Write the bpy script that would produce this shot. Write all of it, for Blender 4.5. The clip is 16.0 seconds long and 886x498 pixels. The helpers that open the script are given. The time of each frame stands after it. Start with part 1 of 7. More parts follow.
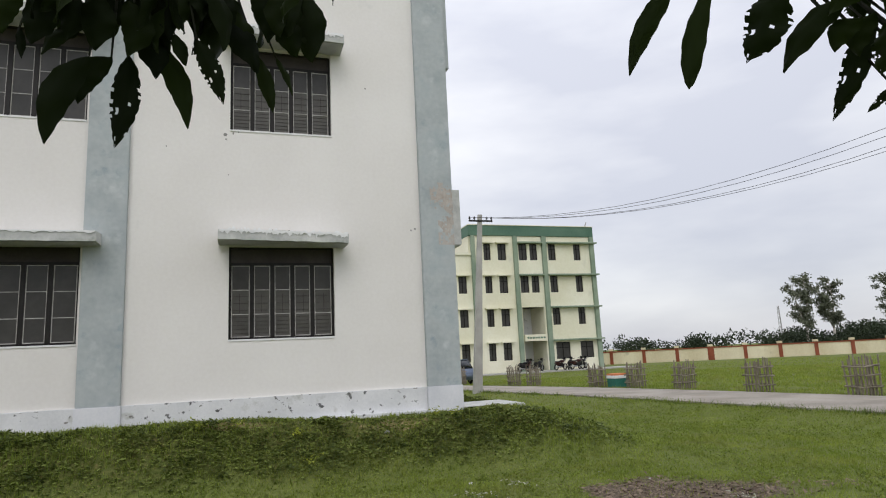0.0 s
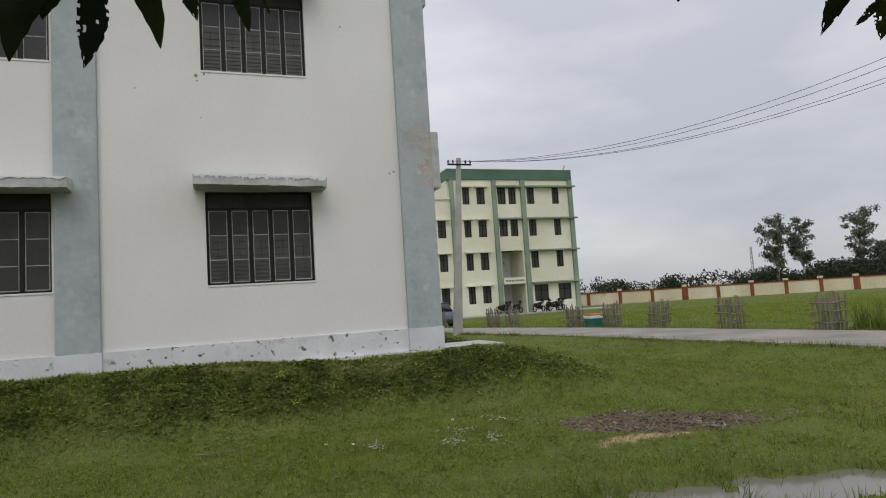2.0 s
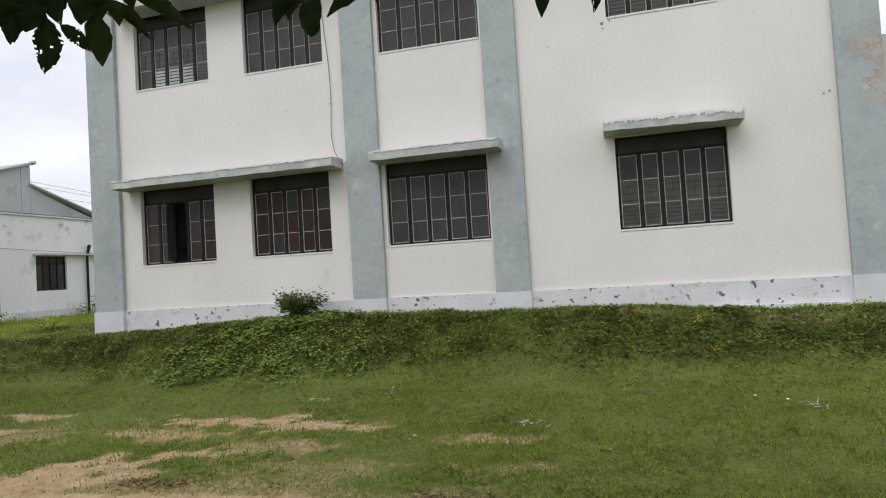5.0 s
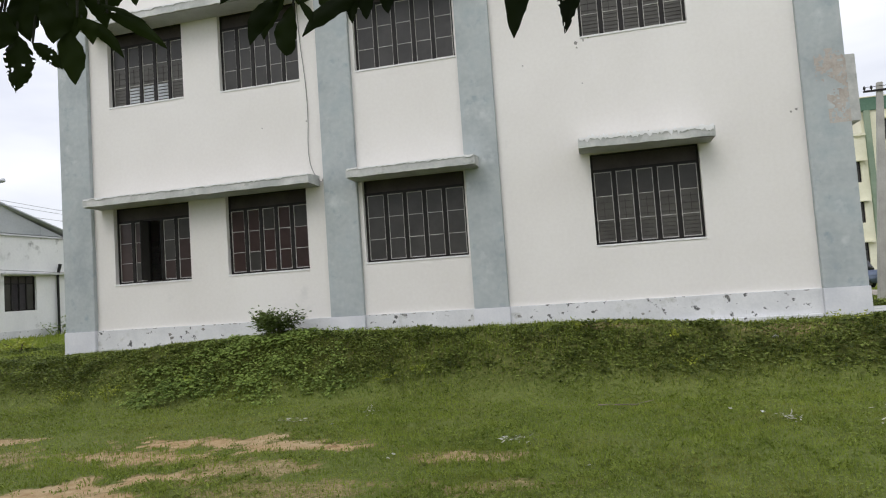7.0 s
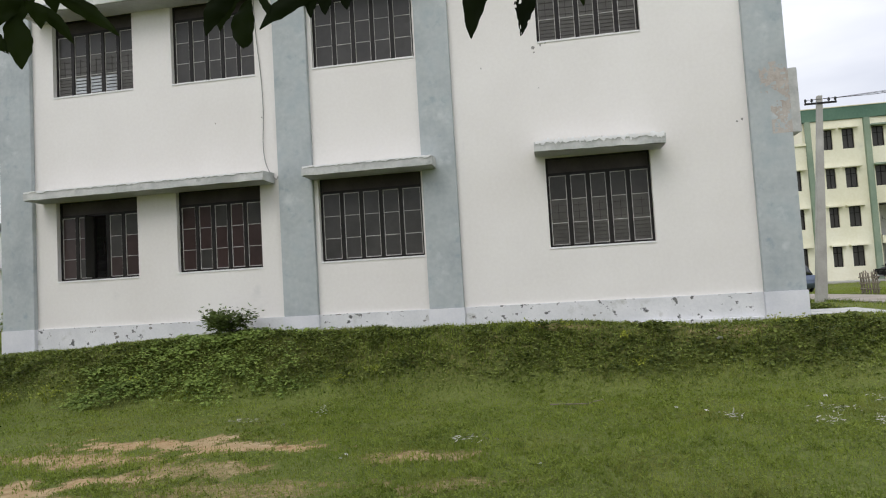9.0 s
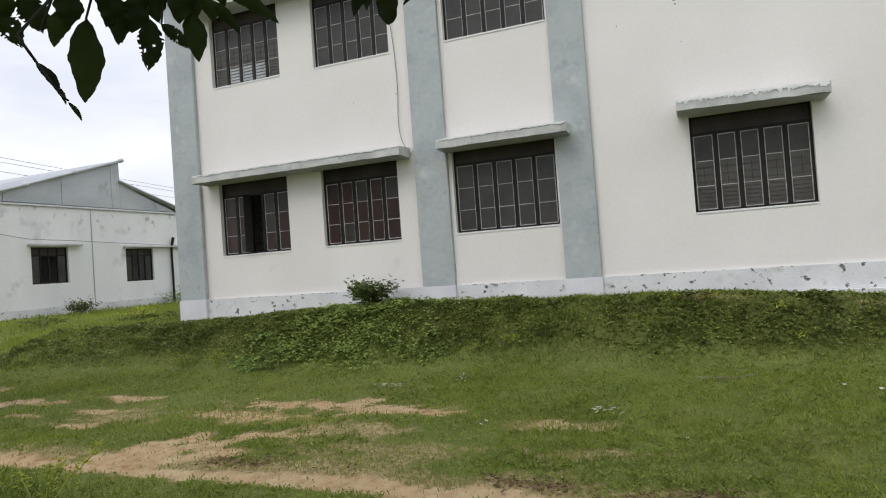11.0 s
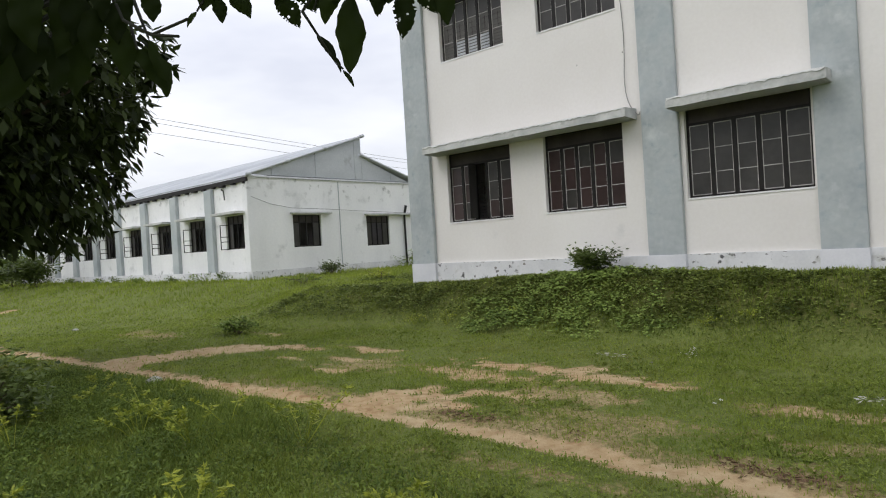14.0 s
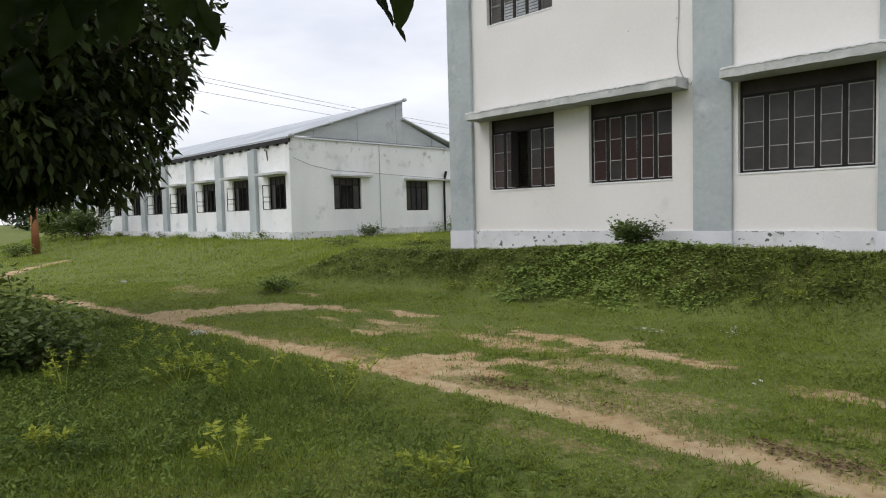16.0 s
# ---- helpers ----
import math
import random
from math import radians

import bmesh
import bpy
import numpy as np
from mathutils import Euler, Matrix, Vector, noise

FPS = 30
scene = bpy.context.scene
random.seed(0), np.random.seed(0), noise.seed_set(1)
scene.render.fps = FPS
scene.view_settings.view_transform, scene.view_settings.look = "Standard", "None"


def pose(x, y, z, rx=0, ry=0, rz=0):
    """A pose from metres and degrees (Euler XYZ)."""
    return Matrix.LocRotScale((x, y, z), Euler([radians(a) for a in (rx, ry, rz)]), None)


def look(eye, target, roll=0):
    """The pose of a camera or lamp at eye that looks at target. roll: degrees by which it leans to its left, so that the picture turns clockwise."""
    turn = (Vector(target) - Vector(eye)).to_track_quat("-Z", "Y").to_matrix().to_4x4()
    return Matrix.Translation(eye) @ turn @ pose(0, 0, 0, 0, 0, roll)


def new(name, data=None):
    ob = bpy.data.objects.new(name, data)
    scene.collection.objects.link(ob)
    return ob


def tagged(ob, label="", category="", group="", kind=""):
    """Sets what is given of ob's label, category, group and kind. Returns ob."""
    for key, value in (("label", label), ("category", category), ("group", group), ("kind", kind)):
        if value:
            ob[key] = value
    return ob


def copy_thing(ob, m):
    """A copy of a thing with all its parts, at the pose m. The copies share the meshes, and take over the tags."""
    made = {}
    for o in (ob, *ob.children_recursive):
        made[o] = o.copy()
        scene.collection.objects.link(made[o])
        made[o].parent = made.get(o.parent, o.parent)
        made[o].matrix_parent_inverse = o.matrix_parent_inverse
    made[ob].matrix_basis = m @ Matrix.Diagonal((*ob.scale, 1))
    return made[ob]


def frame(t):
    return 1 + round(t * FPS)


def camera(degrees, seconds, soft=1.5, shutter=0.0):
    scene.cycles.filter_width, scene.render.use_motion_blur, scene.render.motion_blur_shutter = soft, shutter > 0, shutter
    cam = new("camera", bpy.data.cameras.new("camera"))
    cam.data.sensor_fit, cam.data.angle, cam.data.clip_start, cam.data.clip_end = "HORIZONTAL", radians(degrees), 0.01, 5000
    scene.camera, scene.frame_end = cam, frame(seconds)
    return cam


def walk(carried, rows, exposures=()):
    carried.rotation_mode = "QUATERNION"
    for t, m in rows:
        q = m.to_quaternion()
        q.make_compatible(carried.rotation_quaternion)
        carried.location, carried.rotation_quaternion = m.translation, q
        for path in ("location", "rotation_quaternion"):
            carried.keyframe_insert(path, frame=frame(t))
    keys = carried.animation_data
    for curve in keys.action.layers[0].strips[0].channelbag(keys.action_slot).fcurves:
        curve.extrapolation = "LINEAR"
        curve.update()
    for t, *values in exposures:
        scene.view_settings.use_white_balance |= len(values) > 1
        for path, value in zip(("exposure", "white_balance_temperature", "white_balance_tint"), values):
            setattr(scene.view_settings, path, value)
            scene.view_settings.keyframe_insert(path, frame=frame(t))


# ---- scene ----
cam = camera(70.0, 16.0, soft=1.1)
PATH = [
    (0, (0.102, -10.371, 1.557), (0.7242, -8.5012, 1.8960), -2.79),
    (0.5, (0.093, -10.356, 1.549), (0.7584, -8.4832, 1.7698), -2.82),
    (1, (0.106, -10.361, 1.547), (0.8512, -8.5146, 1.7397), -3.06),
    (1.5, (0.110, -10.361, 1.543), (0.8839, -8.5255, 1.7163), -3.12),
    (2, (0.093, -10.358, 1.523), (0.7760, -8.4851, 1.6866), -3.68),
    (2.5, (0.066, -10.354, 1.491), (0.6750, -8.4535, 1.6285), -1.57),
    (3, (0.072, -10.356, 1.481), (0.6559, -8.4467, 1.6013), -3.05),
    (3.2, (0.072, -10.356, 1.481), (0.6303, -8.4393, 1.6043), -3.21),
    (5.3, (-0.079, -10.354, 1.505), (-0.6622, -8.4416, 1.5656), -3.50),
    (5.5, (-0.079, -10.354, 1.505), (-0.6266, -8.4311, 1.5636), -3.80),
    (6, (-0.075, -10.353, 1.505), (-0.5949, -8.4225, 1.5709), -3.91),
    (6.5, (-0.077, -10.345, 1.512), (-0.5364, -8.4035, 1.6576), -3.60),
    (7, (-0.065, -10.360, 1.503), (-0.5251, -8.4168, 1.6209), -3.92),
    (7.5, (-0.066, -10.359, 1.501), (-0.5290, -8.4152, 1.5940), -3.94),
    (8, (-0.060, -10.374, 1.495), (-0.3490, -8.3982, 1.6099), -2.63),
    (8.2, (-0.060, -10.374, 1.495), (-0.3325, -8.3964, 1.6184), -2.61),
    (10.3, (-0.065, -10.367, 1.494), (-0.5515, -8.4284, 1.5707), -4.13),
    (10.5, (-0.065, -10.367, 1.494), (-0.5774, -8.4349, 1.5659), -3.88),
    (11, (-0.082, -10.379, 1.492), (-0.8155, -8.5186, 1.5376), -4.09),
    (11.5, (-0.103, -10.379, 1.488), (-1.0742, -8.6304, 1.4893), -3.41),
    (12, (-0.103, -10.369, 1.483), (-1.1043, -8.6379, 1.4468), -3.68),
    (12.5, (-0.103, -10.375, 1.486), (-1.1026, -8.6426, 1.4699), -3.01),
    (13, (-0.101, -10.370, 1.485), (-1.0643, -8.6173, 1.4614), -3.23),
    (13.5, (-0.102, -10.373, 1.485), (-1.1701, -8.6824, 1.4577), -3.80),
    (14, (-0.124, -10.380, 1.483), (-1.4454, -8.8782, 1.4715), -3.48),
    (14.5, (-0.140, -10.382, 1.483), (-1.5563, -8.9698, 1.4667), -1.83),
    (15, (-0.166, -10.366, 1.485), (-1.6039, -8.9788, 1.3919), -1.40),
    (15.5, (-0.152, -10.375, 1.483), (-1.5856, -8.9836, 1.3958), -1.35),
    (16, (-0.147, -10.371, 1.481), (-1.5561, -8.9563, 1.3702), -1.44),
]
walk(cam, [(t, look(eye, target, roll)) for t, eye, target, roll in PATH],
     [(0.0, -0.10), (0.5, -0.40), (1.0, -0.52), (1.5, -0.51), (2.5, -0.42), (3.2, -0.36), (5.3, 0.02), (11.0, 0.04), (12.0, 0.02), (16.0, -0.01)])

# ---- light ----
SUN_EL, SUN_ROT = radians(52), radians(200)
world = bpy.data.worlds.new("world")
scene.world = world
world.use_nodes = True
wn = world.node_tree
wn.nodes.clear()
w_out = wn.nodes.new("ShaderNodeOutputWorld")
w_bg = wn.nodes.new("ShaderNodeBackground")
w_sky = wn.nodes.new("ShaderNodeTexSky")
w_sky.sky_type, w_sky.sun_disc, w_sky.sun_elevation, w_sky.sun_rotation = "NISHITA", False, SUN_EL, SUN_ROT
w_scale = wn.nodes.new("ShaderNodeVectorMath")
w_scale.operation = "SCALE"
w_scale.inputs["Scale"].default_value = 0.10
w_tc = wn.nodes.new("ShaderNodeTexCoord")
w_map = wn.nodes.new("ShaderNodeMapping")
w_map.inputs["Scale"].default_value = (1.0, 1.0, 3.2)
w_noise = wn.nodes.new("ShaderNodeTexNoise")
w_noise.inputs["Scale"].default_value, w_noise.inputs["Detail"].default_value, w_noise.inputs["Roughness"].default_value = 2.1, 5.0, 0.5
w_ramp = wn.nodes.new("ShaderNodeValToRGB")
w_ramp.color_ramp.elements[0].position, w_ramp.color_ramp.elements[0].color = 0.34, (0.64, 0.655, 0.73, 1)
w_ramp.color_ramp.elements[1].position, w_ramp.color_ramp.elements[1].color = 0.70, (0.97, 0.97, 0.985, 1)
w_mix = wn.nodes.new("ShaderNodeMix")
w_mix.data_type = "RGBA"
w_mix.inputs["Factor"].default_value = 0.86
wn.links.new(w_tc.outputs["Generated"], w_map.inputs["Vector"])
wn.links.new(w_map.outputs["Vector"], w_noise.inputs["Vector"])
wn.links.new(w_noise.outputs["Fac"], w_ramp.inputs["Fac"])
wn.links.new(w_sky.outputs["Color"], w_scale.inputs["Vector"])
wn.links.new(w_scale.outputs["Vector"], w_mix.inputs["A"])
wn.links.new(w_ramp.outputs["Color"], w_mix.inputs["B"])
w_sep = wn.nodes.new("ShaderNodeSeparateXYZ")
wn.links.new(w_tc.outputs["Generated"], w_sep.inputs[0])
w_dir = wn.nodes.new("ShaderNodeVectorMath")
w_dir.operation = "DOT_PRODUCT"
w_dir.inputs[1].default_value = (-0.10, 0.0, 0.95)
wn.links.new(w_tc.outputs["Generated"], w_dir.inputs[0])
w_lift = wn.nodes.new("ShaderNodeMapRange")
w_lift.inputs["From Min"].default_value, w_lift.inputs["From Max"].default_value = -0.2, 1.0
w_lift.inputs["To Min"].default_value, w_lift.inputs["To Max"].default_value = 0.90, 1.95
wn.links.new(w_dir.outputs["Value"], w_lift.inputs["Value"])
wn.links.new(w_lift.outputs["Result"], w_bg.inputs["Strength"])
wn.links.new(w_mix.outputs["Result"], w_bg.inputs["Color"])
wn.links.new(w_bg.outputs["Background"], w_out.inputs["Surface"])

sun = new("sun", bpy.data.lights.new("sun", "SUN"))
sun.data.energy, sun.data.angle, sun.data.color = 0.8, radians(30), (1.0, 0.97, 0.92)
sun.matrix_world = look((-6, -20, 24), (0, 0, 0))


# ---- materials ----
def paint(name, low, high, scale=1.5, rough=0.85, bump=0.15, grain=40.0, stretch=(1, 1, 1), metal=0.0, spec=0.3, blots=None, random_tint=0.0):
    """Two-scale noise between two colours, with fine relief. blots: colour, noise scale, threshold, softness, optional (zlow, zhigh)."""
    m = bpy.data.materials.new(name)
    m.use_nodes = True
    nt = m.node_tree
    b = nt.nodes["Principled BSDF"]
    b.inputs["Roughness"].default_value, b.inputs["Metallic"].default_value = rough, metal
    b.inputs["Specular IOR Level"].default_value = spec
    geo = nt.nodes.new("ShaderNodeNewGeometry")
    mp = nt.nodes.new("ShaderNodeMapping")
    mp.inputs["Scale"].default_value = stretch
    nt.links.new(geo.outputs["Position"], mp.inputs["Vector"])
    n1 = nt.nodes.new("ShaderNodeTexNoise")
    n1.inputs["Scale"].default_value, n1.inputs["Detail"].default_value = scale, 4
    n2 = nt.nodes.new("ShaderNodeTexNoise")
    n2.inputs["Scale"].default_value, n2.inputs["Detail"].default_value = grain, 3
    nt.links.new(mp.outputs["Vector"], n1.inputs["Vector"])
    nt.links.new(geo.outputs["Position"], n2.inputs["Vector"])
    add = nt.nodes.new("ShaderNodeMath")
    add.operation = "MULTIPLY_ADD"
    add.inputs[1].default_value = 0.35
    nt.links.new(n2.outputs["Fac"], add.inputs[0])
    nt.links.new(n1.outputs["Fac"], add.inputs[2])
    ramp = nt.nodes.new("ShaderNodeValToRGB")
    ramp.color_ramp.elements[0].position, ramp.color_ramp.elements[0].color = 0.47, (*low, 1)
    ramp.color_ramp.elements[1].position, ramp.color_ramp.elements[1].color = 0.87, (*high, 1)
    nt.links.new(add.outputs[0], ramp.inputs["Fac"])
    col = ramp.outputs["Color"]
    for colour, sc, thr, soft, zr in (blots or ()):
        n3 = nt.nodes.new("ShaderNodeTexNoise")
        n3.inputs["Scale"].default_value, n3.inputs["Detail"].default_value, n3.inputs["Roughness"].default_value = sc, 5, 0.6
        nt.links.new(geo.outputs["Position"], n3.inputs["Vector"])
        mr = nt.nodes.new("ShaderNodeMapRange")
        mr.inputs["From Min"].default_value, mr.inputs["From Max"].default_value = thr, thr + soft
        nt.links.new(n3.outputs["Fac"], mr.inputs["Value"])
        fac = mr.outputs["Result"]
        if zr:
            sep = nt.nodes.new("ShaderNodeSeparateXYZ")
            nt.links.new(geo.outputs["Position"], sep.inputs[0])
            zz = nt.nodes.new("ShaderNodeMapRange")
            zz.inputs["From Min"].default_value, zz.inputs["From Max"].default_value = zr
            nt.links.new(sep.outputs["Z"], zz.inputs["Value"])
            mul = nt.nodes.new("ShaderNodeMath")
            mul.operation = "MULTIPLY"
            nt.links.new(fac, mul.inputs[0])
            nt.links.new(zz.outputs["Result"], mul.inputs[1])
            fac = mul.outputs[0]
        mx = nt.nodes.new("ShaderNodeMix")
        mx.data_type = "RGBA"
        mx.inputs["B"].default_value = (*colour, 1)
        nt.links.new(fac, mx.inputs["Factor"])
        nt.links.new(col, mx.inputs["A"])
        col = mx.outputs["Result"]
    if random_tint:
        hsv = nt.nodes.new("ShaderNodeHueSaturation")
        rnd = nt.nodes.new("ShaderNodeMapRange")
        rnd.inputs["To Min"].default_value, rnd.inputs["To Max"].default_value = 1 - random_tint, 1 + random_tint
        nt.links.new(geo.outputs["Random Per Island"], rnd.inputs["Value"])
        nt.links.new(rnd.outputs["Result"], hsv.inputs["Value"])
        nt.links.new(col, hsv.inputs["Color"])
        col = hsv.outputs["Color"]
    nt.links.new(col, b.inputs["Base Color"])
    if bump:
        bp = nt.nodes.new("ShaderNodeBump")
        bp.inputs["Strength"].default_value, bp.inputs["Distance"].default_value = bump, 0.01
        nt.links.new(n2.outputs["Fac"], bp.inputs["Height"])
        nt.links.new(bp.outputs["Normal"], b.inputs["Normal"])
    return m


def leafy(name, low, high, rough=0.5, through_light=0.25, spread=0.35, sheen=0.2, patches=0.9, stops=(0.40, 0.95), dry=None):
    """Leaf or grass: a colour that varies from piece to piece, with some light passing through."""
    m = bpy.data.materials.new(name)
    m.use_nodes = True
    nt = m.node_tree
    b = nt.nodes["Principled BSDF"]
    b.inputs["Roughness"].default_value = rough
    b.inputs["Specular IOR Level"].default_value = sheen
    geo = nt.nodes.new("ShaderNodeNewGeometry")
    obi = nt.nodes.new("ShaderNodeObjectInfo")
    n1 = nt.nodes.new("ShaderNodeTexNoise")
    n1.inputs["Scale"].default_value, n1.inputs["Detail"].default_value, n1.inputs["Roughness"].default_value = patches, 6, 0.62
    nt.links.new(geo.outputs["Position"], n1.inputs["Vector"])
    a1 = nt.nodes.new("ShaderNodeMath")
    a1.operation = "ADD"
    nt.links.new(geo.outputs["Random Per Island"], a1.inputs[0])
    nt.links.new(obi.outputs["Random"], a1.inputs[1])
    fr = nt.nodes.new("ShaderNodeMath")
    fr.operation = "FRACT"
    nt.links.new(a1.outputs[0], fr.inputs[0])
    a2 = nt.nodes.new("ShaderNodeMath")
    a2.operation = "MULTIPLY_ADD"
    a2.inputs[1].default_value = spread
    nt.links.new(fr.outputs[0], a2.inputs[0])
    nt.links.new(n1.outputs["Fac"], a2.inputs[2])
    ramp = nt.nodes.new("ShaderNodeValToRGB")
    ramp.color_ramp.elements[0].position, ramp.color_ramp.elements[0].color = stops[0], (*low, 1)
    ramp.color_ramp.elements[1].position, ramp.color_ramp.elements[1].color = stops[1], (*high, 1)
    nt.links.new(a2.outputs[0], ramp.inputs["Fac"])
    col = ramp.outputs["Color"]
    if dry:
        n2 = nt.nodes.new("ShaderNodeTexNoise")
        n2.inputs["Scale"].default_value, n2.inputs["Detail"].default_value, n2.inputs["Roughness"].default_value = 0.75, 7, 0.65
        nt.links.new(geo.outputs["Position"], n2.inputs["Vector"])
        mr = nt.nodes.new("ShaderNodeMapRange")
        mr.inputs["From Min"].default_value, mr.inputs["From Max"].default_value, mr.inputs["To Max"].default_value = 0.50, 0.66, 0.6
        nt.links.new(n2.outputs["Fac"], mr.inputs["Value"])
        dm = nt.nodes.new("ShaderNodeMix")
        dm.data_type = "RGBA"
        dm.inputs["B"].default_value = (*dry, 1)
        nt.links.new(mr.outputs["Result"], dm.inputs["Factor"])
        nt.links.new(col, dm.inputs["A"])
        col = dm.outputs["Result"]
    nt.links.new(col, b.inputs["Base Color"])
    tr = nt.nodes.new("ShaderNodeBsdfTranslucent")
    nt.links.new(col, tr.inputs["Color"])
    mx = nt.nodes.new("ShaderNodeMixShader")
    mx.inputs["Fac"].default_value = through_light
    nt.links.new(b.outputs[0], mx.inputs[1])
    nt.links.new(tr.outputs[0], mx.inputs[2])
    nt.links.new(mx.outputs[0], nt.nodes["Material Output"].inputs["Surface"])
    return m


WHITE = paint("white_wall_paint", (0.745, 0.715, 0.685), (0.825, 0.80, 0.775), 0.45, 0.9, 0.08, 18, blots=[((0.55, 0.55, 0.54), 1.1, 0.66, 0.25, None)])
PLINTH = paint("plinth_paint", (0.62, 0.625, 0.64), (0.76, 0.76, 0.77), 2.0, 0.9, 0.2, 30, blots=[((0.12, 0.12, 0.12), 8.0, 0.625, 0.03, None), ((0.42, 0.42, 0.38), 2.6, 0.60, 0.15, None)])
PLINTH_CLEAN = paint("pilaster_plinth_paint", (0.62, 0.63, 0.67), (0.74, 0.74, 0.77), 2.0, 0.9, 0.15, 30)
BLUE = paint("pale_blue_grey_paint", (0.35, 0.385, 0.40), (0.50, 0.53, 0.53), 1.6, 0.85, 0.1, 12, blots=[((0.31, 0.365, 0.395), 1.6, 0.52, 0.28, None), ((0.27, 0.325, 0.365), 4.5, 0.60, 0.20, None), ((0.57, 0.60, 0.60), 2.4, 0.60, 0.18, None)])
PEEL = paint("peeled_brown_plaster", (0.38, 0.33, 0.29), (0.50, 0.46, 0.42), 5.0, 0.95, 0.4, 40)
SLAB = paint("weathered_concrete_slab", (0.42, 0.43, 0.42), (0.62, 0.62, 0.60), 3.0, 0.9, 0.3, 25, blots=[((0.22, 0.24, 0.22), 4.0, 0.62, 0.15, None)])
FLAKE = paint("flaking_whitewash", (0.74, 0.74, 0.74), (0.84, 0.84, 0.84), 6.0, 0.9, 0.3, 40)
STEEL_DARK = paint("dark_brown_window_steel", (0.007, 0.006, 0.0055), (0.017, 0.014, 0.013), 6.0, 0.55, 0.1, 60)
STEEL_EDGE = paint("worn_grey_sash_edge", (0.29, 0.28, 0.265), (0.56, 0.54, 0.51), 9.0, 0.6, 0.1, 60)
TRANSOM = paint("dark_painted_transom", (0.035, 0.028, 0.026), (0.06, 0.05, 0.046), 3.0, 0.6, 0.1, 30)
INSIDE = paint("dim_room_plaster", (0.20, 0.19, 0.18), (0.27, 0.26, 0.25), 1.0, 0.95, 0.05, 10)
IRON = paint("grey_iron_bar", (0.20, 0.20, 0.19), (0.34, 0.33, 0.32), 8.0, 0.6, 0.1, 60)


def glass(name, colour, rough, passing):
    m = paint(name, tuple(c * 0.75 for c in colour), tuple(c * 1.2 for c in colour), 2.2, rough, 0.03, 14, spec=0.4)
    m.node_tree.nodes["Principled BSDF"].inputs["Transmission Weight"].default_value = passing
    m.node_tree.nodes["Principled BSDF"].inputs["IOR"].default_value = 1.45
    return m


PANE = glass("dusty_grey_glass", (0.052, 0.049, 0.045), 0.32, 0.18)
PANE_PALE = glass("dust_caked_glass", (0.088, 0.083, 0.074), 0.40, 0.12)
PANE_RED = glass("dusty_red_brown_glass", (0.050, 0.031, 0.029), 0.30, 0.18)
CHIP = paint("bare_grey_chip", (0.20, 0.19, 0.18), (0.34, 0.33, 0.31), 9, 0.95, 0.2, 50)
BLACK = paint("black_rubber", (0.010, 0.010, 0.010), (0.022, 0.022, 0.022), 6, 0.7, 0.1, 50)
CREAM = paint("cream_wall_paint", (0.70, 0.67, 0.50), (0.82, 0.80, 0.66), 0.25, 0.9, 0.05, 6, blots=[((0.62, 0.60, 0.48), 0.5, 0.6, 0.2, None)])
GREEN = paint("sea_green_paint", (0.075, 0.145, 0.105), (0.12, 0.205, 0.15), 0.5, 0.85, 0.05, 8)
GREEN_PALE = paint("faded_green_paint", (0.19, 0.255, 0.19), (0.29, 0.35, 0.265), 0.6, 0.9, 0.05, 8)
CONCRETE = paint("grey_concrete", (0.32, 0.31, 0.29), (0.46, 0.45, 0.42), 1.4, 0.9, 0.3, 30)
ROADC = paint("worn_concrete_road", (0.22, 0.195, 0.165), (0.35, 0.318, 0.275), 0.8, 0.92, 0.3, 14, blots=[((0.30, 0.25, 0.18), 1.3, 0.6, 0.15, None)])
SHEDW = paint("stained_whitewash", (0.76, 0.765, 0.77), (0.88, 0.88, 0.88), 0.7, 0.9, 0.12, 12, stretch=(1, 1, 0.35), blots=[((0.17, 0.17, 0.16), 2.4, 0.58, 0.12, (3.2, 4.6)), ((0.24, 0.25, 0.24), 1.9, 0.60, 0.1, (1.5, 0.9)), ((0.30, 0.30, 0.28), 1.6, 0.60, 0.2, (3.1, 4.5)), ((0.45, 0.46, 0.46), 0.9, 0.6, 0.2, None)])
SHEDP = paint("grey_shed_pilaster", (0.38, 0.42, 0.44), (0.52, 0.55, 0.56), 1.3, 0.9, 0.1, 20)
SHEET = paint("galvanised_roof_sheet", (0.36, 0.38, 0.41), (0.54, 0.56, 0.58), 0.9, 0.5, 0.1, 20, stretch=(1, 0.4, 1), metal=0.25, blots=[((0.30, 0.30, 0.30), 0.8, 0.62, 0.1, None)])
BOUND = paint("cream_boundary_wall", (0.58, 0.50, 0.33), (0.74, 0.68, 0.50), 0.5, 0.92, 0.1, 6, stretch=(1, 1, 0.3), blots=[((0.36, 0.33, 0.24), 0.8, 0.62, 0.2, None)])
RUST = paint("red_oxide_paint", (0.19, 0.050, 0.026), (0.28, 0.085, 0.045), 1.5, 0.9, 0.1, 10)
BAMBOO = paint("grey_bamboo", (0.15, 0.125, 0.095), (0.31, 0.27, 0.21), 4.0, 0.8, 0.2, 40, random_tint=0.25)
BARK = paint("grey_brown_bark", (0.06, 0.045, 0.032), (0.14, 0.11, 0.085), 6.0, 0.95, 0.6, 40, stretch=(1, 1, 0.3))
BARK_DARK = paint("dark_green_twig", (0.012, 0.014, 0.008), (0.03, 0.032, 0.018), 9.0, 0.8, 0.3, 60)
BARK_PALE = paint("pale_smooth_bark", (0.30, 0.27, 0.23), (0.48, 0.45, 0.40), 2.0, 0.9, 0.3, 20)
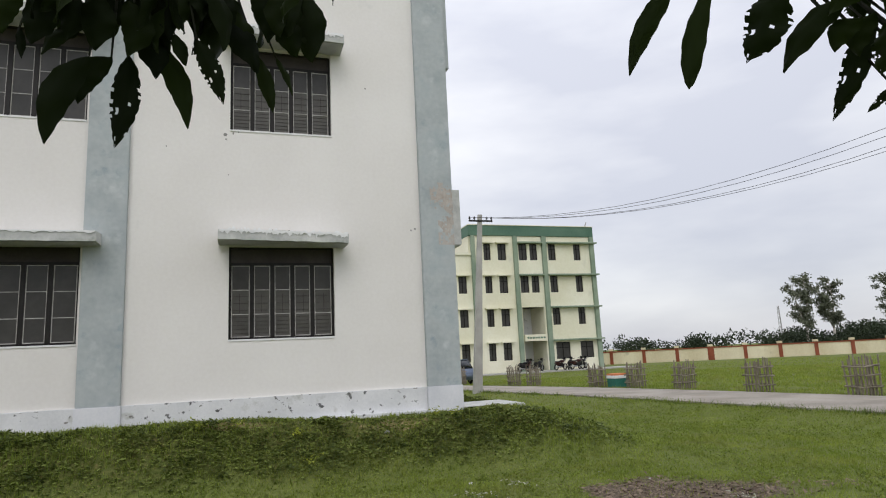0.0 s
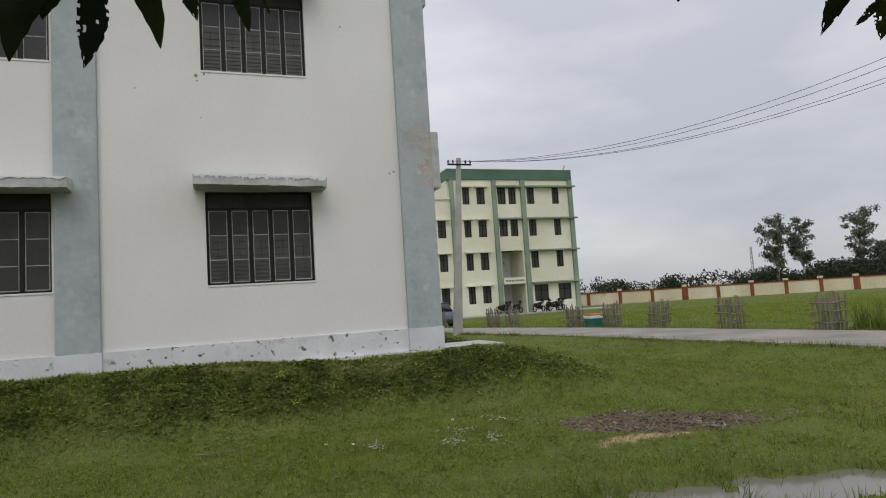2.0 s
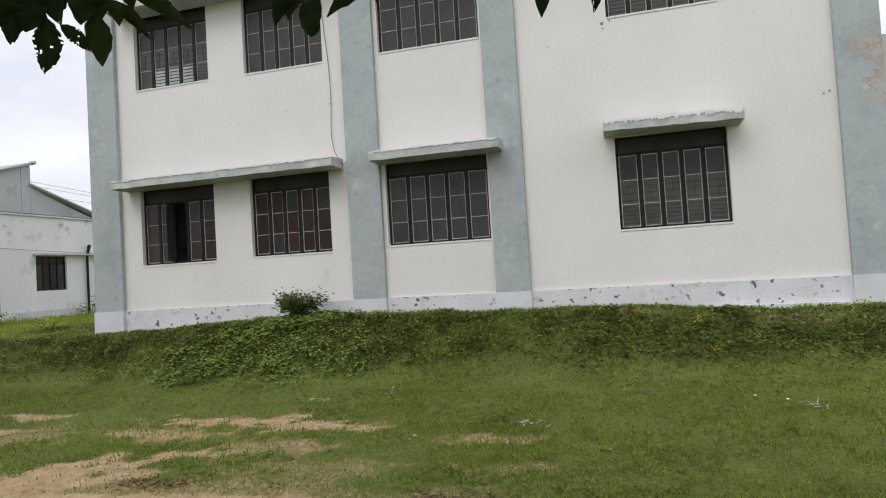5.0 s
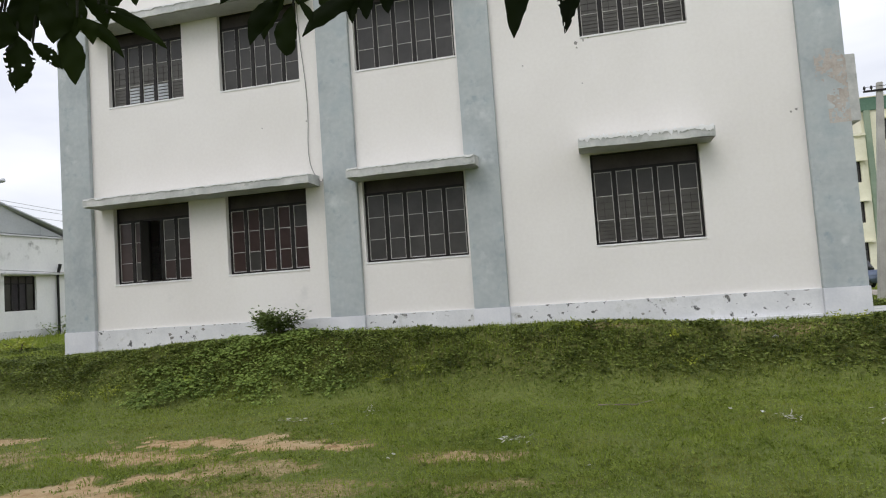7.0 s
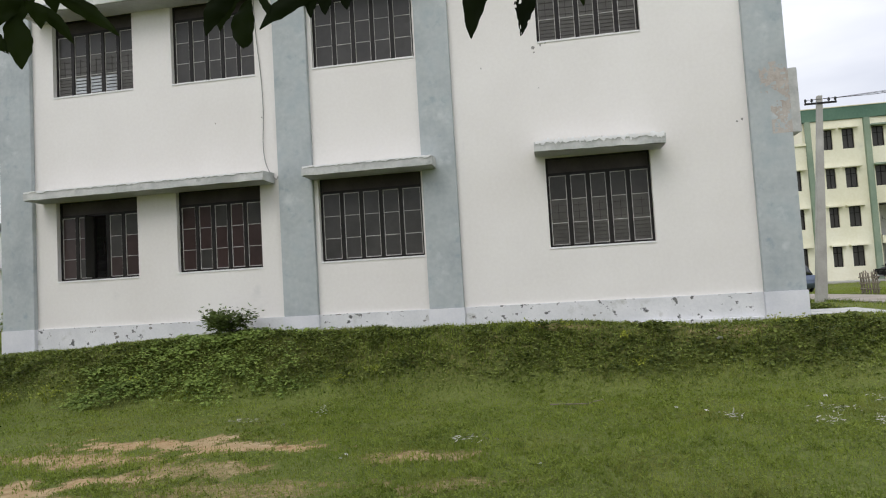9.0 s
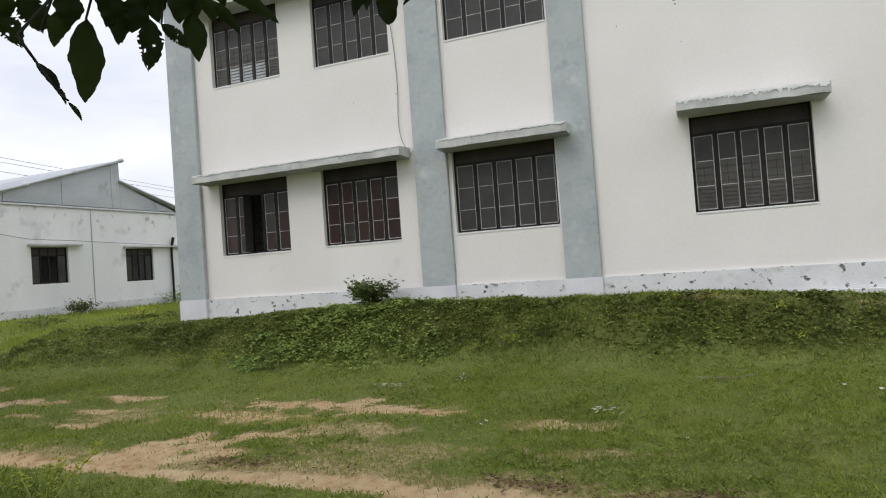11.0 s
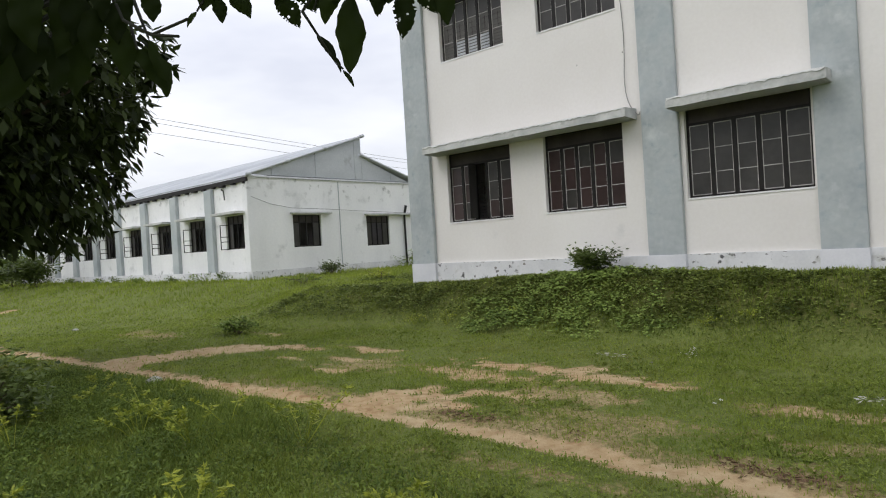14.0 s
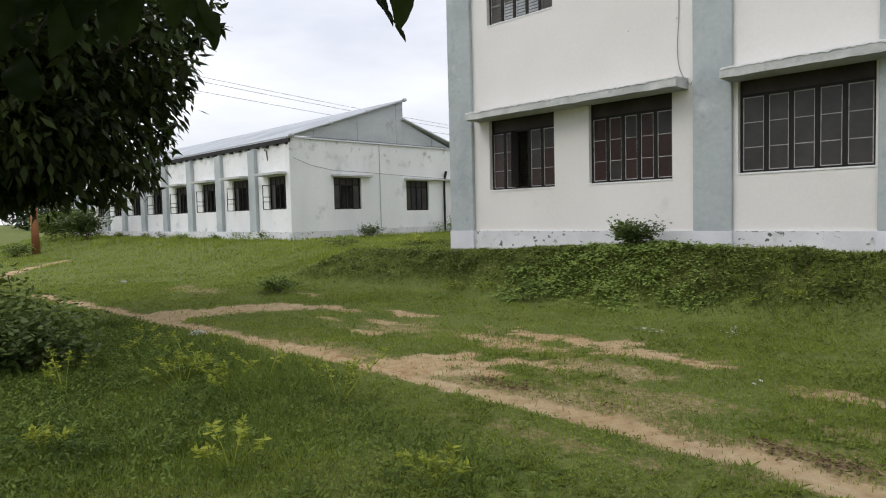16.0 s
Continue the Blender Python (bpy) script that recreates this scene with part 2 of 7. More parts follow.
BARK_RED = paint("red_brown_bark", (0.20, 0.075, 0.03), (0.32, 0.14, 0.06), 3.0, 0.9, 0.4, 30, stretch=(1, 1, 0.3))
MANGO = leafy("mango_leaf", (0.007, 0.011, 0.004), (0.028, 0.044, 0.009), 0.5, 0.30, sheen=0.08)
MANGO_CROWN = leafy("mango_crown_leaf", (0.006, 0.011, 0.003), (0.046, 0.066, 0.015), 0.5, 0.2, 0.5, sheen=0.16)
# leaf colour of the far trees, paled to include the haze of distance
HAZELEAF = leafy("hazed_tree_leaf", (0.100, 0.112, 0.078), (0.21, 0.225, 0.155), 0.7, 0.3)
WOODLEAF = leafy("far_wood_leaf", (0.018, 0.027, 0.015), (0.050, 0.066, 0.036), 0.7, 0.15)
GRASS = leafy("lawn_grass", (0.165, 0.224, 0.033), (0.365, 0.424, 0.079), 0.6, 0.42, 0.10, patches=1.3, stops=(0.42, 0.84), dry=(0.275, 0.250, 0.085))
TALL = leafy("tall_grass", (0.064, 0.100, 0.016), (0.205, 0.265, 0.050), 0.6, 0.3, 0.25, patches=1.8, stops=(0.42, 0.88))
WEED = leafy("broad_weed_leaf", (0.050, 0.085, 0.014), (0.19, 0.245, 0.050), 0.55, 0.25)
BUSH = leafy("dark_bush_leaf", (0.034, 0.056, 0.013), (0.155, 0.205, 0.052), 0.5, 0.22, sheen=0.3)
YELLOW = leafy("yellow_green_leaf", (0.17, 0.22, 0.026), (0.42, 0.45, 0.060), 0.5, 0.35)
DRY = leafy("dry_pale_leaf", (0.28, 0.27, 0.20), (0.50, 0.50, 0.42), 0.7, 0.1)


# ---- mesh helpers ----
def bx(bm, x0, x1, y0, y1, z0, z1):
    v = [bm.verts.new((x, y, z)) for z in (z0, z1) for y in (y0, y1) for x in (x0, x1)]
    for f in ((0, 2, 3, 1), (4, 5, 7, 6), (0, 1, 5, 4), (2, 6, 7, 3), (0, 4, 6, 2), (1, 3, 7, 5)):
        bm.faces.new([v[i] for i in f])
    return v


def box(x0, x1, y0, y1, z0, z1, bevel=0.0):
    bm = bmesh.new()
    bx(bm, x0, x1, y0, y1, z0, z1)
    if bevel:
        bmesh.ops.bevel(bm, geom=list(bm.edges), offset=bevel, segments=2, affect="EDGES")
    return bm


def rod(bm, a, b, r0, r1=None, n=8):
    """A tapered round bar from a to b."""
    a, b = Vector(a), Vector(b)
    r1 = r0 if r1 is None else r1
    q = (b - a).to_track_quat("Z", "Y")
    ring = [[bm.verts.new(p + q @ Vector((r * math.cos(6.2832 * i / n), r * math.sin(6.2832 * i / n), 0))) for i in range(n)] for p, r in ((a, r0), (b, r1))]
    for i in range(n):
        bm.faces.new((ring[0][i], ring[0][(i + 1) % n], ring[1][(i + 1) % n], ring[1][i]))
    bm.faces.new(ring[0][::-1])
    bm.faces.new(ring[1])


def tube(pts, r, n=6):
    """One continuous round wire through the points."""
    bm = bmesh.new()
    pts = [Vector(p) for p in pts]
    rings = []
    for i, p in enumerate(pts):
        d = (pts[min(i + 1, len(pts) - 1)] - pts[max(i - 1, 0)]).normalized()
        q = d.to_track_quat("Z", "Y")
        rings.append([bm.verts.new(p + q @ Vector((r * math.cos(6.2832 * k / n), r * math.sin(6.2832 * k / n), 0))) for k in range(n)])
    for a, b in zip(rings, rings[1:]):
        for k in range(n):
            bm.faces.new((a[k], a[(k + 1) % n], b[(k + 1) % n], b[k]))
    return bm


def part(name, bm, material, parent=None, label="", smooth=False):
    me = bpy.data.meshes.new(name)
    bmesh.ops.recalc_face_normals(bm, faces=bm.faces)
    bm.to_mesh(me)
    bm.free()
    me.materials.append(material)
    if smooth:
        me.shade_smooth()
    ob = new(name, me)
    if parent:
        ob.parent = parent
    if label:
        ob["label"] = label
    return ob


def thing(name, label, category, group="", kind="", at=(0, 0, 0)):
    ob = new(name)
    ob.empty_display_size = 0.1
    ob.location = at
    return tagged(ob, label, category, group, kind)


def stuff(name, verts, faces, material, label, category):
    me = bpy.data.meshes.new(name)
    me.from_pydata(verts, [], faces)
    me.materials.append(material)
    return tagged(new(name, me), label, category, kind="stuff")


def tri_mesh(name, verts, material):
    """A mesh of loose triangles from an (n, 3, 3) array."""
    n = len(verts)
    me = bpy.data.meshes.new(name)
    me.vertices.add(n * 3)
    me.vertices.foreach_set("co", np.ascontiguousarray(verts, dtype=np.float32).ravel())
    me.loops.add(n * 3)
    me.loops.foreach_set("vertex_index", np.arange(n * 3, dtype=np.int32))
    me.polygons.add(n)
    me.polygons.foreach_set("loop_start", np.arange(0, n * 3, 3, dtype=np.int32))
    me.polygons.foreach_set("loop_total", np.full(n, 3, dtype=np.int32))
    me.update()
    me.validate()
    me.materials.append(material)
    return me


def quad_mesh(name, verts, material):
    """A mesh of loose quads from an (n, 4, 3) array."""
    n = len(verts)
    me = bpy.data.meshes.new(name)
    me.vertices.add(n * 4)
    me.vertices.foreach_set("co", np.ascontiguousarray(verts, dtype=np.float32).ravel())
    me.loops.add(n * 4)
    me.loops.foreach_set("vertex_index", np.arange(n * 4, dtype=np.int32))
    me.polygons.add(n)
    me.polygons.foreach_set("loop_start", np.arange(0, n * 4, 4, dtype=np.int32))
    me.polygons.foreach_set("loop_total", np.full(n, 4, dtype=np.int32))
    me.update()
    me.validate()
    me.materials.append(material)
    return me


def pierced(bm, u0, u1, z0, z1, d0, d1, holes, along="x"):
    """A wall from u0 to u1 and z0 to z1, between the depths d0 and d1, with openings (u0, u1, z0, z1) right through it."""
    us = sorted({u0, u1, *[h[0] for h in holes], *[h[1] for h in holes]})
    zs = sorted({z0, z1, *[h[2] for h in holes], *[h[3] for h in holes]})
    us = [u for u in us if u0 <= u <= u1]
    zs = [z for z in zs if z0 <= z <= z1]
    full = {}
    for i in range(len(us) - 1):
        for j in range(len(zs) - 1):
            cu, cz = (us[i] + us[i + 1]) / 2, (zs[j] + zs[j + 1]) / 2
            full[i, j] = not any(h[0] < cu < h[1] and h[2] < cz < h[3] for h in holes)
    cache = {}

    def v(i, j, k):
        if (i, j, k) not in cache:
            d = (d0, d1)[k]
            cache[i, j, k] = bm.verts.new((us[i], d, zs[j]) if along == "x" else (d, us[i], zs[j]))
        return cache[i, j, k]
    for (i, j), ok in full.items():
        if not ok:
            continue
        for k in (0, 1):
            bm.faces.new((v(i, j, k), v(i + 1, j, k), v(i + 1, j + 1, k), v(i, j + 1, k)))
        for di, dj, a, b in ((-1, 0, (i, j), (i, j + 1)), (1, 0, (i + 1, j), (i + 1, j + 1)), (0, -1, (i, j), (i + 1, j)), (0, 1, (i, j + 1), (i + 1, j + 1))):
            if not full.get((i + di, j + dj), False):
                bm.faces.new((v(*a, 0), v(*b, 0), v(*b, 1), v(*a, 1)))


# ---- ground ----
def sm(a, b, x):
    t = np.clip((x - a) / (b - a), 0, 1)
    return t * t * (3 - 2 * t)


def vnoise(x, y, seed=0):
    """Smooth value noise, 0 to 1."""
    x, y = np.asarray(x, float), np.asarray(y, float)
    xi, yi = np.floor(x), np.floor(y)
    fx, fy = x - xi, y - yi
    fx, fy = fx * fx * (3 - 2 * fx), fy * fy * (3 - 2 * fy)

    def h(a, b):
        s = np.sin(a * 127.1 + b * 311.7 + seed * 74.7) * 43758.5453
        return s - np.floor(s)
    return (h(xi, yi) * (1 - fx) + h(xi + 1, yi) * fx) * (1 - fy) + (h(xi, yi + 1) * (1 - fx) + h(xi + 1, yi + 1) * fx) * fy


def fbm(x, y, seed=0):
    return 0.55 * vnoise(x, y, seed) + 0.3 * vnoise(2.1 * x, 2.1 * y, seed + 1) + 0.15 * vnoise(4.3 * x, 4.3 * y, seed + 2)


def road_near(y):
    return 11.45 - 0.105 * np.clip(y, -12, 34)


def road_far(y):
    return 14.85 - 0.125 * np.clip(y, -12, 34)


def pool_shape(x, y):
    u, v = (x - 4.45) * 0.95 - (y + 6.66) * 0.31, (x - 4.45) * 0.31 + (y + 6.66) * 0.95
    return np.exp(-((u / 1.6) ** 2 + (v / 0.46) ** 2 + 1.9 * (fbm(x * 3.4, y * 3.4, 77) - 0.5)) ** 2)


def seg_dist(x, y, pts):
    best = np.full(np.shape(x), 1e9)
    for (ax, ay), (bx_, by_) in zip(pts, pts[1:]):
        ex, ey = bx_ - ax, by_ - ay
        t = np.clip(((x - ax) * ex + (y - ay) * ey) / (ex * ex + ey * ey), 0, 1)
        best = np.minimum(best, np.hypot(x - ax - t * ex, y - ay - t * ey))
    return best


TRAIL = [(2.0, -7.0), (-0.7, -6.56), (-1.6, -6.50), (-3.4, -6.43), (-5.5, -6.48), (-8.4, -6.56), (-10.0, -6.64), (-12.5, -6.80), (-15.2, -6.98), (-19, -8.9), (-26, -11.5)]


def height(x, y):
    """The lie of the land: a lawn, the bank that the buildings stand on, the road's bank, the pool's hollow."""
    x, y = np.asarray(x, float), np.asarray(y, float)
    top = 0.80 - 0.12 * sm(0.3, 1.7, x) - 0.14 * sm(-6.0, -10.0, x) + 0.05 * np.exp(-((x + 5) / 1.6) ** 2)
    front = -0.55 + 1.5 * sm(-10.5, -17, x)
    wide = 1.75 + 2.6 * sm(-9, -16, x) + 0.25 * (fbm(x * 0.6, 3.0) - 0.5)
    dx, dy = np.maximum(x - 4.5, 0), np.maximum(front - y, 0)
    bank = top * (1 - sm(0, 1, np.hypot(dx * 0.62, dy) / wide))
    edge = road_near(y)
    road = 0.13 * sm(edge - 1.3, edge - 0.1, x)
    z = np.maximum(bank, road) - 0.30 * sm(6, 40, y) * sm(5, 9, x)
    pool = pool_shape(x, y)
    z = z - 0.16 * pool
    rough = (fbm(x * 1.3, y * 1.3, 5) - 0.5) * 0.07 + (fbm(x * 4, y * 4, 9) - 0.5) * 0.025
    up = np.clip(bank / 0.4, 0, 1)
    z = z + up * ((fbm(x * 2.2, y * 2.2, 13) - 0.5) * 0.10 + (fbm(x * 5.5, y * 5.5, 15) - 0.5) * 0.08) * sm(-0.15, -0.5, y)
    rut = np.exp(-(seg_dist(x, y, TRAIL) / 0.2) ** 2)
    z = z - 0.045 * rut
    return z + rough * (1 - sm(edge - 0.3, edge, x) * (1 - sm(edge + 3.4, edge + 4.0, x))) * (1 - sm(40, 80, np.hypot(x, y)))


TRAIL_FAR = [(-19.0, -8.3), (-22.0, -6.5), (-25.1, -5.1), (-28.8, -3.0)]


def wedge(x, y, a, b, wa, wb):
    """Distance outside a strip from a to b whose half width goes from wa to wb."""
    ex, ey = b[0] - a[0], b[1] - a[1]
    t = np.clip(((x - a[0]) * ex + (y - a[1]) * ey) / (ex * ex + ey * ey), 0, 1)
    return np.hypot(x - a[0] - t * ex, y - a[1] - t * ey) - (wa + (wb - wa) * t)


def bare(x, y):
    """How bare of grass the soil is, 0 to 1."""
    x, y = np.asarray(x, float), np.asarray(y, float)
    wob = (fbm(x * 1.7, y * 1.7, 21) - 0.5)
    fine = (fbm(x * 6, y * 6, 31) - 0.5)
    tiny = (fbm(x * 15, y * 15, 35) - 0.5)
    d = np.full(np.shape(x), 0.0)
    d = np.maximum(d, 1 - sm(0.085, 0.225, seg_dist(x, y, TRAIL) + 0.16 * wob + 0.16 * fine + 0.12 * tiny))
    # worn band on the garden side of the trail
    d = np.maximum(d, 0.40 * (1 - sm(0.15, 0.45, seg_dist(x, y - 0.12, TRAIL) + 0.5 * wob + 0.4 * fine)) * sm(-8.5, -5.5, x))
    for a, b, wa, wb in (((-5.1, -6.45), (-4.05, -5.55), 0.24, 0.05), ((-4.9, -6.2), (-4.65, -5.5), 0.16, 0.07), ((-4.9, -6.4), (-3.9, -6.05), 0.16, 0.02), ((-10.2, -6.5), (-9.85, -5.3), 0.42, 0.34), ((-9.85, -5.3), (-9.0, -4.6), 0.32, 0.10)):
        d = np.maximum(d, 0.95 * (1 - sm(-0.02, 0.18, wedge(x, y, a, b, wa, wb) + 0.35 * wob + 0.45 * fine + 0.2 * tiny)))
    d = np.maximum(d, 0.9 - 0.9 * sm(0.08, 0.32, seg_dist(x, y, TRAIL_FAR) + 0.3 * wob + 0.2 * fine))
    for cx, cy, rx, ry, k in ((-4.3, -4.2, 1.1, 0.32, 1.0), (-3.3, -4.42, 0.8, 0.26, 0.95), (-2.5, -4.56, 0.4, 0.13, 0.8), (-4.6, -4.85, 1.0, 0.30, 0.74), (-3.95, -5.45, 0.55, 0.16, 0.85), (-3.1, -5.1, 0.9, 0.3, 0.5), (-7.2, -4.1, 0.6, 0.17, 0.9), (-8.6, -4.36, 0.6, 0.15, 0.85), (-6.9, -4.75, 0.5, 0.12, 0.8), (-7.9, -5.1, 0.4, 0.1, 0.7), (-6.5, -5.4, 0.5, 0.12, 0.75), (-6.2, -4.9, 0.9, 0.4, 0.45), (-10.5, -3.6, 0.7, 0.16, 0.6), (-1.2, -4.8, 0.8, 0.22, 0.62), (-2.4, -5.7, 1.2, 0.35, 0.38), (-1.0, -5.6, 0.8, 0.22, 0.36), (-2.6, -7.05, 0.9, 0.16, 0.36), (-13.5, -4.6, 1.6, 0.5, 0.4), (4.35, -4.74, 0.7, 0.2, 0.72), (2.4, -0.85, 0.7, 0.22, 0.55), (0.2, -0.7, 0.8, 0.15, 0.42)):
        q = np.hypot((x - cx) / rx, (y - cy) / ry)
        d = np.maximum(d, k * (1 - sm(0.35, 1.15, q + 1.0 * wob + 1.3 * fine + 1.0 * tiny)))
    return np.clip(d, 0, 1)


def mulch(x, y):
    """The dark heap of dead leaves on the lawn."""
    wob = (fbm(np.asarray(x) * 1.7, np.asarray(y) * 1.7, 41) - 0.5) * 1.0 + (fbm(np.asarray(x) * 7, np.asarray(y) * 7, 43) - 0.5) * 0.9
    u, v = (x - 4.9) * 0.93 - (y + 4.2) * 0.36, (x - 4.9) * 0.36 + (y + 4.2) * 0.93
    return 1 - sm(0.6, 1.0, np.hypot(u / 1.45, v / 0.72) + wob)


def humus(x, y):
    """Brown earth between the weeds of the bank."""
    return 0.8 * sm(0.05, 0.6, height(x, y) + 0.5 * (fbm(np.asarray(x) * 1.8, np.asarray(y) * 1.8, 99) - 0.5)) * sm(-3.2, -2.4, y) * sm(0.7, 0.2, y) * sm(-13, -10.5, x) * sm(8.0, 7.0, x)


def axis(lo, hi, step, far):
    mid = np.arange(lo, hi + step / 2, step)
    out, g = [], step
    p = hi
    while p < far:
        g *= 1.22
        p += g
        out.append(p)
    neg, g, p = [], step, lo
    while p > -far:
        g *= 1.035 if -32 < p < -16 else 1.22
        p -= g
        neg.append(p)
    return np.array(neg[::-1] + list(mid) + out)


GX, GY = axis(-17, 13.5, 0.075, 2500), axis(-10.5, 1.0, 0.065, 2500)
mx_, my_ = np.meshgrid(GX, GY)
gz_ = height(mx_, my_)
nx_, ny_ = len(GX), len(GY)
idx = np.arange(nx_ * ny_).reshape(ny_, nx_)
faces_ = np.stack([idx[:-1, :-1], idx[:-1, 1:], idx[1:, 1:], idx[1:, :-1]], -1).reshape(-1, 4)
gme = bpy.data.meshes.new("ground")
gme.from_pydata(np.stack([mx_, my_, gz_], -1).reshape(-1, 3).tolist(), [], faces_.tolist())
gme.shade_smooth()
for nm, fn in (("bare", bare), ("mulch", mulch), ("humus", humus)):
    gme.attributes.new(nm, "FLOAT", "POINT").data.foreach_set("value", fn(mx_, my_).ravel().astype(np.float32))
ground = tagged(new("ground", gme), "uneven green lawn with bare sandy soil patches and a grassy bank", "ground", kind="structure")


def ground_material():
    m = bpy.data.materials.new("lawn_and_soil")
    m.use_nodes = True
    nt = m.node_tree
    b = nt.nodes["Principled BSDF"]
    b.inputs["Roughness"].default_value, b.inputs["Specular IOR Level"].default_value = 0.95, 0.15
    geo = nt.nodes.new("ShaderNodeNewGeometry")

    def nz(scale, detail=4, rough=0.6):
        n = nt.nodes.new("ShaderNodeTexNoise")
        n.inputs["Scale"].default_value, n.inputs["Detail"].default_value, n.inputs["Roughness"].default_value = scale, detail, rough
        nt.links.new(geo.outputs["Position"], n.inputs["Vector"])
        return n.outputs["Fac"]

    def ramp(fac, *stops):
        r = nt.nodes.new("ShaderNodeValToRGB")
        while len(r.color_ramp.elements) < len(stops):
            r.color_ramp.elements.new(0.5)
        for e, (p, c) in zip(r.color_ramp.elements, stops):
            e.position, e.color = p, (*c, 1)
        nt.links.new(fac, r.inputs["Fac"])
        return r.outputs["Color"]

    def mix(fac, a, bb):
        x = nt.nodes.new("ShaderNodeMix")
        x.data_type = "RGBA"
        nt.links.new(fac, x.inputs["Factor"])
        nt.links.new(a, x.inputs["A"])
        nt.links.new(bb, x.inputs["B"])
        return x.outputs["Result"]

    def attr(name):
        a = nt.nodes.new("ShaderNodeAttribute")
        a.attribute_name = name
        return a.outputs["Fac"]
    grass = mix(nz(0.35), ramp(nz(22), (0.3, (0.076, 0.108, 0.022)), (0.7, (0.147, 0.186, 0.044))), ramp(nz(18), (0.3, (0.094, 0.110, 0.028)), (0.7, (0.174, 0.190, 0.059))))
    grass = mix(attr("humus"), grass, ramp(nz(16), (0.35, (0.050, 0.066, 0.015)), (0.58, (0.095, 0.098, 0.028)), (0.75, (0.15, 0.10, 0.048))))
    soil = mix(ramp(nz(0.8), (0.42, (0, 0, 0)), (0.60, (1, 1, 1))), ramp(nz(9), (0.3, (0.26, 0.150, 0.072)), (0.5, (0.40, 0.280, 0.150)), (0.75, (0.48, 0.365, 0.220))), ramp(nz(7), (0.28, (0.29, 0.200, 0.105)), (0.5, (0.43, 0.325, 0.190)), (0.75, (0.50, 0.400, 0.255))))
    dark = ramp(nz(30), (0.36, (0.060, 0.046, 0.034)), (0.55, (0.16, 0.125, 0.092)), (0.72, (0.30, 0.235, 0.17)))
    jit = nt.nodes.new("ShaderNodeMath")
    jit.operation = "MULTIPLY_ADD"
    jit.inputs[1].default_value = 1.5
    nt.links.new(nz(19, 6, 0.8), jit.inputs[0])
    nt.links.new(attr("bare"), jit.inputs[2])
    thr = nt.nodes.new("ShaderNodeMapRange")
    thr.inputs["From Min"].default_value, thr.inputs["From Max"].default_value = 1.06, 1.52
    nt.links.new(jit.outputs[0], thr.inputs["Value"])
    worn = nt.nodes.new("ShaderNodeMapRange")
    worn.inputs["From Min"].default_value, worn.inputs["From Max"].default_value = 0.84, 1.12
    nt.links.new(jit.outputs[0], worn.inputs["Value"])
    grass = mix(worn.outputs["Result"], grass, ramp(nz(24), (0.32, (0.135, 0.115, 0.045)), (0.55, (0.225, 0.190, 0.085)), (0.75, (0.31, 0.26, 0.13))))
    col = mix(thr.outputs["Result"], grass, soil)
    col = mix(attr("mulch"), col, dark)
    nt.links.new(col, b.inputs["Base Color"])
    bp = nt.nodes.new("ShaderNodeBump")
    bp.inputs["Strength"].default_value, bp.inputs["Distance"].default_value = 0.6, 0.03
    nt.links.new(nz(30, 4, 0.7), bp.inputs["Height"])
    nt.links.new(bp.outputs["Normal"], b.inputs["Normal"])
    return m


gme.materials.append(ground_material())


def gz(x, y):
    return float(height(x, y))


# shallow rain pool
wm = bpy.data.materials.new("still_rain_water")
wm.use_nodes = True
wb = wm.node_tree.nodes["Principled BSDF"]
wb.inputs["Base Color"].default_value, wb.inputs["Roughness"].default_value, wb.inputs["IOR"].default_value = (0.20, 0.18, 0.14, 1), 0.03, 1.33
wb.inputs["Specular IOR Level"].default_value = 0.9
bm = bmesh.new()
bmesh.ops.create_circle(bm, cap_ends=True, segments=48, radius=1.0, matrix=Matrix.Translation((4.45, -6.66, -0.088)) @ Matrix.Rotation(-0.315, 4, "Z") @ Matrix.Diagonal((2.2, 0.85, 1, 1)))
tagged(part("water", bm, wm), "shallow rain pool lying in the lawn", "water", kind="structure")

# road along the side of the building
bm = bmesh.new()
rows = []
for y in [-70 + 2 * i for i in range(52)]:
    xa, xb = float(road_near(y)), float(road_far(y))
    z = gz((xa + xb) / 2, y)
    rows.append([bm.verts.new((x, y, z + dz)) for x, dz in ((xa, -0.12), (xa + 0.03, 0.04), (xb - 0.03, 0.045), (xb, -0.12))])
for r0, r1 in zip(rows, rows[1:]):
    for k in range(3):
        bm.faces.new((r0[k], r0[k + 1], r1[k + 1], r1[k]))
tagged(part("road", bm, ROADC), "narrow worn concrete road beside the lawn", "road", kind="structure")

# ---- main building ----
ROOF = 8.9
W_LEFT, W_RIGHT = -10.08, 3.725
COLS = {"a": (0.0, 1.645), "b": (-3.89, -2.077), "c": (-6.57, -4.96), "d": (-9.00, -7.345)}
SILLS = {"a": (1.985, 5.384), "b": (1.999, 5.394), "c": (1.977, 5.40), "d": (1.957, 5.408)}
W_HIGH = 1.47
holes = [(*COLS[k], s, s + W_HIGH) for k in COLS for s in SILLS[k]]
bm = bmesh.new()
pierced(bm, W_LEFT, W_RIGHT, 0.2, ROOF, 0.0, 0.25, holes)
wall = tagged(part("wall_south", bm, WHITE), "white painted plaster wall of a two-storey building, stained", "wall", kind="structure")
for nm, dims in (("wall_west", (W_LEFT, W_LEFT + 0.25, 0.25, 9.0, 0.2, ROOF)), ("wall_east", (W_RIGHT - 0.25, W_RIGHT, 0.25, 9.0, 0.2, ROOF))):
    tagged(part(nm, box(*dims), WHITE), "white painted plaster side wall", "wall", kind="structure")
